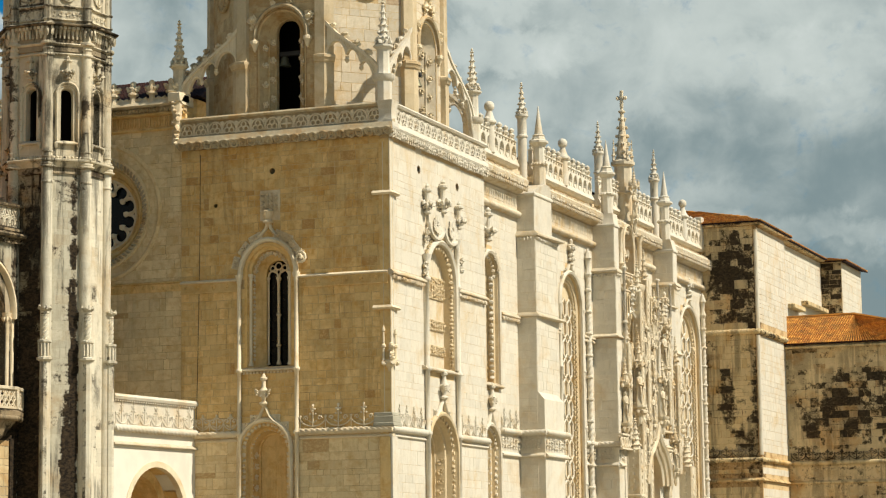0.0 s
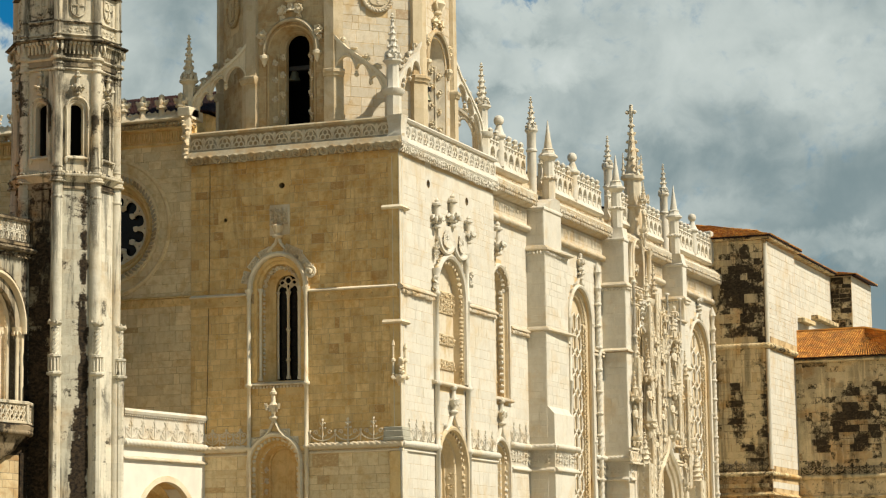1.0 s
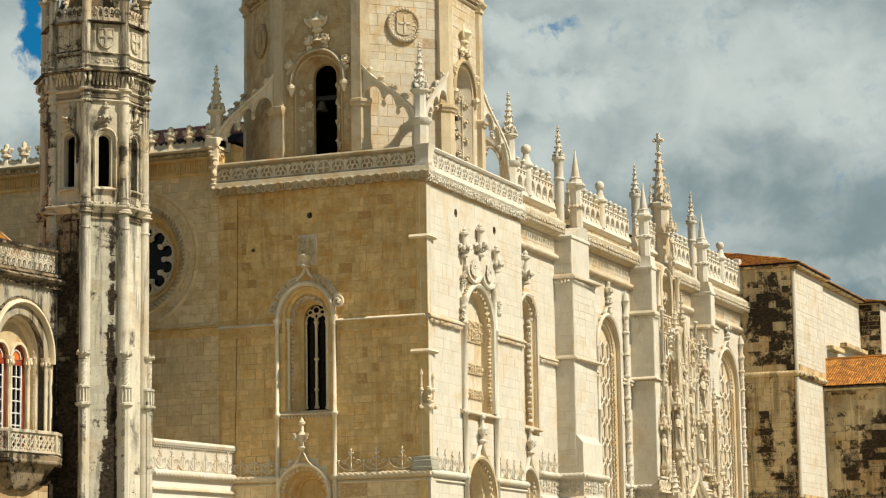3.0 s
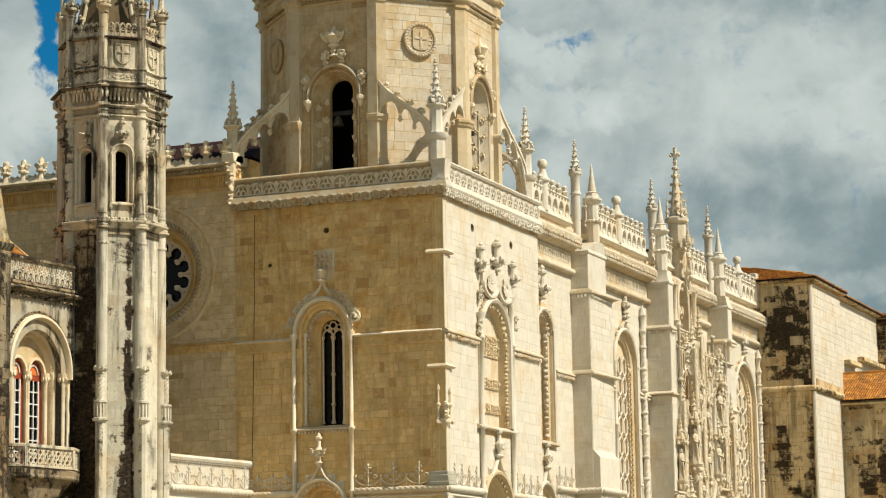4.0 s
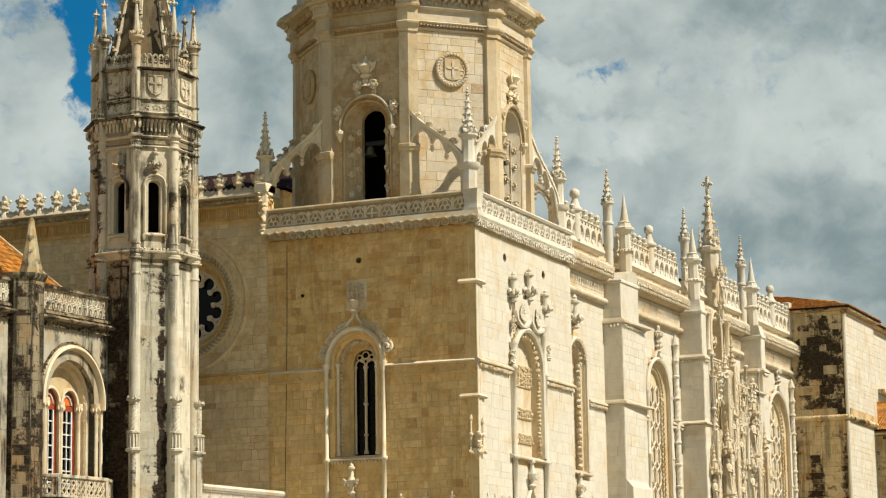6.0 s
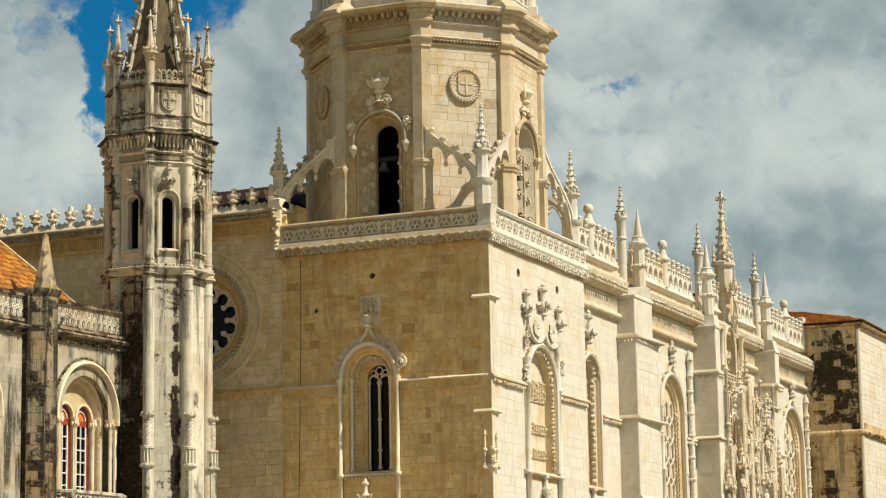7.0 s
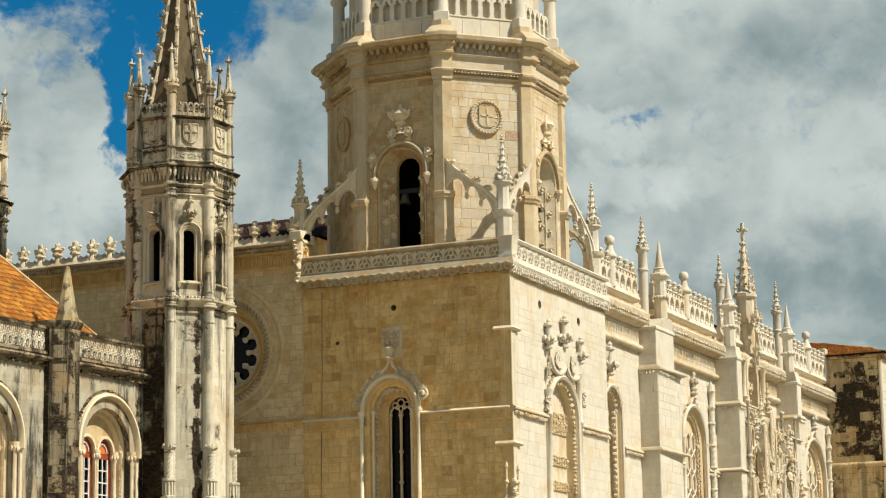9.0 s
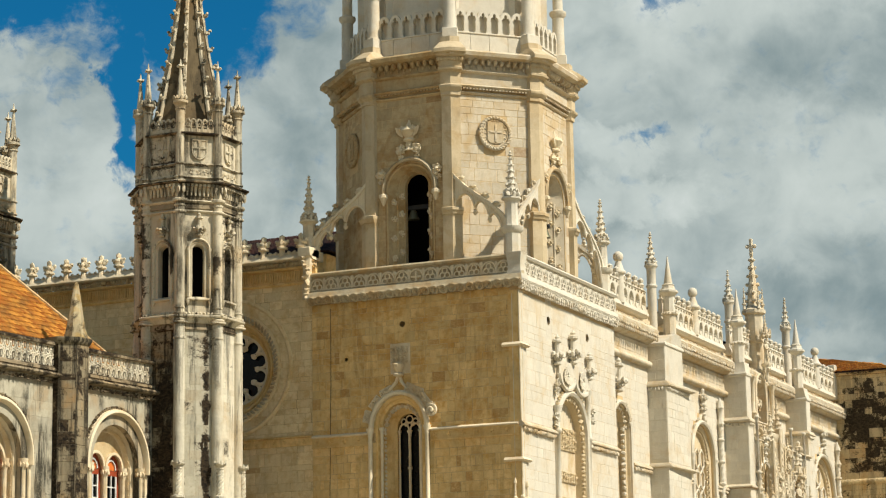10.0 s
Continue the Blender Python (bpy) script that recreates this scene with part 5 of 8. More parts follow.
rose = part("rose_window", s, WEATHERED, front, "round rose window with scalloped stone tracery")
s = Shape(FN).loft([ring((-17.95, 22.4, w), r, 40) for r, w in ((3.3, 0.0), (3.27, 0.10), (3.12, 0.10), (3.08, 0.02), (2.98, 0.04), (2.92, -0.06), (2.7, -0.12))], True)
part("outer_ring", s, LOWER, rose, "washed outer moulding")
s = Shape(FN)
for k in range(72):
    a = 6.2832 * k / 72
    s.tube([(-17.95 + rr * math.cos(a + tw), 22.4 + rr * math.sin(a + tw), w) for rr, tw, w in ((2.86, -0.03, 0.0), (2.93, -0.01, 0.08), (3.05, 0.01, 0.1), (3.12, 0.03, 0.04))], 0.07, 5)
part("rope_border", s, TRIM, rose)
s = Shape(FN)
s.tube(ring((-17.95, 22.4, -0.75), 2.05, 36), 0.13, 6, closed=True)
for k in range(11):
    a = 6.2832 * (k + 0.5) / 11
    c = (-17.95 + 1.62 * math.cos(a), 22.4 + 1.62 * math.sin(a))
    s.tube([(c[0] + 0.44 * math.cos(a + t), c[1] + 0.44 * math.sin(a + t), -0.75) for t in [-1.9 + q * 0.38 for q in range(11)]], 0.11, 6)
    b = a + 3.1416 / 11
    s.knob((-17.95 + 1.36 * math.cos(b), 22.4 + 1.36 * math.sin(b), -0.72), 0.2, 0.2, 0.14, 0.2)
part("tracery", s, PALE, rose)
part("pane", Shape(FN).lathe([(2.2, -0.02), (2.2, 0.02)], (-17.95, 22.4, -0.95), 30), GLASS, rose, "dark leaded glass")
s = course(Shape(FN), -33, -12.6, 18.25, 0.16, 0.22)
s.box(-33, -12.6, 17.72, 18.15, 0, 0.10)
for i in range(33):
    s.leaves((-32.7 + i * 0.61, 17.95, 0.1), 0.3, 0.3, 0.09, 4)
part("string_course", s, WEATHERED, front, "carved string course")
part("rope_moulding", Shape(FN).rope((-20, 9.6, 0.1), (-12.6, 9.6, 0.1), 0.19, (0, 0, 1)), PALE, front, smooth=True)
s = Shape(FN)
for v, hh, d in ((27.0, 0.2, 0.2), (27.85, 0.2, 0.42)):
    s.sweep([(-33, v, 0), (-12.4, v, 0)], [(-x, y) for x, y in moulding(hh, d)][::-1])
s.box(-33, -12.4, 27.05, 27.9, -1.0, 0.08)
for i in range(130):
    u = -33 + i * 0.158
    s.box(u, u + 0.07, 27.15, 27.7, 0.07, 0.16)
part("cornice", s, WEATHERED, front, "fluted cornice band")
s = Shape(FN)
s.sweep([(-33, 28.35, 0), (-12.4, 28.35, 0)], [(0.1, -0.9), (0.1, 0.42), (0.0, 0.55), (-0.1, 0.5), (-0.45, 0.2), (-0.45, -0.9)])
part("cornice", s, PALE, front, "leaf cornice")
s = Shape(FN)
for i in range(95):
    s.knob((-32.9 + i * 0.217, 28.08, 0.34), 0.12, 0.14, 0.13, 0.4)
    s.knob((-32.8 + i * 0.217, 27.93, 0.24), 0.12, 0.12, 0.13, 0.4)
part("leaf_carving", s, BELFRY, front)


def fleuron(host, u, m, v, mat, k=1.0):
    """A carved lily that stands on a cornice."""
    w = 0.22
    s = Shape(m).lathe([(0.24 * k, -0.05), (0.24 * k, 0.12 * k), (0.17 * k, 0.3 * k), (0.16 * k, 0.5 * k), (0.3 * k, 0.55 * k), (0.3 * k, 0.64 * k), (0.2 * k, 0.68 * k), (0.2 * k, 0.95 * k), (0.05, 1.05 * k)], (u, v, w), 8, "y")
    f = part("fleuron", s, mat, host, "carved stone lily")
    for q in (-1, 1):
        s = Shape(m).tube([(u + q * 0.08 * k, v + 0.12 * k, w), (u + q * 0.26 * k, v + 0.06 * k, w), (u + q * 0.41 * k, v + 0.14 * k, w), (u + q * 0.43 * k, v + 0.3 * k, w), (u + q * 0.32 * k, v + 0.36 * k, w)], 0.10 * k, 6)
        part("volute", s, mat, f)
        s = Shape(m).knob((u + q * 0.2 * k, v + 0.86 * k, w), 0.18 * k, 0.19 * k, 0.17 * k, 0.2)
        part("petal", s.knob((u + q * 0.33 * k, v + 0.95 * k, w), 0.11 * k, 0.12 * k, 0.10 * k, 0.2), mat, f)
    part("petal", Shape(m).knob((u, v + 0.86 * k, w + 0.12), 0.17 * k, 0.19 * k, 0.14 * k, 0.2), mat, f)
    part("bud", Shape(m).knob((u, v + 1.12 * k, w), 0.17 * k, 0.23 * k, 0.16 * k, 0.15), mat, f)
    return f


for i in range(17):
    fleuron(front, -32.6 + i * 1.21, FN, 28.42, PALE, 1.08)
# carved spout below the north-west pinnacle
s = Shape(FN)
s.lathe([(0.05, 25.75), (0.18, 25.95), (0.17, 26.3), (0.22, 26.5), (0.21, 27.0), (0.27, 27.2), (0.25, 27.6), (0.33, 27.9), (0.32, 28.4)], (-12.75, 0, 0.38), 9, "y")
for i in range(11):
    s.knob((-12.75 + rng.uniform(-0.12, 0.12), 26.0 + i * 0.23, 0.46 + 0.015 * i), 0.19, 0.17, 0.24, 0.35)
s.box(-13.2, -12.4, 28.35, 28.9, -0.4, 0.75, 0.05)
part("spout", s, PALE, front, "carved corbel figure under the pinnacle")


def roof_plane(host, name, mat, pts, rows, cols, r=0.09):
    """Pantiles on a four-sided slope: eave left, eave right, ridge right, ridge left."""
    a, b, c, d = [Vector(p) for p in pts]
    nrm = (b - a).cross(d - a).normalized()
    s = Shape()
    for j in range(rows):
        for i in range(cols):
            f0, f1, g0, g1 = i / cols, (i + 0.72) / cols, j / rows, (j + 1.12) / rows
            at = lambda f, q: (a.lerp(b, f)).lerp(d.lerp(c, f), min(q, 1.0))
            lift = nrm * (r * 0.35)
            p0, p1, q0, q1 = at(f0, g0) + lift, at(f1, g0) + lift, at(f0, g1), at(f1, g1)
            mid0, mid1 = (p0 + p1) / 2 + nrm * r, (q0 + q1) / 2 + nrm * r * 0.8
            s.put([p0, p0.lerp(mid0, 0.55) + nrm * r * 0.25, mid0, p1.lerp(mid0, 0.55) + nrm * r * 0.25, p1, q0, q0.lerp(mid1, 0.55) + nrm * r * 0.2, mid1, q1.lerp(mid1, 0.55) + nrm * r * 0.2, q1],
                  [(0, 1, 6, 5), (1, 2, 7, 6), (2, 3, 8, 7), (3, 4, 9, 8), (0, 4, 3, 2, 1)])
    base = Shape().put([a, b, c, d, a - nrm * 0.1, b - nrm * 0.1, c - nrm * 0.1, d - nrm * 0.1], [(0, 1, 2, 3), (7, 6, 5, 4), (0, 4, 5, 1), (1, 5, 6, 2), (2, 6, 7, 3), (3, 7, 4, 0)])
    bed = part(name, base, OLD_TILE, host)
    part("tiles", s, mat, bed, "rows of curved clay tiles", kind="stuff")
    return bed


roof = thing("nave_roof", "low dark red tiled roof over the nave", "roof")
roof_plane(roof, "roof_slope", OLD_TILE, ((11.2, 26.5, 31.2), (11.2, 17.2, 31.2), (16, 18.2, 33.45), (16, 26.0, 33.45)), 14, 40, 0.05)
roof_plane(roof, "roof_slope", OLD_TILE, ((20.8, 17.2, 31.2), (20.8, 26.5, 31.2), (16, 26.0, 33.45), (16, 18.2, 33.45)), 4, 20, 0.05)
roof_plane(roof, "roof_slope", OLD_TILE, ((11.2, 17.2, 31.2), (20.8, 17.2, 31.2), (16, 18.2, 33.45), (16, 18.2, 33.45)), 6, 20, 0.05)
part("roof_wall", Shape().box(11.6, 20.4, 17.6, 26.2, 27.4, 31.1), WEATHERED, roof)
roof_plane(roof, "roof_slope", OLD_TILE, ((21, 3.2, 29.2), (68, 3.2, 29.2), (66, 12.5, 30.8), (24, 12.5, 30.8)), 14, 120)
part("roof_deck", Shape().box(21, 68, 3.2, 24, 27.6, 29.1), PALE, roof)

# ---- nave, south side ----
nave = thing("church_nave", "long sunlit limestone nave with carved windows and buttresses", "church")
FV = face(0, 1.2, 0)
NW1, ND1 = (18.6, 1.4, 13.4, 19.9, 1.0), (18.45, 1.45, 0.0, 9.3, 1.0)
NW2, NW3 = (34.3, 2.15, 4.0, 19.6, 1.0), (63.8, 2.75, 4.0, 19.6, 1.0)
part("wall", wall_shape(FV, 14.8, 68.3, 0, 26.0, 1.4, (NW1, ND1, NW2, NW3)), MORTAR, nave)
ashlar("facing", nave, CREAM, FV, 14.8, 68.2, 5.0, 24.3, ((18.6, 1.6, 13.4, 19.9, 1.0), (18.45, 1.6, 0, 9.3, 1), (34.3, 2.4, 4, 19.6, 1), (63.8, 3.0, 4, 19.6, 1)), 0.52, 1.2, (14.8, 24, 11, 24.3), 12, joint=0.45)
part("wall", Shape().box(14.8, 68.3, 22.5, 24, 0, 27.5), CREAM, nave)
part("roof_deck", Shape().box(14.9, 68.2, 1.4, 22.5, 26.5, 27.5), PALE, nave)


def grille_window(host, m, u, half, v0, spring, deep=0.5):
    """A tall arched window: a reveal pierced with lattice carving and a stone grille."""
    s = splay(Shape(m), u, v0, spring, ((half + 0.22, 0.04), (half + 0.02, 0.08), (half, -0.1), (half - 0.1, -0.14), (half - 0.42, -deep * 0.6), (half - 0.5, -deep * 0.6), (half - 0.55, -1.3)))
    win = part("window", s, CARVED, host, "tall arched window with a lattice-carved reveal")
    part("hood_mould", Shape(m).sweep(arch_path(u, half + 0.2, v0, spring, 18), [(-0.13, -0.03), (-0.13, 0.14), (0.0, 0.26), (0.12, 0.2), (0.13, -0.03)]), CREAM, win)
    s = Shape(m)
    rows = int((spring - v0) / 0.34)
    for side in (-1, 1):
        for i in range(rows):
            for f in (0.25, 0.7):
                s.tube(ring((u + side * (half - 0.1 - 0.32 * f), v0 + (i + 0.5 + f) * 0.34, -0.12 - f * deep * 0.42), 0.15, 8), 0.05, 5, closed=True)
    for i in range(24):
        a = math.pi * (i + 0.5) / 24
        for f in (0.25, 0.7):
            rr = half - 0.1 - 0.32 * f
            s.tube(ring((u - rr * math.cos(a), spring + rr * math.sin(a), -0.14 - f * deep * 0.42), 0.14, 8), 0.04, 5, closed=True)
    part("lattice", s, CARVED, win)
    s = Shape(m)
    w, i = -deep * 0.75, 0
    h2 = half - 0.55
    for x in (u - h2 * 0.62, u, u + h2 * 0.62):
        wd = h2 * 0.24
        v = v0
        while v < spring - 0.4 + math.sqrt(max(0.0, h2 * h2 - (x - u) ** 2)) - 0.9:
            s.tube([(x, v, w), (x + wd, v + 0.3, w), (x + wd, v + 1.05, w), (x, v + 1.35, w), (x - wd, v + 1.05, w), (x - wd, v + 0.3, w)], 0.07, 6, closed=True)
            s.tube([(x + wd, v + 0.67, w), (x + wd * 1.6, v + 0.67, w)], 0.06, 6)
            v += 1.35
    part("grille", s, CREAM, win, "interlaced stone grille")
    part("pane", Shape(m).box(u - half, u + half, v0, spring + half, -deep * 0.95 - 0.1, -deep * 0.95), CARVED, win, "recessed stone panel behind the grille")
    for q in (-1, 1):
        part("colonnette", colonnette(Shape(m), u + q * (half + 0.28), 0.16, v0, spring, 0.11, [v0 + 3.8 * k for k in range(1, 4)]), CREAM, win, smooth=True)
    t = spring + half
    for q in (-0.75, -0.4, 0.4, 0.75):
        part("leaf_carving", Shape(m).leaves((u + q * half, spring + half * math.sqrt(1 - q * q) + 0.42, 0.05), 0.6, 0.5, 0.18, 6), CREAM, win)
    s = Shape(m)
    s.sweep([(u - half * 0.3, t + 0.1, 0.05), (u, t + 0.9, 0.05), (u + half * 0.3, t + 0.1, 0.05)], moulding(0.14, 0.16))
    s.lathe([(0.1, 0), (0.2, 0.1), (0.12, 0.25), (0.13, 0.6), (0.24, 0.7), (0.24, 0.8), (0.13, 0.9), (0.2, 1.15), (0.32, 1.3), (0.32, 1.42), (0.12, 1.5), (0.14, 1.75), (0.02, 1.9)], (u, t + 0.6, 0.2), 8, "y")
    for i in range(8):
        s.knob((u + 0.3 * math.cos(i * 0.785), t + 1.8, 0.2 + 0.28 * math.sin(i * 0.785)), 0.13, 0.16, 0.13, 0.35)
        s.knob((u + 0.2 * math.cos(i * 0.785), t + 1.05, 0.2 + 0.2 * math.sin(i * 0.785)), 0.1, 0.12, 0.1, 0.35)
    part("finial", s, CREAM, win)
    return win


grille_window(nave, FV, 34.3, 2.15, 4.0, 19.6)
grille_window(nave, FV, 63.8, 2.75, 4.0, 19.6)
s = splay(Shape(FV), 18.6, 13.4, 19.9, ((1.55, 0.05), (1.4, 0.08), (1.36, -0.1), (1.2, -0.14), (1.15, -0.5), (0.95, -0.55), (0.9, -1.3)))
win = part("window", s, CARVED, nave, "narrow arched window with beaded mouldings")
part("hood_mould", Shape(FV).sweep(arch_path(18.6, 1.6, 13.4, 19.9, 16), [(-0.13, -0.03), (-0.13, 0.14), (0, 0.26), (0.12, 0.2), (0.13, -0.03)]), CREAM, win)
part("niche_panel", Shape(FV).box(17.2, 20.0, 13.0, 21.4, -1.3, -1.0), CARVED, win)
s = Shape(FV)
for i in range(18):
    s.knob((19.72, 13.8 + i * 0.36, -0.25), 0.15, 0.14, 0.17, 0.25)
for i in range(12):
    a = math.pi * (i + 0.5) / 12
    s.knob((18.6 - 1.28 * math.cos(a), 19.9 + 1.28 * math.sin(a), -0.12), 0.14, 0.14, 0.14, 0.25)
part("beading", s, CREAM, win)
part("colonnette", colonnette(Shape(FV), 19.0, -0.75, 13.4, 19.9, 0.11, (17.5,)), CREAM, win, smooth=True)
part("sill", course(Shape(FV), 16.6, 20.6, 13.3, 0.3, 0.3), GOLDEN, win)
part("finial", crowned_finial(FV, 18.1, 22.0, 1.35), CREAM, win, "crowned finial on the hood")
part("bracket", Shape(FV).lathe([(0.1, 22.6), (0.26, 22.9), (0.36, 23.2), (0.36, 23.35)], (17.0, 0, 0.2), 8, "y"), CREAM, win)
for q in (-1, -0.6, 0.6, 1):
    part("leaf_carving", Shape(FV).leaves((18.6 + q * 1.5, 19.9 + 1.75 * math.sqrt(max(0.1, 1 - q * q)), 0.08), 0.6, 0.6, 0.2, 7), CREAM, win)
blind_door(nave, FV, 18.45, 1.45, 9.3, 10.75, 0.8, 14, CREAM)
part("niche_panel", Shape(FV).box(16.9, 20.0, 0, 10.9, -1.1, -0.85), CARVED, nave)


def buttress(x0, x1, y0, y_low, cap, pin, mat=CREAM):
    """A stepped buttress that carries an octagonal pinnacle with a plain cone."""
    b = thing("buttress", "stepped limestone buttress with a cone-topped pinnacle", "buttress", group="nave buttresses")
    s = Shape().box(x0, x1, y0, 1.25, 0, cap).box(x0 + 0.05, max(x1 - 0.9, x0 + 1.1), y0 + 0.06, 1.25, cap, 25.9)
    part("pier", s, mat, b)
    ashlar("facing", b, mat, face(x0, 0, -90), -1.2, -y0 - 0.02, 5.0, cap - 0.2, course=0.52, length=0.8, seed=int(x0), bands=((17.8, 18.2), (10.2, 11.0)))
    ashlar("facing", b, mat, face(0, y0, 0), x0 + 0.02, x1 - 0.02, 5.0, cap - 0.2, course=0.52, length=1.3, seed=int(x0) + 1, bands=((17.8, 18.2), (10.2, 11.0)))
    ashlar("facing", b, mat, face(x0 + 0.05, 0, -90), -1.2, -y0 - 0.1, cap + 0.3, 25.7, course=0.5, length=0.8, seed=int(x0) + 2)
    if y_low < y0:
        s = Shape().box(x0 + 0.004, x1 - 0.6, y_low, y0 + 0.1, 0, 12.7, 0.01)
        s.put([(x0 + 0.004, y_low, 12.68), (x1 - 0.6, y_low, 12.68), (x1 - 0.6, y0 + 0.1, 13.3), (x0 + 0.004, y0 + 0.1, 13.3), (x0 + 0.004, y0 + 0.1, 12.68), (x1 - 0.6, y0 + 0.1, 12.68)], [(0, 1, 2, 3), (0, 3, 4), (1, 5, 2)])
        part("foot", s, mat, b)
    around = [(x0, 1.2), (x0, y0), (x1, y0), (x1, 1.2)]
    part("cap", girdle(Shape(), around, cap, 0.38, 0.2), GOLDEN, b)
    part("string_course", girdle(Shape(), around, 18.05, 0.32, 0.2), GOLDEN, b)
    s = Shape(face(x0, 0, -90))
    for i in range(int((1.2 - y0) / 0.22)):
        s.knob((-1.1 + i * 0.22, cap - 0.3, 0.05), 0.11, 0.13, 0.12, 0.3)
    s.m = face(0, y0, 0)
    for i in range(int((x1 - x0) / 0.26)):
        s.knob((x0 + 0.13 + i * 0.26, cap - 0.3, 0.06), 0.13, 0.13, 0.13, 0.3)
    part("frieze", s, mat, b, "narrow frieze of beads")
    s = Shape(face(x0, 0, -90)).rope((-1.2, 10.6, 0.1), (-y_low + 0.15, 10.6, 0.1), 0.19, (0, 0, 1))
    s.m = face(0, y_low, 0)
    s.rope((x0 - 0.1, 10.6, 0.1), (x1, 10.6, 0.1), 0.19, (0, 0, 1))
    part("rope_moulding", s, mat, b, smooth=True)
    s = Shape(face(x0, 0, -90))
    for i in range(int((1.2 - y_low) / 0.3)):
        s.leaves((-1.1 + i * 0.3, 9.9, 0.04), 0.3, 0.8, 0.12, 4)
    course(s, -1.2, -y_low, 9.2, 0.3, 0.2)
    s.m = face(0, y_low, 0)
    for i in range(int((x1 - x0) / 0.5)):
        s.leaves((x0 + 0.25 + i * 0.5, 9.9, 0.04), 0.4, 0.8, 0.12, 4)
    course(s, x0, x1, 9.2, 0.3, 0.2)
    part("carved_band", s, mat, b)
    px, py, pr = pin
    xe = max(x1 - 0.9, x0 + 1.1)
    s = Shape().loft([[(x0 + 0.05 - d, y0 + 0.06 - d, z), (xe + d, y0 + 0.06 - d, z), (xe + d, 1.25, z), (x0 + 0.05 - d, 1.25, z)] for d, z in ((0.0, 25.6), (0.08, 25.68), (0.08, 25.8), (0.0, 25.9))]
                     + [[(px - pr * 1.3, py - pr * 1.3, 26.6), (px + pr * 1.3, py - pr * 1.3, 26.6), (px + pr * 1.3, 1.2, 26.6), (px - pr * 1.3, 1.2, 26.6)]], True)
    part("weathering", s, mat, b, "sloped stone shoulder under the pinnacle")
    pts = Shape()
    for q in range(14):
        an = q * math.pi / 7
        pts.knob((px + pr * 1.18 * math.cos(an), py + pr * 1.18 * math.sin(an), 28.01), 0.1, 0.1, 0.1, 0.2)
    part("beading", pts, mat, b)
    p = part("pinnacle", Shape().lathe([(pr * 1.1, 25.8), (pr * 1.1, 26.1), (pr, 26.3), (pr, 27.9), (pr * 1.2, 27.95), (pr * 1.2, 28.08), (pr * 0.9, 28.14), (pr * 0.84, 29.15), (pr * 1.2, 29.3), (pr * 1.5, 29.4), (pr * 1.5, 29.52), (pr * 1.1, 29.62), (pr * 0.9, 29.85), (pr * 1.0, 29.9), (pr * 0.8, 29.98)], (px, py, 0), 8, turn=0.5), mat, b)
    part("cone", Shape().lathe([(pr * 0.68, 29.95), (pr * 0.64, 30.1), (pr * 0.36, 30.9), (0.02, 31.85)], (px, py, 0), 10), mat, p)
    return b


buttress(23.9, 28.3, -0.05, -0.5, 23.2, (26.3, 0.42, 0.42))
buttress(39.45, 40.6, -0.5, -0.5, 22.6, (40.1, 0.2, 0.42))
buttress(54.2, 55.6, -0.5, -0.5, 23.2, (54.7, 0.25, 0.42))

# cornices, frieze and balustrade over the nave wall
BAYS = ((14.9, 23.8), (26.8, 39.4), (41.0, 54.1), (56.0, 68.3))
for a, b in BAYS:
    s = Shape(FV)
    s.rope((a, 24.45, 0.14), (b + 0.25, 24.45, 0.14), 0.22, (0, 0, 1), 3.2, 5)
    part("roll_moulding", s, GOLDEN, nave, smooth=True)
    s = Shape(FV).box(a, b, 24.7, 25.7, -0.2, 0.12)
    for i in range(int((b - a) / 0.3)):
        s.box(a + i * 0.3, a + i * 0.3 + 0.24, 24.9, 25.5, 0.1, 0.14, 0.015)
    part("frieze", s, GOLDEN, nave, "fluted stone frieze")
    s = Shape(FV)
    s.sweep([(a, 26.35, 0), (b, 26.35, 0)], [(0.62, -0.3), (0.56, 0.34), (0.36, 0.66), (0.08, 0.88), (-0.2, 0.92), (-0.4, 0.72), (-0.56, 0.3), (-0.65, 0.1), (-0.65, -0.3)])
    n = int((b - a) / 0.32)
    for i in range(n):
        u = a + (i + 0.5) * (b - a) / n
        s.lathe([(0.02, -0.2), (0.09, -0.1), (0.1, 0.0), (0.05, 0.1)], (u, 26.02, 0.84), 6, "y")
        for q, (v, w) in enumerate(((26.2, 0.92), (26.42, 0.86), (26.64, 0.72), (26.82, 0.55))):
            s.knob((u + (q % 2) * 0.16 + rng.uniform(-0.05, 0.05), v, w), 0.13, 0.12, 0.07, 0.4)
    part("cornice", s, GOLDEN, nave, "deep cornice of carved leaves")
    part("ledge", Shape(FV).sweep([(a - 0.1, 27.6, 0), (b + 0.1, 27.6, 0)], [(0.2, -0.4), (0.2, 0.1), (0.05, 0.28), (-0.12, 0.24), (-0.35, 0.1), (-0.6, 0.1), (-0.6, -0.4)]), CREAM, nave)


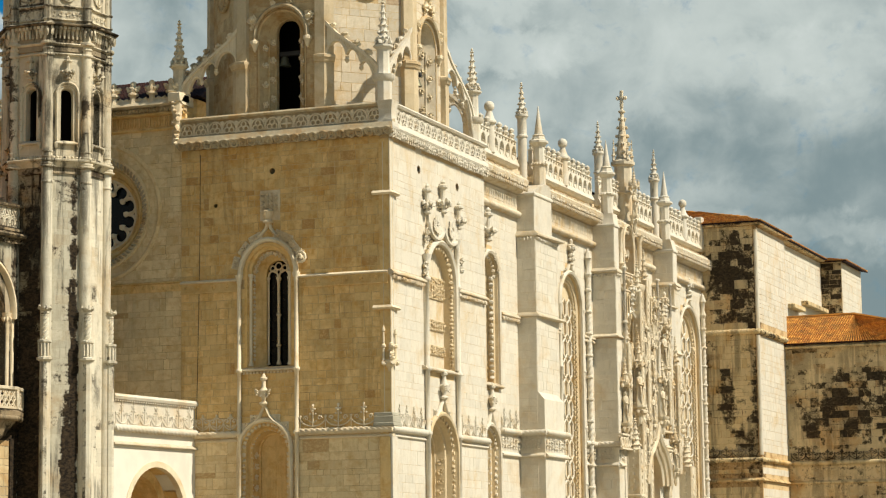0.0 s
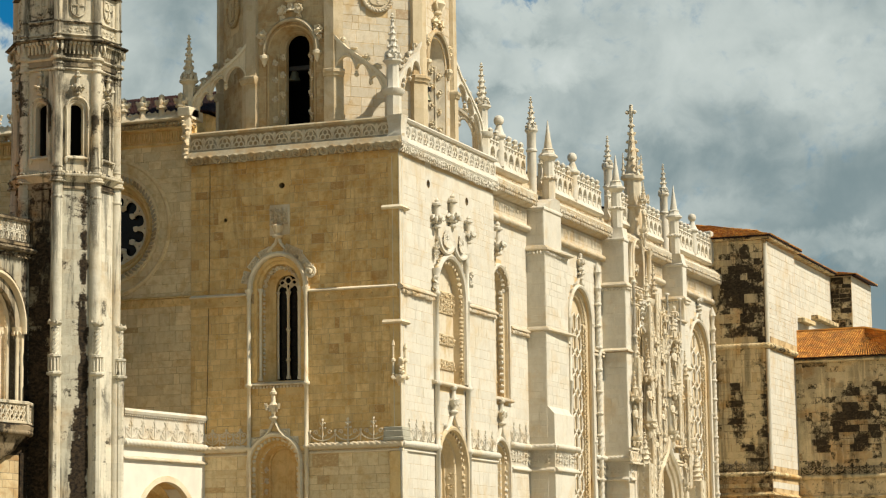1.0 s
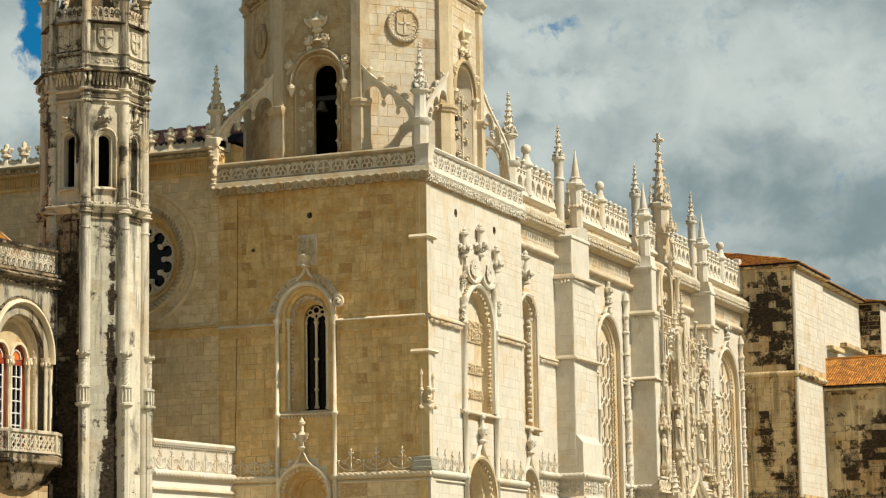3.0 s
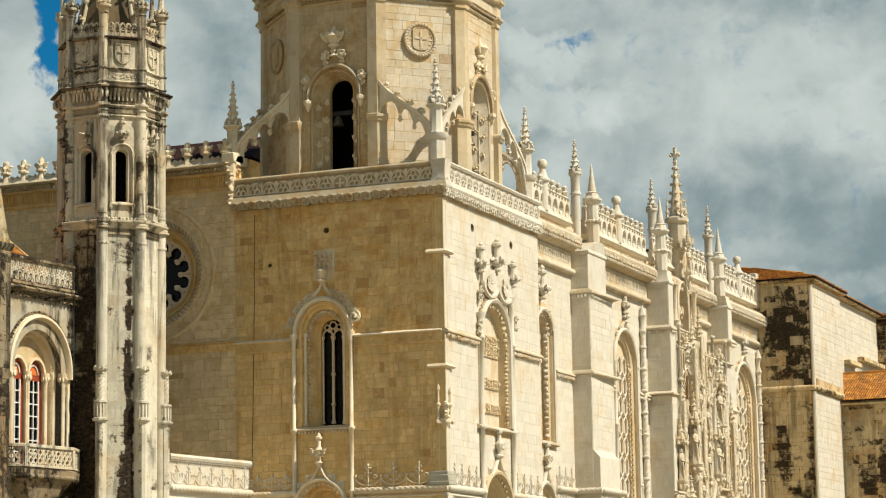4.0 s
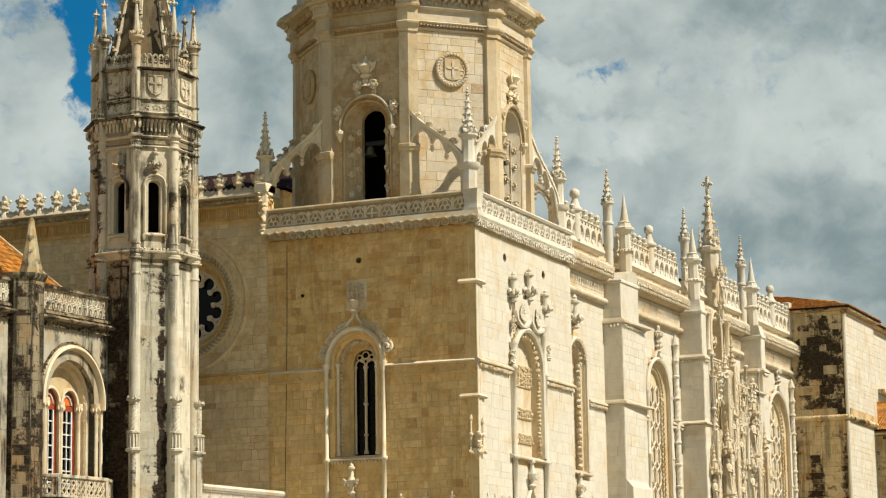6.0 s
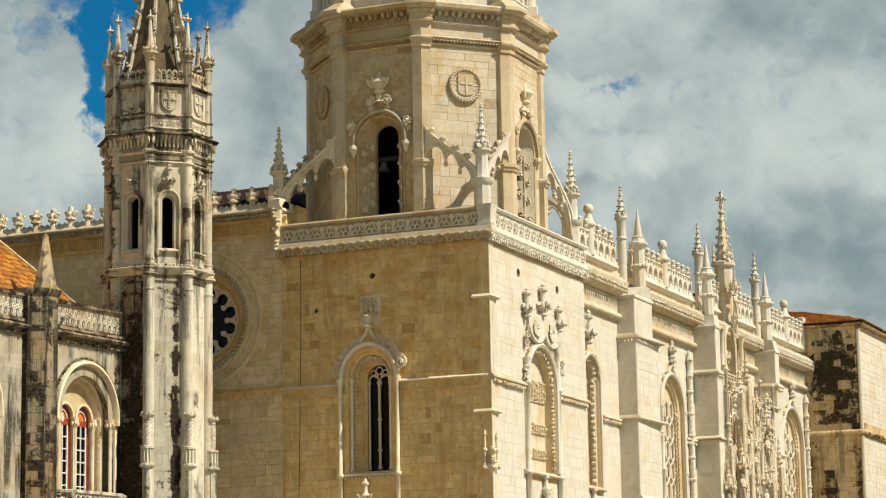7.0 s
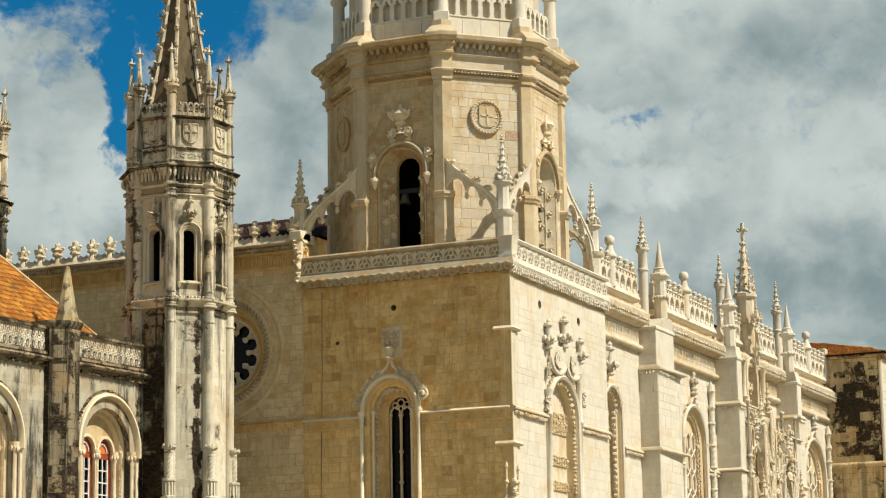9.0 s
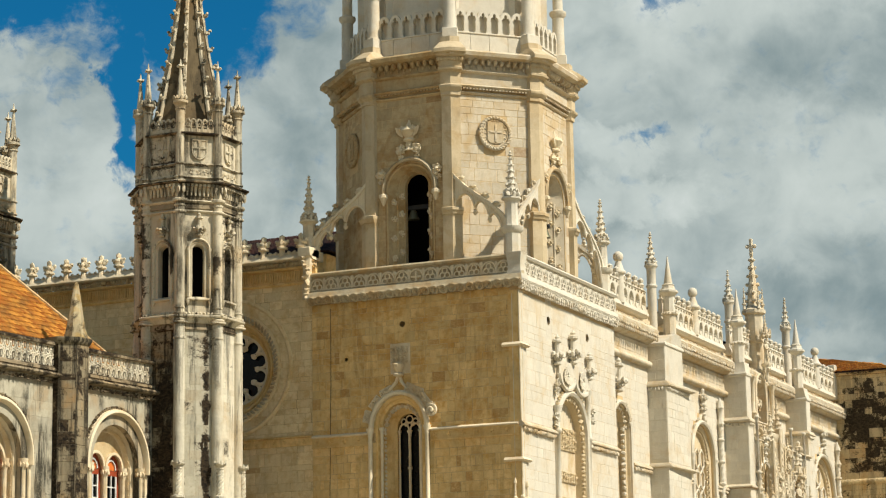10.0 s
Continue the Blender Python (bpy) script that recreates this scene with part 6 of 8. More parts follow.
def pierced(s, u0, u1, v0, v1, d, hole):
    """A slab with an oval hole (centre u, v and half axes)."""
    edge = [(u0 + (u1 - u0) * i / 6, v0) for i in range(6)] + [(u1, v0 + (v1 - v0) * i / 6) for i in range(6)]
    edge += [(u1 - (u1 - u0) * i / 6, v1) for i in range(6)] + [(u0, v1 - (v1 - v0) * i / 6) for i in range(6)]
    cu, cv, ru, rv = hole
    rim = []
    for u, v in edge:
        a = math.atan2((v - cv) / rv, (u - cu) / ru)
        k = 1.0 - 0.13 * math.cos(4 * a) ** 8
        rim.append((cu + ru * k * math.cos(a), cv + rv * k * math.sin(a)))
    s.loft([[(u, v, w) for u, v in line] for line, w in ((rim, -d), (edge, -d), (edge, d), (rim, d), (rim, -d))], True)


def baluster_panel():
    """One slab pierced by a tall oval and two small eyes, with a lily on top."""
    s = Shape()
    pierced(s, -0.526, 0.526, 0.0, 1.22, 0.13, (0, 0.61, 0.38, 0.52))
    pierced(s, -0.526, 0.0, 1.22, 1.5, 0.12, (-0.25, 1.35, 0.14, 0.1))
    pierced(s, 0.0, 0.526, 1.22, 1.5, 0.12, (0.25, 1.35, 0.14, 0.1))
    s.tube([(0.41 * math.cos(q * 0.3927), 0.61 + 0.55 * math.sin(q * 0.3927), 0.13) for q in range(16)], 0.05, 5, closed=True)
    s.box(-0.526, 0.526, 1.48, 1.58, -0.18, 0.18, 0.03)
    for q in (-0.34, 0.34):
        s.knob((q, 0.61, 0.0), 0.09, 0.12, 0.12, 0.1)
    s.lathe([(0.22, 1.56), (0.12, 1.7), (0.2, 1.84), (0.24, 1.94), (0.12, 2.06), (0.2, 2.2), (0.2, 2.3), (0.03, 2.46)], (0, 0, 0), 7, "y")
    for q in (-0.22, 0.22):
        s.knob((q * 1.15, 1.86, 0), 0.17, 0.15, 0.14, 0.2)
        s.knob((q * 1.6, 1.63, 0), 0.12, 0.11, 0.12, 0.2)
    return s


proto = part("baluster_panel", baluster_panel(), CREAM, nave, "pierced stone balustrade panel")
proto.matrix_world = FV @ Matrix.Translation((15.456, 27.75, 0.0)) @ Matrix.Diagonal((1.06, 0.9, 1, 1))
for a, b in BAYS:
    n = round((b - a) / 1.08)
    for i in range(n):
        u = a + (i + 0.5) * (b - a) / n
        if abs(u - 15.456) < 0.3:
            continue
        o = new("baluster_panel", proto.data)
        o.parent = nave
        o.matrix_world = FV @ Matrix.Translation((u, 27.75, 0.0)) @ Matrix.Diagonal(((b - a) / n / 1.05, 0.9, 1, 1))
        o["label"] = "pierced stone balustrade panel"
for u in (19.1, 33.4, 63.0):
    s = Shape(FV).lathe([(0.33, 27.7), (0.3, 29.45), (0.46, 29.55), (0.46, 29.65), (0.33, 29.8), (0.2, 30.2), (0.17, 30.32), (0.24, 30.38), (0.31, 30.5), (0.32, 30.66), (0.28, 30.8), (0.18, 30.9), (0.04, 30.95)], (u, 0, 0.05), 10, "y")
    part("ball_finial", s, CREAM, nave, "stone post with a ball finial")
part("end_post", Shape(FV).box(67.7, 68.4, 27.6, 30.2, -0.3, 0.3, 0.05), CREAM, nave)


def back_pinnacle(x, y, z0, z1):
    p = thing("roof_pinnacle", "round stone pinnacle with a crocketed top behind the balustrade", "pinnacle", group="roof pinnacles")
    h = z1 - z0
    part("shaft", Shape().lathe([(0.3, 0), (0.3, h * 0.42), (0.37, h * 0.43), (0.37, h * 0.445), (0.3, h * 0.455), (0.3, h * 0.61), (0.4, h * 0.635), (0.43, h * 0.64), (0.43, h * 0.66), (0.3, h * 0.67)], (x, y, z0), 10), CREAM, p)
    s = Shape()
    for k in range(8):
        a = k * math.pi / 4
        s.knob((x + 0.34 * math.cos(a), y + 0.34 * math.sin(a), z0 + h * 0.68), 0.1, 0.1, 0.15, 0.3)
    part("crown", s, CREAM, p)
    part("spirelet", spire(Shape(), x, y, z0 + h * 0.67, z1, 0.32, 8, 5, 0.16), CREAM, p)


back_pinnacle(25.6, 1.3, 27.0, 33.4)
back_pinnacle(41.8, 1.3, 27.0, 33.6)
back_pinnacle(55.7, 1.3, 27.0, 33.8)


def twisted_shaft(u):
    s = Shape(FV)
    s.rope((u, 5.0, 0.2), (u, 22.0, 0.2), 0.18, (0, 0, 1), 1.6, 4)
    for k in range(11):
        s.lathe([(0.18, 0), (0.27, 0.06), (0.27, 0.16), (0.18, 0.22)], (u, 6.0 + k * 1.5, 0.2), 8, "y")
    s.lathe([(0.2, 22.0), (0.3, 22.2), (0.14, 22.6), (0.2, 23.2), (0.3, 23.3), (0.05, 24.0)], (u, 0, 0.2), 8, "y")
    return part("twisted_shaft", s, CREAM, nave, "twisted stone shaft with rings", smooth=False)


twisted_shaft(37.9)
twisted_shaft(67.7)
for a, b in ((20.4, 23.9), (28.3, 31.8), (36.9, 39.4), (55.6, 60.8)):
    s = course(Shape(FV), a, b, 17.9, 0.34, 0.26)
    k = a + 0.2
    while k < b:
        s.knob((k, 17.62, 0.12), 0.16, 0.14, 0.15, 0.35)
        k += 0.28
    part("string_course", s, GOLDEN, nave)
    part("rope_moulding", Shape(FV).rope((a, 10.6, 0.1), (b, 10.6, 0.1), 0.19, (0, 0, 1)), CREAM, nave, smooth=True)
    s = course(Shape(FV), a, b, 9.2, 0.3, 0.2)
    for i in range(int((b - a) / 0.5)):
        s.leaves((a + 0.25 + i * 0.5, 9.9, 0.04), 0.4, 0.8, 0.12, 4)
    part("carved_band", s, CREAM, nave)
    cresting(FV, a + 0.1, b - 0.1, 10.8, CREAM, nave, 1.0, 0.04)

# ---- south portal ----
portal = thing("south_portal", "richly carved limestone portal with canopies and niches", "portal")
PY = -0.55  # its main front
FP = face(0, PY, 0)
P_DOOR = (47.0, 2.0, 0.0, 8.0, 1.05)
part("portal_wall", wall_shape(FP, 40.6, 54.2, 0, 21.5, 1.7, ((42.4, 1.35, 11.5, 18.4, 1.1), (50.6, 1.35, 11.5, 18.4, 1.1), P_DOOR)), CREAM, portal)
for u in (42.4, 50.6):
    grille_window(portal, FP, u, 1.35, 11.5, 18.4, 0.4)
part("niche_panel", Shape(FP).box(44.9, 50.3, 0, 11.2, -1.6, -1.45), WEATHERED, portal)


def canopy(host, x, y, z, r, h, mat=LACE):
    """A vaulted canopy: a crown of small gables under a crocketed spire."""
    s = Shape().lathe([(r * 0.75, 0), (r * 1.05, r * 0.25), (r * 1.05, r * 0.7), (r * 0.8, r * 0.8), (r * 0.55, r * 1.0), (r * 0.5, r * 1.5)], (x, y, z), 8)
    for k in range(8):
        a = k * math.pi / 4
        s.knob((x + r * math.cos(a), y + r * math.sin(a), z + r * 0.15), r * 0.25, r * 0.25, r * 0.4, 0.3)
        s.lathe([(r * 0.14, 0), (r * 0.16, r * 0.5), (0.01, r * 1.1)], (x + r * math.cos(a + 0.39), y + r * math.sin(a + 0.39), z + r * 0.6), 5)
    spire(s, x, y, z + r * 1.3, z + h, r * 0.5, 8, 4, r * 0.26)
    return part("canopy", s, mat, host, "carved canopy with a spirelet")


def pedestal(host, x, y, z, r, mat=LACE):
    s = Shape().lathe([(r * 0.2, -1.3), (r * 0.45, -1.0), (r * 0.35, -0.8), (r * 0.8, -0.4), (r * 0.7, -0.3), (r, -0.12), (r, 0)], (x, y, z), 8)
    for k in range(8):
        a = k * math.pi / 4
        s.knob((x + r * 0.7 * math.cos(a), y + r * 0.7 * math.sin(a), z - 0.45), r * 0.28, r * 0.28, 0.2, 0.35)
    return part("pedestal", s, mat, host)


def statue(x, y, z, h):
    """A plain draped standing figure."""
    s, n = Shape(), 16
    prof = [(0.135, 0.0), (0.14, 0.04), (0.12, 0.2), (0.105, 0.38), (0.10, 0.5), (0.115, 0.62), (0.13, 0.72), (0.125, 0.78), (0.075, 0.825), (0.042, 0.84), (0.042, 0.855), (0.066, 0.885), (0.07, 0.925), (0.058, 0.97), (0.02, 1.0)]
    rings = []
    for k, v in prof:
        fold = 0.16 * max(0.0, 1 - v / 0.7)
        deep = 0.75 if v < 0.82 else 1.0
        rings.append([(x + h * k * (1 + fold * math.sin(5 * q * 6.2832 / n)) * math.cos(q * 6.2832 / n), y + h * k * deep * (1 + fold * math.cos(4 * q * 6.2832 / n)) * math.sin(q * 6.2832 / n), z + h * v) for q in range(n)])
    s.loft(rings, True)
    for q in (-1, 1):
        s.tube([(x + q * h * 0.12, y, z + h * 0.76), (x + q * h * 0.15, y - h * 0.03, z + h * 0.62), (x + q * h * 0.05, y - h * 0.12, z + h * 0.58)], h * 0.035, 6)
        s.tube([(x + q * h * 0.09, y - h * 0.08, z + h * 0.55), (x + q * h * 0.1, y - h * 0.09, z + h * 0.3), (x + q * h * 0.07, y - h * 0.1, z + h * 0.04)], h * 0.025, 5)
    s.box(x - h * 0.05, x + h * 0.05, y - h * 0.16, y - h * 0.11, z + h * 0.54, z + h * 0.66, 0.01)
    return tagged(part("statue", s, LACE), "weathered pale stone figure standing in a niche", "statue", "portal statues")


def portal_pier(x, y, z0, z1, r, host=None):
    """A slim square pier with sunk panels, crockets and a spirelet."""
    s = Shape().box(x - r, x + r, y - r, y + r, z0, z1, 0.03)
    s.box(x - r * 1.25, x + r * 1.25, y - r * 1.25, y + r * 1.25, z0 + (z1 - z0) * 0.3, z0 + (z1 - z0) * 0.3 + 0.2, 0.04)
    s.box(x - r * 1.25, x + r * 1.25, y - r * 1.25, y + r * 1.25, z0 + (z1 - z0) * 0.68, z0 + (z1 - z0) * 0.68 + 0.2, 0.04)
    for q in (-1, 1):
        s.lathe([(0.07, z0), (0.07, z1)], (x + q * r * 0.9, y - r, 0), 6)
        s.lathe([(0.07, z0), (0.07, z1)], (x - r, y + q * r * 0.9, 0), 6)
    v = z0 + 0.4
    while v < z1 - 0.3:
        s.knob((x, y - r, v), 0.13, 0.09, 0.2, 0.45)
        s.knob((x - r, y, v + 0.2), 0.09, 0.13, 0.2, 0.45)
        v += 0.5
    p = part("pier", s, LACE, portal, "slim pier with sunk carved panels")
    part("spirelet", spire(Shape(), x, y, z1, z1 + 2.2, r * 1.1, 8, 5, 0.16), LACE, p)
    return p


def niche_group(x, y, z, h):
    """A figure on its pedestal below a canopy."""
    pedestal(portal, x, y, z, h * 0.22)
    statue(x, y, z, h)
    canopy(portal, x, y, z + h * 1.12, h * 0.22, h * 0.95)


for x, y, z0, z1, r in ((40.9, -0.95, 11.0, 17.6, 0.22), (43.6, -1.0, 0, 21.5, 0.30), (45.3, -1.0, 0, 22.5, 0.26), (47.2, -0.9, 12.5, 19.5, 0.2), (51.2, -0.9, 12.5, 18.5, 0.2),
                        (53.0, -1.0, 9.0, 17.0, 0.24), (41.6, -1.2, 0, 10.3, 0.45), (54.6, -1.2, 0, 9.6, 0.5), (50.3, -0.9, 0, 8.0, 0.25)):
    portal_pier(x, y + 0.2, z0, z1, r)
for x, y, z, h in ((40.4, -0.95, 12.1, 2.2), (42.6, -1.3, 13.4, 2.4), (44.4, -1.25, 17.0, 1.6), (44.4, -1.25, 10.6, 1.6), (46.2, -1.2, 15.8, 1.7), (46.2, -1.2, 12.6, 1.7),
                   (49.9, -1.05, 16.6, 2.5), (49.2, -1.05, 13.0, 2.2), (53.4, -1.15, 12.6, 2.1), (52.2, -1.05, 9.4, 1.7), (47.8, -1.0, 19.0, 1.5)):
    niche_group(x, y + 0.22, z, h)
# sunk dark recess behind the middle figure and pierced parapets beside the door
for x0, x1, z0 in ((38.9, 41.2, 10.2), (49.2, 51.4, 9.6)):
    s = Shape(FP).box(x0, x1, z0, z0 + 0.14, 0.1, 0.4, 0.02).box(x0, x1, z0 + 0.95, z0 + 1.1, 0.1, 0.4, 0.02)
    n = max(2, int((x1 - x0) / 0.55))
    for i in range(n):
        c = x0 + (i + 0.5) * (x1 - x0) / n
        s.tube(ring((c, z0 + 0.54, 0.25), 0.3, 10), 0.08, 6, closed=True)
        s.tube([(c - 0.28, z0 + 0.14, 0.25), (c + 0.28, z0 + 0.95, 0.25)], 0.06, 5)
    part("pierced_parapet", s, LACE, portal, "pierced stone parapet")
# the sweeping ogee over the doorway
for k, (r0, w) in enumerate(((2.9, 0.55), (2.45, 0.35), (2.05, 0.15))):
    pts = []
    for i in range(25):
        a = math.pi * i / 24
        x, z = 47.0 - r0 * math.cos(a), 8.0 + r0 * 1.05 * math.sin(a)
        z += 1.1 * max(0.0, 1 - abs(x - 47.0) / 0.9) ** 2
        pts.append((x, z, w))
    s = Shape(FP).sweep(pts, [(-0.16, -0.3), (-0.16, 0.1), (0.0, 0.22), (0.16, 0.1), (0.16, -0.3)])
    for i in range(26):
        a = math.pi * (i + 0.5) / 26
        s.leaves((47.0 - (r0 + 0.24) * math.cos(a), 8.0 + (r0 + 0.24) * 1.05 * math.sin(a), w), 0.34, 0.34, 0.2, 3)
    part("archivolt", s, LACE, portal, "carved archivolt of the doorway")
# oriel, its shafts and the lantern over the parapet
s = Shape().lathe([(0.15, 19.9), (0.4, 20.5), (0.6, 21.0), (1.05, 21.6), (1.15, 21.9), (1.15, 22.1), (0.9, 22.2)], (45.0, 0.15, 0), 8)
for k in range(14):
    s.knob((45.0 + 0.8 * math.cos(k * 0.449), 0.15 + 0.8 * math.sin(k * 0.449), 21.3), 0.2, 0.2, 0.24, 0.4)
part("bracket", s, LACE, portal, "carved bracket below the upper niche")
FQ = face(0, 0.3, 0)
part("upper_niche", wall_shape(FQ, 42.7, 47.3, 21.5, 26.0, 0.85, ((45.0, 1.2, 22.2, 24.9, 1.25),)), LACE, portal, "tall niche between slim shafts")
part("niche_panel", Shape().box(43.5, 46.5, 1.0, 1.18, 21.6, 26.0), CARVED, portal)
part("hood_mould", Shape(FQ).sweep(arch_path(45.0, 1.25, 22.3, 24.9, 14, 1.25), [(-0.1, -0.03), (-0.1, 0.14), (0.0, 0.22), (0.1, 0.14), (0.1, -0.03)]), LACE, portal)
s = Shape(FQ)
for i in range(8):
    s.leaves((44.1 + i * 0.26, 24.3 + 0.5 * math.sin(i * 0.449), -0.4), 0.36, 0.6, 0.2, 4)
part("tracery", s, CARVED, portal)
niche_group(45.0, 0.55, 22.5, 1.5)
s = Shape(FQ)
s.box(43.9, 46.1, 22.2, 22.32, -0.05, 0.12, 0.02).box(43.9, 46.1, 22.95, 23.07, -0.05, 0.12, 0.02)
for i in range(5):
    s.tube(ring((44.16 + i * 0.42, 22.64, 0.03), 0.23, 10), 0.06, 6, closed=True)
part("pierced_parapet", s, LACE, portal, "pierced stone parapet")
for x, y in ((42.7, 0.1), (47.2, 0.05), (47.9, 0.25)):
    s = Shape().lathe([(0.22, 18.8), (0.17, 19.2), (0.17, 21.4), (0.28, 21.55), (0.17, 21.7), (0.17, 23.3), (0.28, 23.45), (0.17, 23.6), (0.17, 25.6), (0.3, 25.9)], (x, y, 0), 8)
    part("shaft", s, LACE, portal)
s = Shape().lathe([(0.78, 26.0), (0.78, 26.9), (0.66, 27.0), (0.66, 28.9), (0.74, 28.96), (0.74, 29.06), (0.66, 29.14), (0.64, 30.95), (0.76, 31.05), (0.86, 31.1), (0.86, 31.34), (0.66, 31.44), (0.4, 31.7)], (46.4, 0.9, 0), 8, turn=0.5)
lantern = part("lantern", s, LACE, portal, "octagonal lantern with a crocketed spire and cross")
s = Shape().lathe([(0.52, 31.55), (0.46, 31.75), (0.12, 34.9), (0.26, 35.0), (0.26, 35.1), (0.1, 35.2), (0.1, 35.6)], (46.4, 0.9, 0), 8, turn=0.5)
for i in range(5):
    for k in range(4):
        a, r = math.pi / 4 + k * math.pi / 2 - 0.4, 0.52 - 0.075 * i
        s.knob((46.4 + r * math.cos(a), 0.9 + r * math.sin(a), 32.0 + i * 0.62), 0.17 - 0.012 * i, None, 0.15, 0.3)
for k in range(4):
    a = math.pi / 4 + k * math.pi / 2
    spire(s, 46.4 + 0.74 * math.cos(a), 0.9 + 0.74 * math.sin(a), 31.4, 33.0, 0.16, 6, 3, 0.12)
part("spirelet", s, LACE, lantern)
s = Shape().box(46.3, 46.5, 0.62, 1.18, 35.95, 36.18, 0.03).box(46.27, 46.53, 0.79, 1.01, 35.3, 36.5, 0.03)
for y, z in ((0.62, 36.06), (1.18, 36.06), (0.9, 36.5), (0.9, 35.55)):
    s.knob((46.4, y, z), 0.16, 0.17, 0.17, 0.15)
part("cross", s, LACE, lantern)
niche_group(45.7, -0.1, 27.3, 1.7)
# small carvings in the fields between the piers
for n, (x0, x1, z0, z1) in enumerate(((41.0, 42.4, 19.0, 22.0), (45.6, 49.0, 19.6, 22.0), (44.0, 46.8, 8.5, 20.5), (52.0, 53.8, 13.0, 17.0), (40.7, 43.2, 16.0, 17.8))):
    s = Shape(FP)
    for i in range(int((x1 - x0) * (z1 - z0) * 4)):
        s.knob((rng.uniform(x0, x1), rng.uniform(z0, z1), 0.05), rng.uniform(0.10, 0.2), rng.uniform(0.12, 0.3), rng.uniform(0.12, 0.3), 0.45)
    for i in range(int((x1 - x0) / 0.7)):
        x = x0 + 0.35 + i * 0.7
        s.sweep(arch_path(x, 0.28, z0, z0 + (z1 - z0) * 0.6, 8, 1.4, 0.02), [(-0.06, -0.05), (-0.06, 0.25), (0.06, 0.25), (0.06, -0.05)])
    part("relief", s, CARVED, portal, "field of small relief carving")

for z, x0, x1 in ((10.9, 40.6, 54.2), (16.2, 40.6, 43.4), (18.9, 43.8, 49.6), (21.4, 40.6, 54.2), (12.0, 48.4, 54.2)):
    part("string_course", course(Shape(FP), x0, x1, z, 0.24, 0.22), LACE, portal)
s = Shape(FP)
for i in range(34):
    x = 44.1 + (i % 4) * 1.15
    z = 10.9 + (i // 4) * 1.15
    s.leaves((x, z, 0.03), 0.7, 0.7, 0.14, 6)
for i in range(16):
    s.leaves((51.9 + (i % 2) * 0.9, 10.4 + (i // 2) * 0.9, 0.03), 0.6, 0.6, 0.14, 6)
part("leaf_carving", s, LACE, portal)

# ---- transept and the buildings east of it ----
trans = thing("transept", "plain limestone transept with black crust and orange roof", "church wing")
TX, TY = 68.3, -3.35
FT = face(TX, 0, -90)
part("wall", wall_shape(FT, -1.25, -TY, 0, 29.4, 1.2), CRUSTED, trans, "black-crusted west wall")
ashlar("facing", trans, STAINED, FT, -1.2, -TY - 0.25, 5.0, 20.6, course=0.52, length=0.95, seed=31, bands=((10.3, 10.9), (8.8, 9.2)))
ashlar("facing", trans, CRUSTED, FT, -1.2, -TY - 0.25, 20.95, 29.3, course=0.52, length=0.95, loose=(-1.2, 3.4, 20.9, 29.3), seed=33)
FTS = face(0, TY, 0)
part("wall", wall_shape(FTS, TX + 1.2, 78.2, 0, 29.4, 1.2), MORTAR, trans, "sunlit south wall")
ashlar("facing", trans, CREAM, FTS, TX + 0.25, 78.1, 5.0, 29.2, course=0.52, length=1.3, loose=(TX, 79.5, 21, 29.3), seed=32, bands=((10.3, 10.9), (8.8, 9.2), (20.6, 20.95)))
part("wall", Shape().box(TX + 1.2, 97, 14, 15.2, 0, 29.4), CREAM, trans)
part("wall", Shape().box(TX + 0.02, TX + 1.2, 1.25, 14, 26, 29.4), STAINED, trans)
part("wall", Shape().box(TX + 0.004, TX + 1.2, TY + 0.004, TY + 0.3, 0, 29.39), CREAM, trans)
s = Shape()
s.lathe([(0.16, 11), (0.16, 20.5)], (TX + 0.02, TY + 0.02, 0), 8).lathe([(0.16, 21), (0.16, 29)], (TX + 0.02, TY + 0.02, 0), 8)
part("corner_shaft", s, CREAM, trans)
for v, r in ((20.8, 0.22), (10.62, 0.18)):
    s = Shape(FT).rope((-1.2, v, 0.12), (-TY + 0.15, v, 0.12), r, (0, 0, 1))
    s.m = FTS
    s.rope((TX - 0.1, v, 0.12), (77.4, v, 0.12), r, (0, 0, 1))
    part("rope_moulding", s, STAINED, trans, smooth=True)
s = course(Shape(FT), -1.2, -TY + 0.15, 9.05, 0.3, 0.22)
s.m = FTS
course(s, TX - 0.15, 77.4, 9.05, 0.3, 0.22)
part("string_course", s, STAINED, trans)
cresting(FT, -1.1, 3.1, 10.8, LEDGE, trans, 1.0, 0.08, 0.9)
s = Shape(FT)
s.sweep([(-1.3, 29.45, 0), (-TY + 0.3, 29.45, 0)], [(0.1, -0.2), (0.1, 0.45), (-0.02, 0.5), (-0.25, 0.1), (-0.25, -0.2)])
s.m = FTS
s.sweep([(TX - 0.3, 29.45, 0), (78.5, 29.45, 0)], [(0.1, -0.2), (0.1, 0.45), (-0.02, 0.5), (-0.25, 0.1), (-0.25, -0.2)])
part("eave", s, STAINED, trans)
roof_plane(trans, "roof_slope", TILE, ((TX - 0.6, 9.5, 29.6), (TX - 0.6, TY - 0.6, 29.6), (TX + 6, 3.0, 31.6), (TX + 6, 9.5, 31.6)), 18, 55)
roof_plane(trans, "roof_slope", TILE, ((TX - 0.6, TY - 0.6, 29.6), (78.7, TY - 0.6, 29.6), (78.7, 3.0, 31.6), (TX + 6, 3.0, 31.6)), 18, 45)
part("wall", Shape().box(77.2, 78.2, TY + 1.2, 14, 0, 29.4), CREAM, trans)

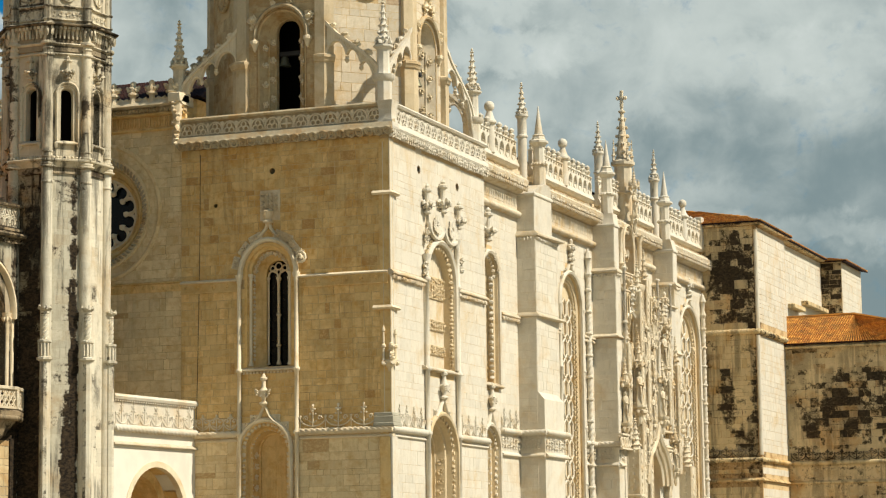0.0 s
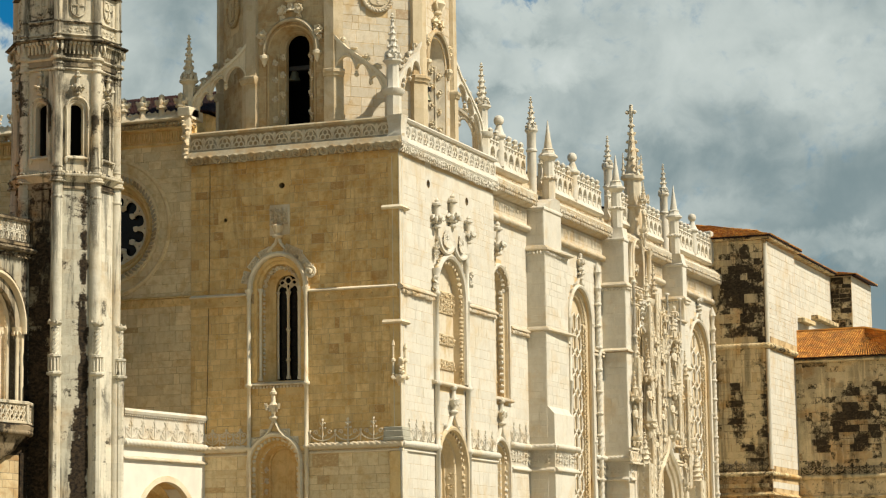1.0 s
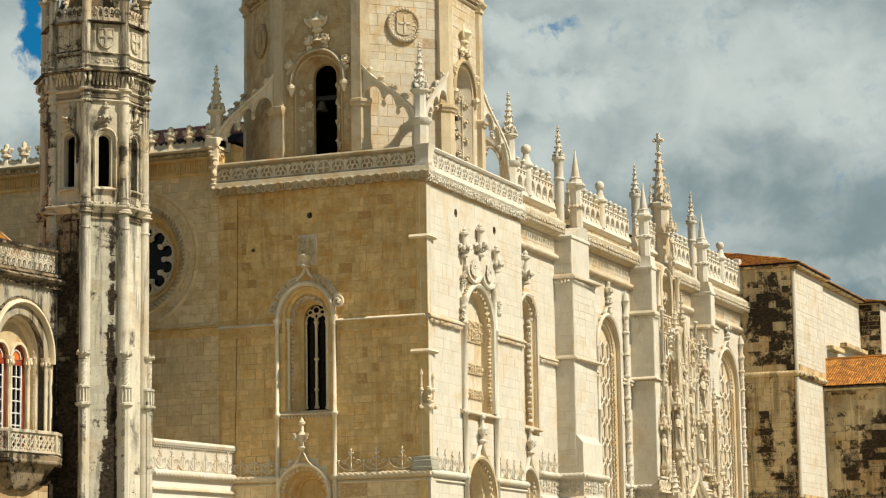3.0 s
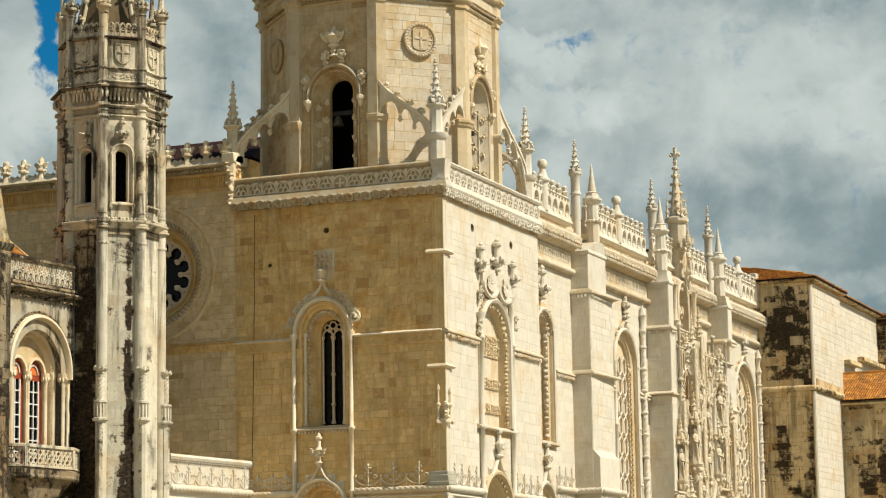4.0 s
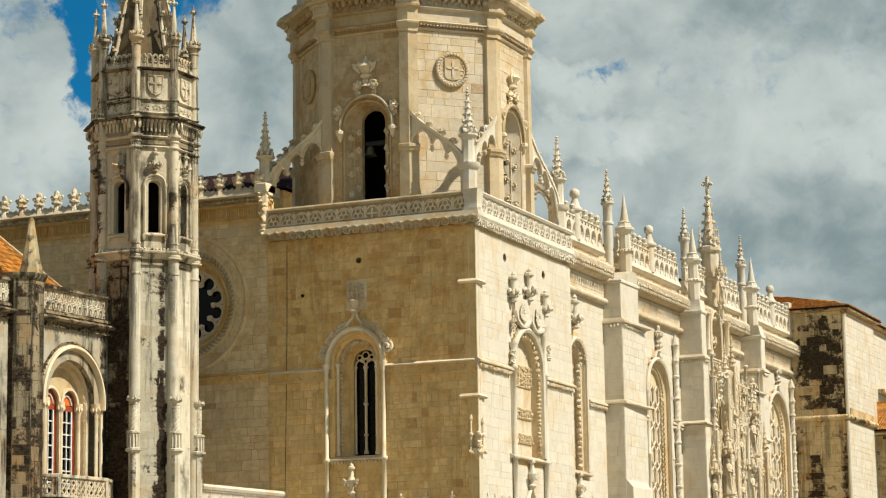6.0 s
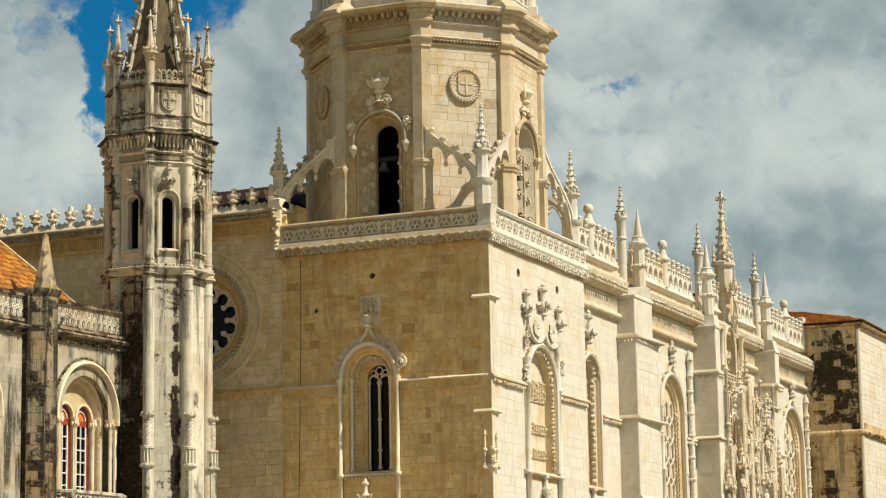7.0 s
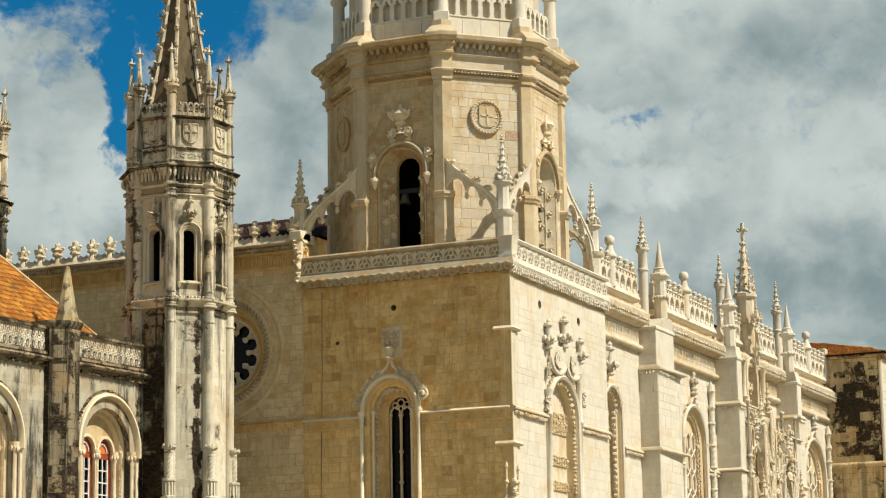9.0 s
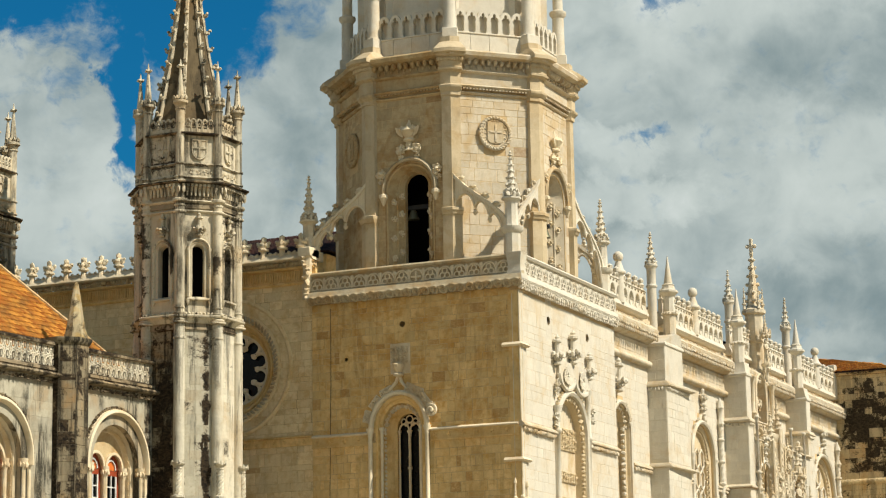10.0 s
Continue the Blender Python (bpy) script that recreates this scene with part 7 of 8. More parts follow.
chancel = thing("chancel", "plain sunlit limestone chancel with tiled eaves", "church wing")
UY, UX1 = 0.5, 109.5
CX, CX1, CY, CZ = 109.55, 118.7, -1.5, 31.3
LEDGES = ((95.2, 99.5, 25.9), (100.7, 109.3, 26.7))
FU = face(0, UY, 0)
part("wall", wall_shape(FU, 78.2, UX1, 0, 31.4, 1.0), MORTAR, chancel)
ashlar("facing", chancel, CREAM, FU, 78.3, UX1 - 0.1, 21.0, 31.2, course=0.55, length=1.3, loose=(94, 110, 21, 32), seed=45)
part("eave", Shape(FU).sweep([(78.2, 31.4, 0), (UX1, 31.4, 0)], [(0.1, -0.2), (0.1, 0.5), (-0.02, 0.55), (-0.25, 0.1), (-0.25, -0.2)]), STAINED, chancel)
roof_plane(chancel, "roof_slope", TILE, ((78.4, UY - 0.7, 31.55), (UX1 + 1, UY - 0.7, 31.55), (UX1 + 1, 8.0, 32.8), (78.4, 8.0, 32.8)), 12, 70)
for a, b, v in LEDGES:
    part("ledge", Shape(FU).box(a, b, v - 0.4, v, 0, 0.7, 0.04), STAINED, chancel, "stone ledge")

block = thing("choir_block", "square limestone block with a tiled roof behind the transept", "church wing")
part("wall", Shape().box(CX, CX1, CY, 6, 0, CZ), MORTAR, block)
ashlar("facing", block, CRUSTED, face(CX, 0, -90), -UY, -CY - 0.02, 21.0, CZ - 0.1, course=0.55, length=1.0, loose=(-3, 10, 21, 40), seed=41)
ashlar("facing", block, CREAM, face(0, CY, 0), CX + 0.02, CX1 - 0.1, 21.0, CZ - 0.1, course=0.55, length=1.3, seed=42)
roof_plane(block, "roof_slope", TILE, ((CX - 0.5, CY - 0.6, CZ + 0.05), (CX1 + 0.6, CY - 0.6, CZ + 0.05), (CX1 - 2, CY + 4, CZ + 1.0), (CX + 3, CY + 4, CZ + 1.0)), 10, 40)
roof_plane(block, "roof_slope", TILE, ((CX - 0.5, 6, CZ + 0.05), (CX - 0.5, CY - 0.6, CZ + 0.05), (CX + 3, CY + 4, CZ + 1.0), (CX + 3, 5, CZ + 1.0)), 10, 40)

annex = thing("sacristy", "low limestone annex with black crust and an orange hipped roof", "annex")
AX = 77.4
FA = face(AX, 0, -90)
part("wall", wall_shape(FA, 3.35, 18.8, 0, 20.2, 1.0), CRUSTED, annex, "black-crusted west wall")
ashlar("facing", annex, CRUSTED, FA, 3.4, 16, 5.0, 20.0, course=0.52, length=0.95, loose=(3.4, 12.5, 15.5, 20.0), seed=51, bands=((10.3, 10.9), (8.8, 9.2)))
part("wall", Shape().box(AX + 1, 95, -18.8, -17.8, 0, 20.2), CREAM, annex)
part("rope_moulding", Shape(FA).rope((3.4, 10.62, 0.12), (16, 10.62, 0.12), 0.18, (0, 0, 1)), STAINED, annex, smooth=True)
part("string_course", course(Shape(FA), 3.4, 16, 9.05, 0.3, 0.22), STAINED, annex)
cresting(FA, 3.6, 15.6, 10.8, LEDGE, annex, 1.2, 0.08, 0.9)
part("eave", Shape(FA).sweep([(3.35, 20.2, 0), (18.8, 20.2, 0)], [(0.12, -0.2), (0.12, 0.45), (0.0, 0.5), (-0.3, 0.12), (-0.3, -0.2)]), STAINED, annex)
roof_plane(annex, "roof_slope", TILE, ((AX + 0.85, 0.4, 20.45 + 0.63), (AX + 0.85, -3.34, 20.45 + 0.63), (AX + 6, -3.34, 23.3), (AX + 6, 0.4, 23.3)), 14, 22)
roof_plane(annex, "roof_slope", TILE, ((AX - 0.6, -3.36, 20.45), (AX - 0.6, -8.0, 20.45), (AX + 6, -8.0, 23.3), (AX + 6, -3.36, 23.3)), 18, 22)
roof_plane(annex, "roof_slope", TILE, ((AX - 0.6, -8.0, 20.45), (AX - 0.6, -19, 20.45), (AX + 6, -8.1, 23.3), (AX + 6, -8.0, 23.3)), 18, 50)
roof_plane(annex, "roof_slope", TILE, ((AX - 0.6, -19, 20.45), (95, -19, 20.45), (95, -8.1, 23.3), (AX + 6, -8.1, 23.3)), 12, 40)
s = Shape().tube([(AX + 6, 0.4, 23.35), (AX + 6, -8.0, 23.4), (AX - 0.6, -19, 20.55)], 0.14, 6)
part("ridge", s, TILE, annex, "ridge tiles")

# ---- monastery wing: turrets, gate wall and gallery, turned a little from the church ----


def turret():
    t = thing("octagonal_turret", "octagonal stone turret with black rain streaks and a crocketed spire", "turret", group="monastery turrets", m=WING @ Matrix.Rotation(radians(5), 4, "Z"))
    R, ap, sd = 2.66, 2.66 * math.cos(math.pi / 8), 2 * 2.66 * math.sin(math.pi / 8)
    h = sd / 2
    for k in range(8):
        a = 180 + 45 * k
        fx, fy = ap * math.cos(radians(a)), ap * math.sin(radians(a))
        m = face(fx, fy, a + 90)
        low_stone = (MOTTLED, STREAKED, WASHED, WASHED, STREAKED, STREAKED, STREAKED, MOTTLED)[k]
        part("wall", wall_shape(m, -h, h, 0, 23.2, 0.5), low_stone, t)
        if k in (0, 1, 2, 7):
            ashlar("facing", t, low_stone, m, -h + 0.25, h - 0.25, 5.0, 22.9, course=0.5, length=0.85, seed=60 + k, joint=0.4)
        win = (0, 0.33, 24.6, 27.25, 1.1)
        part("wall", wall_shape(m, -h, h, 23.2, 29.6, 0.45, (win,)), TURRET, t)
        w = part("window", splay(Shape(m), 0, 24.6, 27.2, ((0.56, 0.04), (0.5, 0.07), (0.46, -0.05), (0.36, -0.1), (0.33, -0.45)), 10), TURRET, t, "narrow arched opening")
        part("hood_mould", Shape(m).sweep(arch_path(0, 0.56, 24.6, 27.25, 12, 1.1), [(-0.07, -0.02), (-0.07, 0.1), (0.0, 0.17), (0.07, 0.1), (0.07, -0.02)]), TURRET, w)
        s = Shape(m)
        course(s, -0.62, 0.62, 24.48, 0.22, 0.2)
        for q in (-0.58, 0.58):
            s.lathe([(0.02, -0.36), (0.1, -0.2), (0.13, -0.05), (0.13, 0)], (q, 24.48, 0.08), 6, "y")
            s.lathe([(0.06, 0), (0.06, 2.6), (0.1, 2.7), (0.1, 2.8)], (q, 24.55, 0.08), 6, "y")
        part("sill", s, TURRET, w)
        s = crowned_finial(m @ Matrix.Translation((0, 0, -0.12)), 0, 28.0, 0.86)
        for q in (-0.5, 0.5):
            s.leaves((q, 28.1, 0.04), 0.5, 0.45, 0.12, 6)
        part("finial", s, TURRET, w)
        s = Shape(m)
        for q in range(10):
            s.knob((-h + (q + 0.5) * sd / 10, 23.64, 0.1), 0.1, 0.11, 0.11, 0.25)
        part("beading", s, TURRET, t)
        part("moulded_band", Shape(m).sweep([(-h - 0.12, 23.3, 0), (h + 0.12, 23.3, 0)], [(0.22, -0.05), (0.2, 0.1), (0.0, 0.2), (-0.12, 0.4), (-0.2, 0.42), (-0.24, 0.36), (-0.24, -0.05)]), TURRET, t, "flared ledge")
        # soot and the overhang's shade are both painted into this hollow
        part("hollow", Shape(m).sweep([(-h - 0.06, 22.92, 0), (h + 0.06, 22.92, 0)], [(0.16, -0.05), (0.16, 0.1), (0.0, 0.05), (-0.25, 0.03), (-0.25, -0.05)]), LEDGE, t, "hollow under the ledge, darkened for soot and shade")
        s = Shape(m)
        for v, hh, d in ((29.45, 0.16, 0.15), (29.72, 0.12, 0.09), (30.0, 0.2, 0.24)):
            s.sweep([(-h - 0.1, v, 0), (h + 0.1, v, 0)], moulding(hh, d))
        part("roll_moulding", s, TURRET, t)
        # the dark between the corbels is soot with shade put into the colour
        part("corbel_back", Shape(m).box(-h - 0.05, h + 0.05, 29.6, 31.0, -0.45, 0.12), LEDGE, t, "band behind the corbels, darkened for soot and shade")
        s = Shape(m)
        for q in range(9):
            u = -h + (q + 0.5) * sd / 9
            s.knob((u, 30.42, 0.16), 0.07, 0.12, 0.08, 0.3)
            s.lathe([(0.05, 30.3), (0.07, 30.5), (0.1, 30.75), (0.11, 30.8)], (u, 0, 0.2), 6, "y")
            s.box(u - 0.085, u + 0.085, 30.78, 30.95, 0.1, 0.46, 0.015)
        part("corbel_table", s, TURRET, t, "table of small leaf corbels", kind="stuff")
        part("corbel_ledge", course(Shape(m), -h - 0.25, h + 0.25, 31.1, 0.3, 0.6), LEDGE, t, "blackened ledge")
        s = Shape(m).box(-h, h, 30.9, 33.9, -0.45, 0.02)
        part("upper_wall", s, TURRET, t)
        s = Shape(m)
        for v, hh, d in ((31.4, 0.14, 0.14), (32.15, 0.16, 0.16)):
            s.sweep([(-h, v, 0), (h, v, 0)], moulding(hh, d))
        for q in range(5):
            s.leaves((-h + (q + 0.5) * sd / 5, 31.75, 0.02), 0.36, 0.44, 0.08, 5)
        part("frieze", s, TURRET, t)
        pts = [(-0.40, 33.55)] + [(-0.40 * math.cos(math.pi * q / 10), 32.95 - 0.5 * math.sin(math.pi * q / 10)) for q in range(11)] + [(0.40, 33.55)]
        s = Shape(m).prism(pts[::-1], 0.0, 0.08)
        s.tube([(x, y, 0.09) for x, y in pts], 0.045, 5, closed=True)
        s.box(-0.05, 0.05, 32.6, 33.45, 0.08, 0.15).box(-0.26, 0.26, 33.05, 33.15, 0.08, 0.15)
        for x, y in ((0, 33.45), (-0.27, 33.1), (0.27, 33.1), (0, 32.6)):
            s.box(x - 0.09, x + 0.09, y - 0.05, y + 0.05, 0.08, 0.14)
        part("shield", s, TURRET, t, "carved shield with a cross")
        part("battlement_ledge", course(Shape(m), -h, h, 33.95, 0.24, 0.3), LEDGE, t)
        s = Shape(m)
        for q in range(5):
            u = -h + 0.24 + (q + 0.5) * (sd - 0.48) / 5
            arc = [(u - 0.14, 34.02)] + [(u - 0.14 * math.cos(math.pi * x / 8), 34.42 + 0.34 * math.sin(math.pi * x / 8)) for x in range(9)] + [(u + 0.14, 34.02)]
            s.tube([(x, y, 0.06) for x, y in arc], 0.06, 6)
            s.tube(ring((u, 34.42, 0.06), 0.09, 8), 0.04, 5, closed=True)
            s.box(u - 0.15, u + 0.15, 34.02, 34.22, -0.06, 0.1)
        part("battlement", s, TURRET, t, "scalloped battlement")
        # corner shafts and their pinnacles
        an = radians(a + 22.5)
        vx, vy = R * math.cos(an), R * math.sin(an)
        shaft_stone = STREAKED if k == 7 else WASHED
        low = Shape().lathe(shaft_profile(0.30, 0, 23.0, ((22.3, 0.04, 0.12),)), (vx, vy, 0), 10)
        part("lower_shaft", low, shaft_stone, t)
        s = Shape().lathe(shaft_profile(0.27, 23.0, 31.0, ((23.12, 0.2, 0.12), (23.26, 0.12, 0.16), (23.62, 0.08, 0.14), (23.95, 0.04, 0.08), (29.4, 0.09, 0.15), (29.75, 0.05, 0.1), (30.05, 0.15, 0.2))), (vx, vy, 0), 10)
        for q in range(9):
            x = q * 0.698
            s.knob((vx + 0.42 * math.cos(x), vy + 0.42 * math.sin(x), 30.65), 0.11, 0.11, 0.26, 0.3)
        s.lathe(shaft_profile(0.25, 30.9, 35.4, ((31.08, 0.3, 0.16), (31.4, 0.07, 0.1), (32.15, 0.07, 0.1), (35.3, 0.05, 0.08))), (vx, vy, 0), 10)
        s.lathe([(0.24, 35.35), (0.34, 35.6), (0.42, 35.65), (0.42, 35.78), (0.26, 35.85)], (vx, vy, 0), 10)
        sh = part("corner_shaft", s, TURRET, t)
        ox, oy = vx * 1.095, vy * 1.095
        s = Shape().lathe([(0.25, 0), (0.25, 12.9), (0.42, 13.02), (0.42, 13.12), (0.31, 13.16), (0.30, 13.2), (0.30, 13.86), (0.37, 13.92), (0.37, 14.02), (0.2, 14.06), (0.17, 14.1), (0.17, 15.35), (0.22, 15.42), (0.2, 15.5), (0.3, 15.62), (0.36, 15.66), (0.36, 15.74), (0.1, 15.76)], (ox, oy, 0), 8, turn=0.5)
        for q in range(4):
            x = math.pi / 4 + q * math.pi / 2
            s.lathe([(0.08, 15.6), (0.09, 15.7), (0.03, 15.86)], (ox + 0.27 * math.cos(x), oy + 0.3 * math.sin(x), 0), 6)
        low = part("lantern", s, shaft_stone, sh, "slim lantern with a twisted shaft")
        s = Shape()
        for q in range(12):
            x = q * math.pi / 6
            s.lathe([(0.035, 13.2), (0.035, 13.86)], (ox + 0.31 * math.cos(x), oy + 0.31 * math.sin(x), 0), 5)
        part("beading", s, shaft_stone, low)
        part("twisted_shaft", Shape().rope((ox, oy, 14.1), (ox, oy, 15.36), 0.2, (1, 0, 0), 2.2, 6), shaft_stone, low)
        s = Shape().lathe([(0.25, 35.9), (0.19, 36.2), (0.06, 37.7), (0.16, 37.8), (0.06, 37.9), (0.02, 38.25)], (vx, vy, 0), 8)
        for q in range(8):
            x = q * math.pi / 4
            s.knob((vx + 0.33 * math.cos(x), vy + 0.33 * math.sin(x), 35.95), 0.09, 0.09, 0.15, 0.3)
        for q in range(4):
            s.knob((vx + 0.16 * math.cos(q * 1.571), vy + 0.16 * math.sin(q * 1.571), 37.82), 0.08)
        part("pinnacle", s, TURRET, sh)
    sp = part("spire", Shape().lathe([(2.15, 33.6), (1.62, 36.2), (1.05, 39.2), (0.62, 42.2), (0.12, 47.0)], (0, 0, 0), 8, turn=0.5), SPIRE, t, "brown ribbed stone spire")
    for k in range(8):
        an = radians(22.5 + 45 * k)
        path = [(r * 1.02 * math.cos(an), r * 1.02 * math.sin(an), z) for r, z in ((2.15, 33.6), (1.62, 36.2), (1.05, 39.2), (0.62, 42.2), (0.12, 47.0))]
        s = Shape().tube(path, 0.11, 6, side=(math.cos(an), math.sin(an), 0))
        for q in range(12):
            z = 34.3 + q * 1.04
            f = np.interp(z, [33.6, 36.2, 39.2, 42.2, 47.0], [2.15, 1.62, 1.05, 0.62, 0.12]) + 0.16
            s.knob((f * math.cos(an), f * math.sin(an), z), 0.15, 0.15, 0.14, 0.3)
            s.knob(((f + 0.12) * math.cos(an), (f + 0.12) * math.sin(an), z + 0.14), 0.10, 0.10, 0.10, 0.3)
        part("rib", s, TURRET, sp, "crocketed rib")
    # added core: the dark of the turret room is put into its colour
    part("core", Shape().lathe([(1.5, 24.2), (1.5, 29.5)], (0, 0, 0), 8, turn=0.5), INSIDE_SHADE, t, "added dark core for the shade inside the turret")
    part("floor", Shape().lathe([(2.3, 24.0), (2.3, 24.2)], (0, 0, 0), 8, turn=0.5), LEDGE, t)
    # the storeys above the flared ledge are a little squat
    for o in t.children_recursive:
        for v in o.data.vertices:
            if v.co.z > 23.0:
                v.co.z = 23.0 + (v.co.z - 23.0) * 0.945
    return t


tur = turret()
copy_thing(tur, WING @ Matrix.Translation((-1.5, 14.6, 0)) @ Matrix.Rotation(radians(5), 4, "Z"))

# gate wall between the turret and the church
gate = thing("gate_wall", "sunlit pale gate wall with an arch and carved parapet", "wall", m=WING)
FG = face(0, -2.6, 0)
G_ARCH = (5.7, 2.75, 0.0, 5.1, 1.0)
part("wall", wall_shape(FG, 1.6, 9.4, 0, 9.55, 1.2, (G_ARCH,)), PLASTER, gate)
part("arch_ring", Shape(FG).sweep(arch_path(5.7, 2.85, 0, 5.1, 20), [(-0.12, -0.3), (-0.12, 0.05), (0.2, 0.05), (0.2, -0.3)]), PALE, gate)
part("passage_vault", splay(Shape(FG), 5.7, 0.0, 5.1, ((2.75, 0.0), (2.75, -1.2), (2.3, -1.3), (2.3, -6.0))), WEATHERED, gate)
part("passage_back", Shape(FG).box(2.0, 9.2, 0, 9.0, -6.3, -6.0), WEATHERED, gate)
part("deck", Shape(FG).box(1.6, 9.3, 9.0, 9.4, -6.3, -1.2), PALE, gate)
part("string_course", course(Shape(FG), 1.6, 9.4, 8.9, 0.22, 0.2), GOLDEN, gate)
part("rope_moulding", Shape(FG).rope((1.6, 9.69, 0.12), (9.4, 9.69, 0.12), 0.2, (0, 0, 1)), CREAM, gate, smooth=True)
par = part("parapet", Shape(FG).box(1.6, 9.4, 9.55, 11.25, -0.4, 0.0), CREAM, gate, "parapet carved with scrolls and lilies")
s = Shape(FG).sweep([(1.6, 11.35, 0), (9.4, 11.35, 0)], [(0.14, -0.42), (0.14, 0.16), (0.0, 0.22), (-0.14, 0.14), (-0.14, -0.42)])
for i in range(36):
    s.box(1.7 + i * 0.214, 1.8 + i * 0.214, 11.1, 11.22, 0, 0.12)
part("rail", s, CREAM, par)
cresting(FG, 1.9, 9.3, 9.88, CREAM, par, 1.05, 0.02, 1.3)

# gallery wing
gal = thing("gallery_wing", "stone gallery wing with arched windows, balcony and tiled roof", "building", m=WING)
FL = face(0, 0.4, 0)
L_WIN = (-5.48, 1.87, 10.6, 15.45, 1.12)
L_WIN2 = (-14.58, 1.87, 10.6, 15.2, 1.12)
part("wall", wall_shape(FL, -40, -2.45, 0, 19.4, 1.0, (L_WIN, L_WIN2)), GALLERY, gal)
ashlar("facing", gal, GALLERY, FL, -20, -2.5, 9.0, 19.3, ((-5.48, 2.45, 10.2, 15.45, 1.12), (-14.58, 2.45, 10.2, 15.2, 1.12)), 0.55, 1.2, (-8.2, -2.4, 10, 19.3), 71, joint=0.5)
# below the balcony a darker stone holds the shade it casts
ashlar("facing", gal, BELFRY, FL, -20, -3.2, 3.0, 8.9, (), 0.55, 1.2, None, 72)
part("corner_strip", Shape(FL).box(-3.2, -2.7, 0, 9.0, -0.02, 0.12, 0.02), STREAKED, gal)
part("wall", Shape().box(-40, -2.6, 11, 12, 0, 19), PALE, gal)
part("floor", Shape().box(-40, -2.6, 1.4, 11, 9.6, 9.9), PALE, gal)
part("ceiling", Shape().box(-40, -2.6, 1.4, 11, 18.9, 19.3), PALE, gal)


def gallery_window(at, spring, v0=10.6):
    FL, u = face(0, 0.4, 0) @ Matrix.Translation((at, 0, 0)) @ Matrix.Diagonal((0.89, 1, 0.85, 1)), 0.0
    s = splay(Shape(FL), u, v0, spring, ((2.85, 0.05), (2.72, 0.09), (2.62, 0.09), (2.58, -0.04), (2.42, -0.06), (2.38, -0.22), (2.2, -0.26), (2.1, -0.42), (1.95, -0.5), (1.85, -0.88), (1.7, -0.92)), 18)
    win = part("window", s, PALE, gal, "deep round-arched window with paired lights")
    part("hood_mould", Shape(FL).sweep(arch_path(u, 2.75, spring - 0.3, spring, 20), [(-0.17, -0.03), (-0.17, 0.10), (-0.10, 0.14), (-0.08, 0.30), (0.06, 0.34), (0.14, 0.22), (0.17, -0.03)]), PALE, win, "weathered hood mould")
    s = Shape(FL)
    for i in range(44):
        a = math.pi * (i + 0.5) / 44
        s.knob((u - 2.95 * math.cos(a), spring + 2.95 * math.sin(a), 0.1), 0.10, 0.10, 0.13, 0.25)
    part("rope_border", s, LEDGE, win)
    s = Shape(FL)
    for i in range(34):
        a = math.pi * (i + 0.5) / 34
        s.knob((u - 2.28 * math.cos(a), spring + 2.28 * math.sin(a), -0.22), 0.11, 0.11, 0.10, 0.4)
        s.leaves((u - 1.92 * math.cos(a), spring + 1.92 * math.sin(a), -0.62), 0.26, 0.26, 0.14, 4)
    for i in range(22):
        for side in (-1, 1):
            s.leaves((u + side * 1.93, v0 + 0.15 + i * 0.2, -0.64), 0.26, 0.24, 0.14, 4)
    part("leaf_carving", s, PALE, win)
    FD = FL @ Matrix.Translation((0, 0, -0.2))
    # head with two lights under the big arch
    lights = ((u - 0.83, 0.68, v0, spring - 0.1, 1.1), (u + 0.83, 0.68, v0, spring - 0.1, 1.1))
    s = wall_shape(FD @ Matrix.Translation((0, 0, -0.7)), u - 2.0, u + 2.0, v0, spring + 1.75, 0.25, lights)
    # the shade of the arch over this recess is put into the stone colour
    part("tympanum", s, BELFRY, win, "plain weathered tympanum, darkened for the shade of its arch")
    for x in (u - 1.62, u, u + 1.62):
        q = Shape(FD).lathe([(0.17, v0), (0.17, v0 + 0.2), (0.12, v0 + 0.35), (0.12, spring - 0.6), (0.16, spring - 0.5), (0.24, spring - 0.15), (0.26, spring)], (x, 0, -0.6), 10, "y")
        for i in range(8):
            q.knob((x + 0.2 * math.cos(i * 0.785), spring - 0.3, -0.6 + 0.2 * math.sin(i * 0.785)), 0.09, 0.15, 0.09, 0.3)
        part("colonnette", q, PALE, win, "colonnette with a leaf capital", smooth=False)
    for x in (u - 2.3, u + 2.3):
        q = Shape(FL).lathe([(0.2, v0), (0.15, v0 + 0.3), (0.15, spring - 0.55), (0.26, spring - 0.2), (0.3, spring)], (x, 0, -0.05), 10, "y")
        for i in range(8):
            q.knob((x + 0.22 * math.cos(i * 0.785), spring - 0.3, -0.05 + 0.22 * math.sin(i * 0.785)), 0.1, 0.17, 0.1, 0.3)
        part("colonnette", q, PALE, win, "colonnette with a leaf capital")
    for x in (u - 0.83, u + 0.83):
        part("hood_mould", Shape(FD).sweep(arch_path(x, 0.74, v0, spring - 0.1, 12, 1.1, -0.68), [(-0.07, -0.02), (-0.07, 0.12), (0.07, 0.12), (0.07, -0.02)]), PALE, win)
        s = Shape(FD).sweep(arch_path(x, 0.60, v0, spring - 0.1, 12, 1.1, -0.9), [(-0.09, -0.05), (-0.09, 0.06), (0.09, 0.06), (0.09, -0.05)])
        s.box(x - 0.62, x + 0.62, spring - 0.42, spring - 0.16, -0.96, -0.84)
        part("casement", s, RED_WOOD, win, "red-brown wooden casement")
        s = Shape(FD)
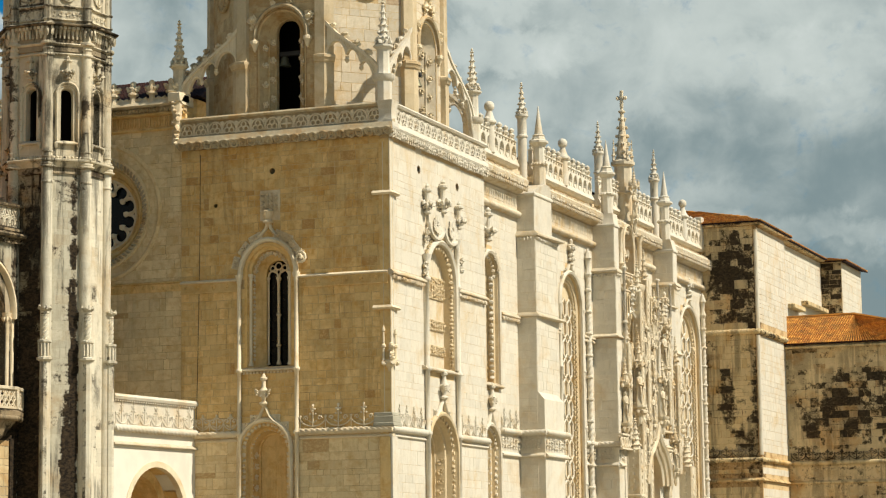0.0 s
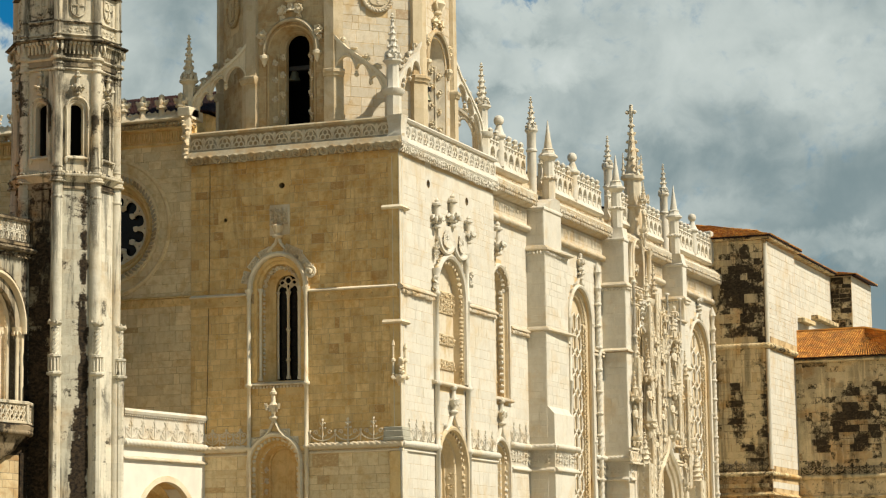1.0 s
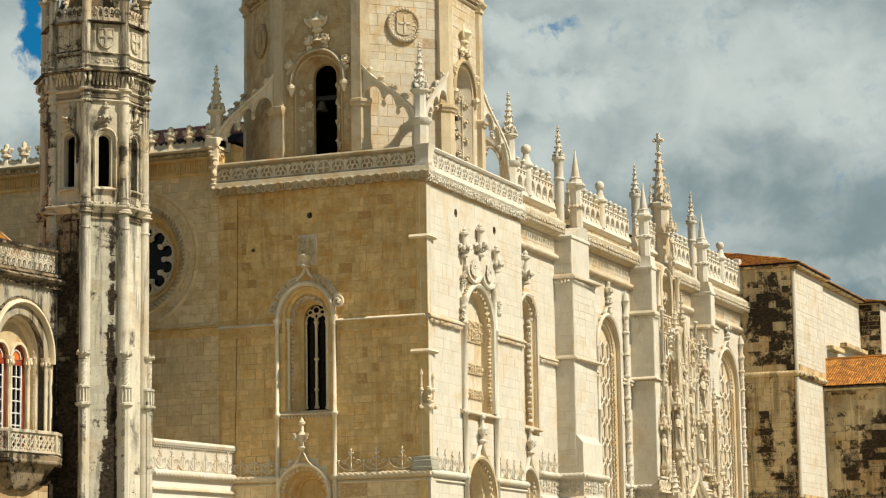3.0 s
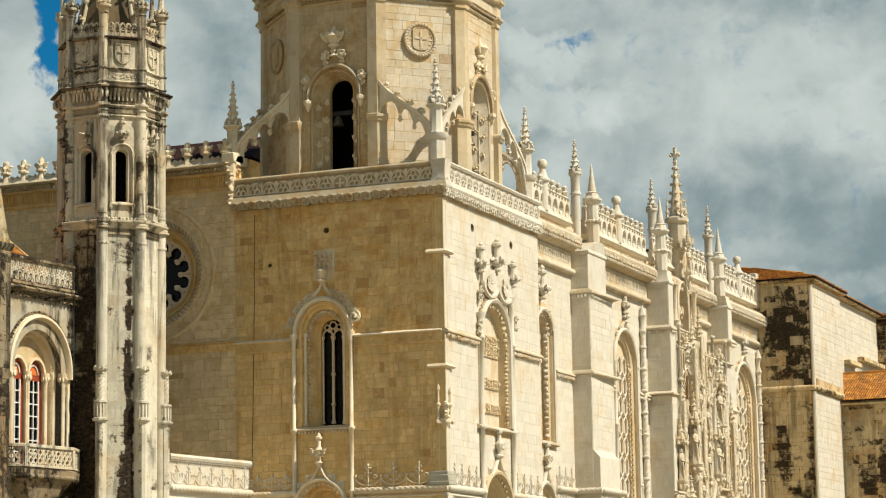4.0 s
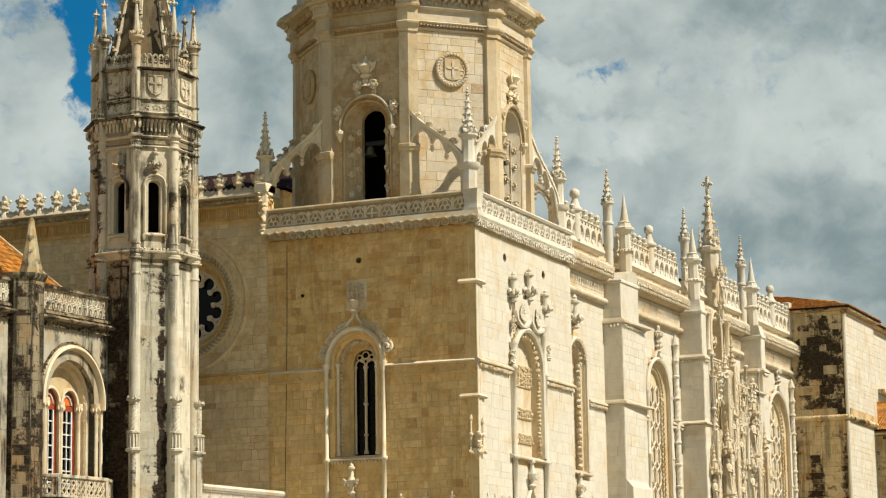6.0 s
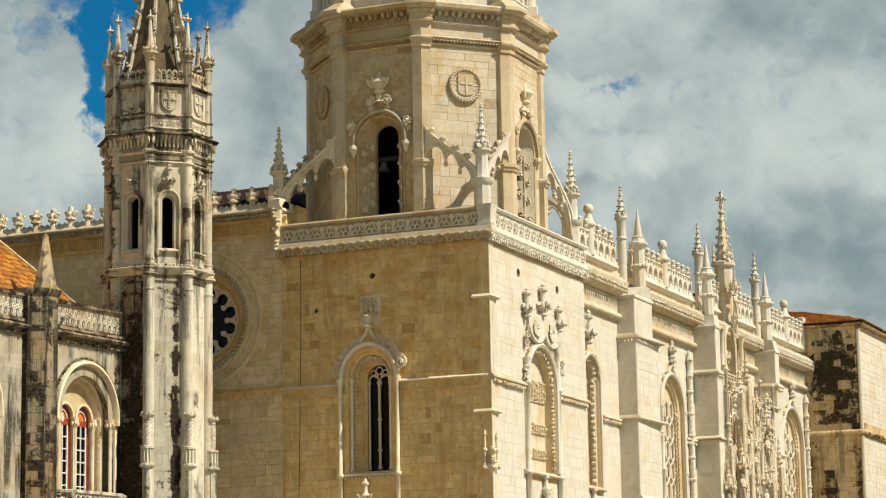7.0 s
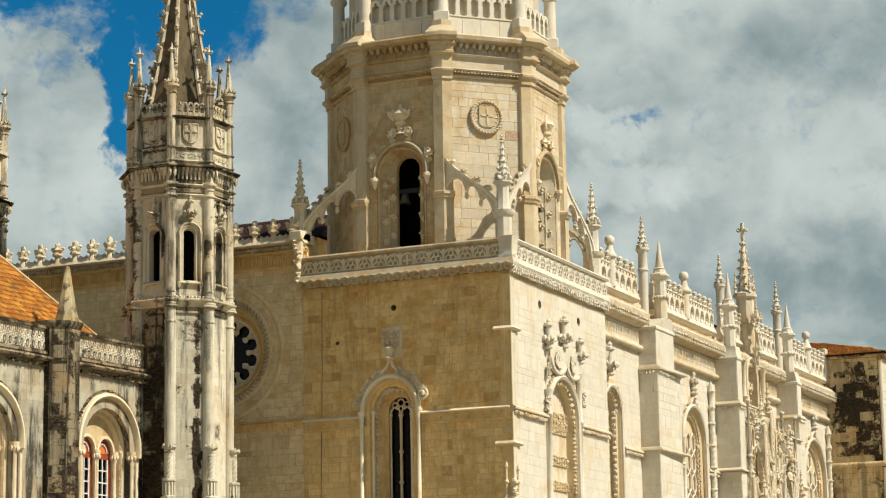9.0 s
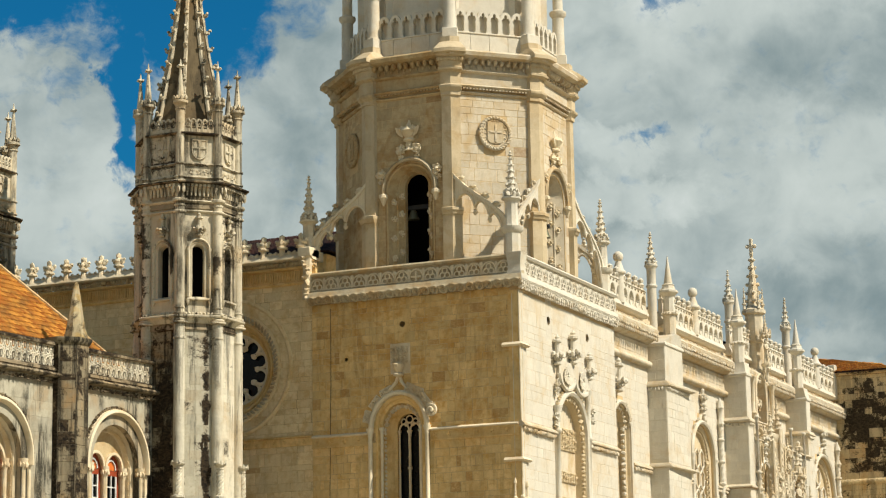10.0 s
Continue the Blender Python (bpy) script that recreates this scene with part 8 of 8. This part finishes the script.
        for q in (-0.44, 0.44):
            s.box(x + q - 0.05, x + q + 0.05, v0, spring - 0.42, -0.92, -0.83)
        s.box(x - 0.035, x + 0.035, v0, spring - 0.42, -0.92, -0.83)
        for i in range(7):
            v = v0 + 0.1 + i * 0.62
            if v < spring - 0.45:
                s.box(x - 0.44, x + 0.44, v, v + 0.06, -0.92, -0.84)
        s.tube([(x + 0.42 * math.cos(t), spring - 0.1 + 0.48 * math.sin(t), -0.86) for t in [math.pi * y / 8 for y in range(9)]], 0.045, 5)
        part("glazing_bar", s, WHITE_WOOD, win, "white glazing bars")
        part("fanlight", Shape(FD).prism([(x + 0.40 * math.cos(t), spring - 0.12 + 0.46 * math.sin(t)) for t in [math.pi * y / 8 for y in range(9)]], -0.95, -0.91), FAN, win, "orange-painted fanlight")
        part("pane", Shape(FD).box(x - 0.5, x + 0.5, v0, spring - 0.4, -0.95, -0.93), GLASS, win)
    return win


FAN = plain("orange_painted_panel", (0.62, 0.16, 0.03), 0.5)
gallery_window(-5.48, 15.45)
gallery_window(-14.58, 15.2)
# a canted balcony on a corbel with a carved rope
PLAN = ((-8.55, 0.0), (-7.75, 1.05), (-3.95, 1.05), (-2.75, 0.42), (-2.75, 0.0))


def plan_at(k, grow=0.0):
    """The balcony's outline, drawn in or out from the wall."""
    c = -5.65
    return [(c + (u - c) * k + (grow if u > c else -grow), w * k + (grow if w > 0 else 0)) for u, w in PLAN]


bal = part("balcony", Shape(FL).loft([[(u, v, w) for u, w in plan_at(k, d)] for k, d, v in ((0.3, 0, 8.6), (0.62, 0, 9.1), (0.66, 0, 9.3), (0.85, 0, 9.75), (0.92, 0, 9.95), (1.0, 0.1, 10.1), (1.0, 0.12, 10.3), (1.0, 0.04, 10.38), (0.2, 0.0, 10.4))], True), LEDGE, gal, "projecting canted stone balcony")
s = Shape(FL)
edge = plan_at(0.97, 0.04)
for (u0, w0), (u1, w1) in zip(edge, edge[1:-1]):
    s.rope((u0, 9.98, w0), (u1, 9.98, w1), 0.15, (0, 0, 1))
part("rope_moulding", s, LEDGE, bal, smooth=True)
s = Shape(FL)
for (u0, w0), (u1, w1) in zip(PLAN, PLAN[1:-1]):
    long = math.hypot(u1 - u0, w1 - w0)
    s.m = FL @ Matrix.Translation((u0, 0, w0)) @ Matrix.Rotation(-math.atan2(w1 - w0, u1 - u0), 4, "Y")
    s.box(-0.06, long + 0.06, 11.38, 11.56, -0.14, 0.14, 0.03).box(0, long, 10.4, 10.54, -0.1, 0.1, 0.02)
    for x in (0.0, long):
        s.box(x - 0.11, x + 0.11, 10.4, 11.4, -0.12, 0.12, 0.02)
    n = max(2, round((long - 0.2) / 0.36))
    for i in range(n):
        x = 0.1 + (i + 0.5) * (long - 0.2) / n
        q = (long - 0.2) / n / 2
        for c in (10.74, 11.16):
            s.tube([(x - q, c - 0.2, 0), (x + q, c + 0.2, 0)], 0.05, 5).tube([(x + q, c - 0.2, 0), (x - q, c + 0.2, 0)], 0.05, 5)
        s.box(x - 0.03, x + 0.03, 10.5, 11.4, -0.05, 0.05)
part("balustrade", s, WASHED, bal, "pierced stone balustrade")

# pier with its conical pinnacle
pier = part("pier", Shape(FL).lathe([(1.36, 0), (1.36, 10.0), (1.2, 10.3), (1.2, 21.05), (1.26, 21.1), (1.38, 21.26), (1.38, 21.42), (0.7, 21.5)], (-9.36, 0, -0.15), 8, "y", 0.5), MOTTLED, gal, "blackened octagonal pier")
for k in (5, 6, 7):
    a = radians(45 * k)
    d = 1.2 * math.cos(math.pi / 8)
    ashlar("facing", pier, MOTTLED, face(-9.36 + d * math.cos(a), 0.55 + d * math.sin(a), 45 * k + 90), -0.45, 0.45, 10.3, 20.9, course=0.52, length=0.75, seed=90 + k)
s = Shape(FL).lathe([(0.64, 21.44), (0.6, 21.75), (0.48, 22.2), (0.13, 24.35), (0.02, 24.45)], (-8.78, 0, 0.0), 8, "y", 0.5)
part("cone", s, LICHEN, pier, "lichened stone cone")
s = Shape(FL)
s.sweep([(-40, 19.5, 0), (-2.4, 19.5, 0)], [(0.16, -0.3), (0.12, 0.42), (0.02, 0.5), (-0.08, 0.42), (-0.14, 0.16), (-0.45, 0.08), (-0.5, -0.3)])
for i in range(60):
    s.leaves((-19.9 + i * 0.295, 19.17, 0.12), 0.28, 0.3, 0.2, 5)
part("cornice", s, LEDGE, gal, "weathered leaf cornice")


def knot_panel():
    """One pierced panel of the gallery parapet."""
    s = Shape()
    for q in (-0.215, 0.215):
        for c in (0.31, 0.93):  # long eight-sided links, tied by squares
            s.tube([(q + du * 0.15, c + dv * 0.24, 0) for du, dv in ((1, 0.5), (0.5, 1), (-0.5, 1), (-1, 0.5), (-1, -0.5), (-0.5, -1), (0.5, -1), (1, -0.5))], 0.048, 6, closed=True)
            s.box(q - 0.215 - 0.085, q - 0.215 + 0.085, c - 0.045, c + 0.045, -0.06, 0.06, 0.01)
            s.tube([(q, c - 0.12, 0.01), (q, c + 0.12, 0.01)], 0.035, 5)
        for c in (0.0, 0.62, 1.24):
            s.tube([(q + 0.09, c, 0), (q, c + 0.09, 0), (q - 0.09, c, 0), (q, c - 0.09, 0)], 0.042, 5, closed=True)
            s.tube([(q - 0.215, c - 0.14, -0.01), (q - 0.215, c + 0.14, -0.01)], 0.045, 5).tube([(q - 0.31, c, -0.01), (q - 0.12, c, -0.01)], 0.045, 5)
    return s


s = Shape(FL).box(-40, -2.5, 19.7, 19.87, -0.15, 0.2, 0.02)
s.sweep([(-40, 21.08, 0), (-2.5, 21.08, 0)], [(0.12, -0.25), (0.08, 0.2), (-0.04, 0.22), (-0.12, 0.12), (-0.12, -0.25)])
gpar = part("parapet", s, LEDGE, gal, "parapet of pierced stone knots")
first = part("knot_tracery", knot_panel(), WASHED, gpar, kind="stuff")
for i in range(20):
    u = -2.95 - i * 0.86
    o = first if i == 0 else tagged(new("knot_tracery", first.data), kind="stuff")
    o.parent = gpar
    o.matrix_local = FL @ Matrix.Translation((u, 19.84, 0.0))

# tiled roof behind the parapet
roof_plane(gal, "roof_slope", TILE, ((-40, 1.45, 20.55), (-3.2, 1.45, 20.55), (-12.2, 6.0, 27.5), (-40, 6.0, 27.5)), 26, 120, 0.11)
roof_plane(gal, "roof_slope", TILE, ((-3.2, 1.45, 20.55), (-3.2, 10.6, 20.55), (-12.2, 6.0, 27.5), (-12.2, 6.0, 27.5)), 24, 40, 0.11)
s = Shape().tube([(-3.2, 1.45, 20.67), (-12.2, 6.0, 27.65)], 0.08, 6)
part("hip_ridge", s, MORTAR, gal, "mortared hip ridge")

lay_blocks()
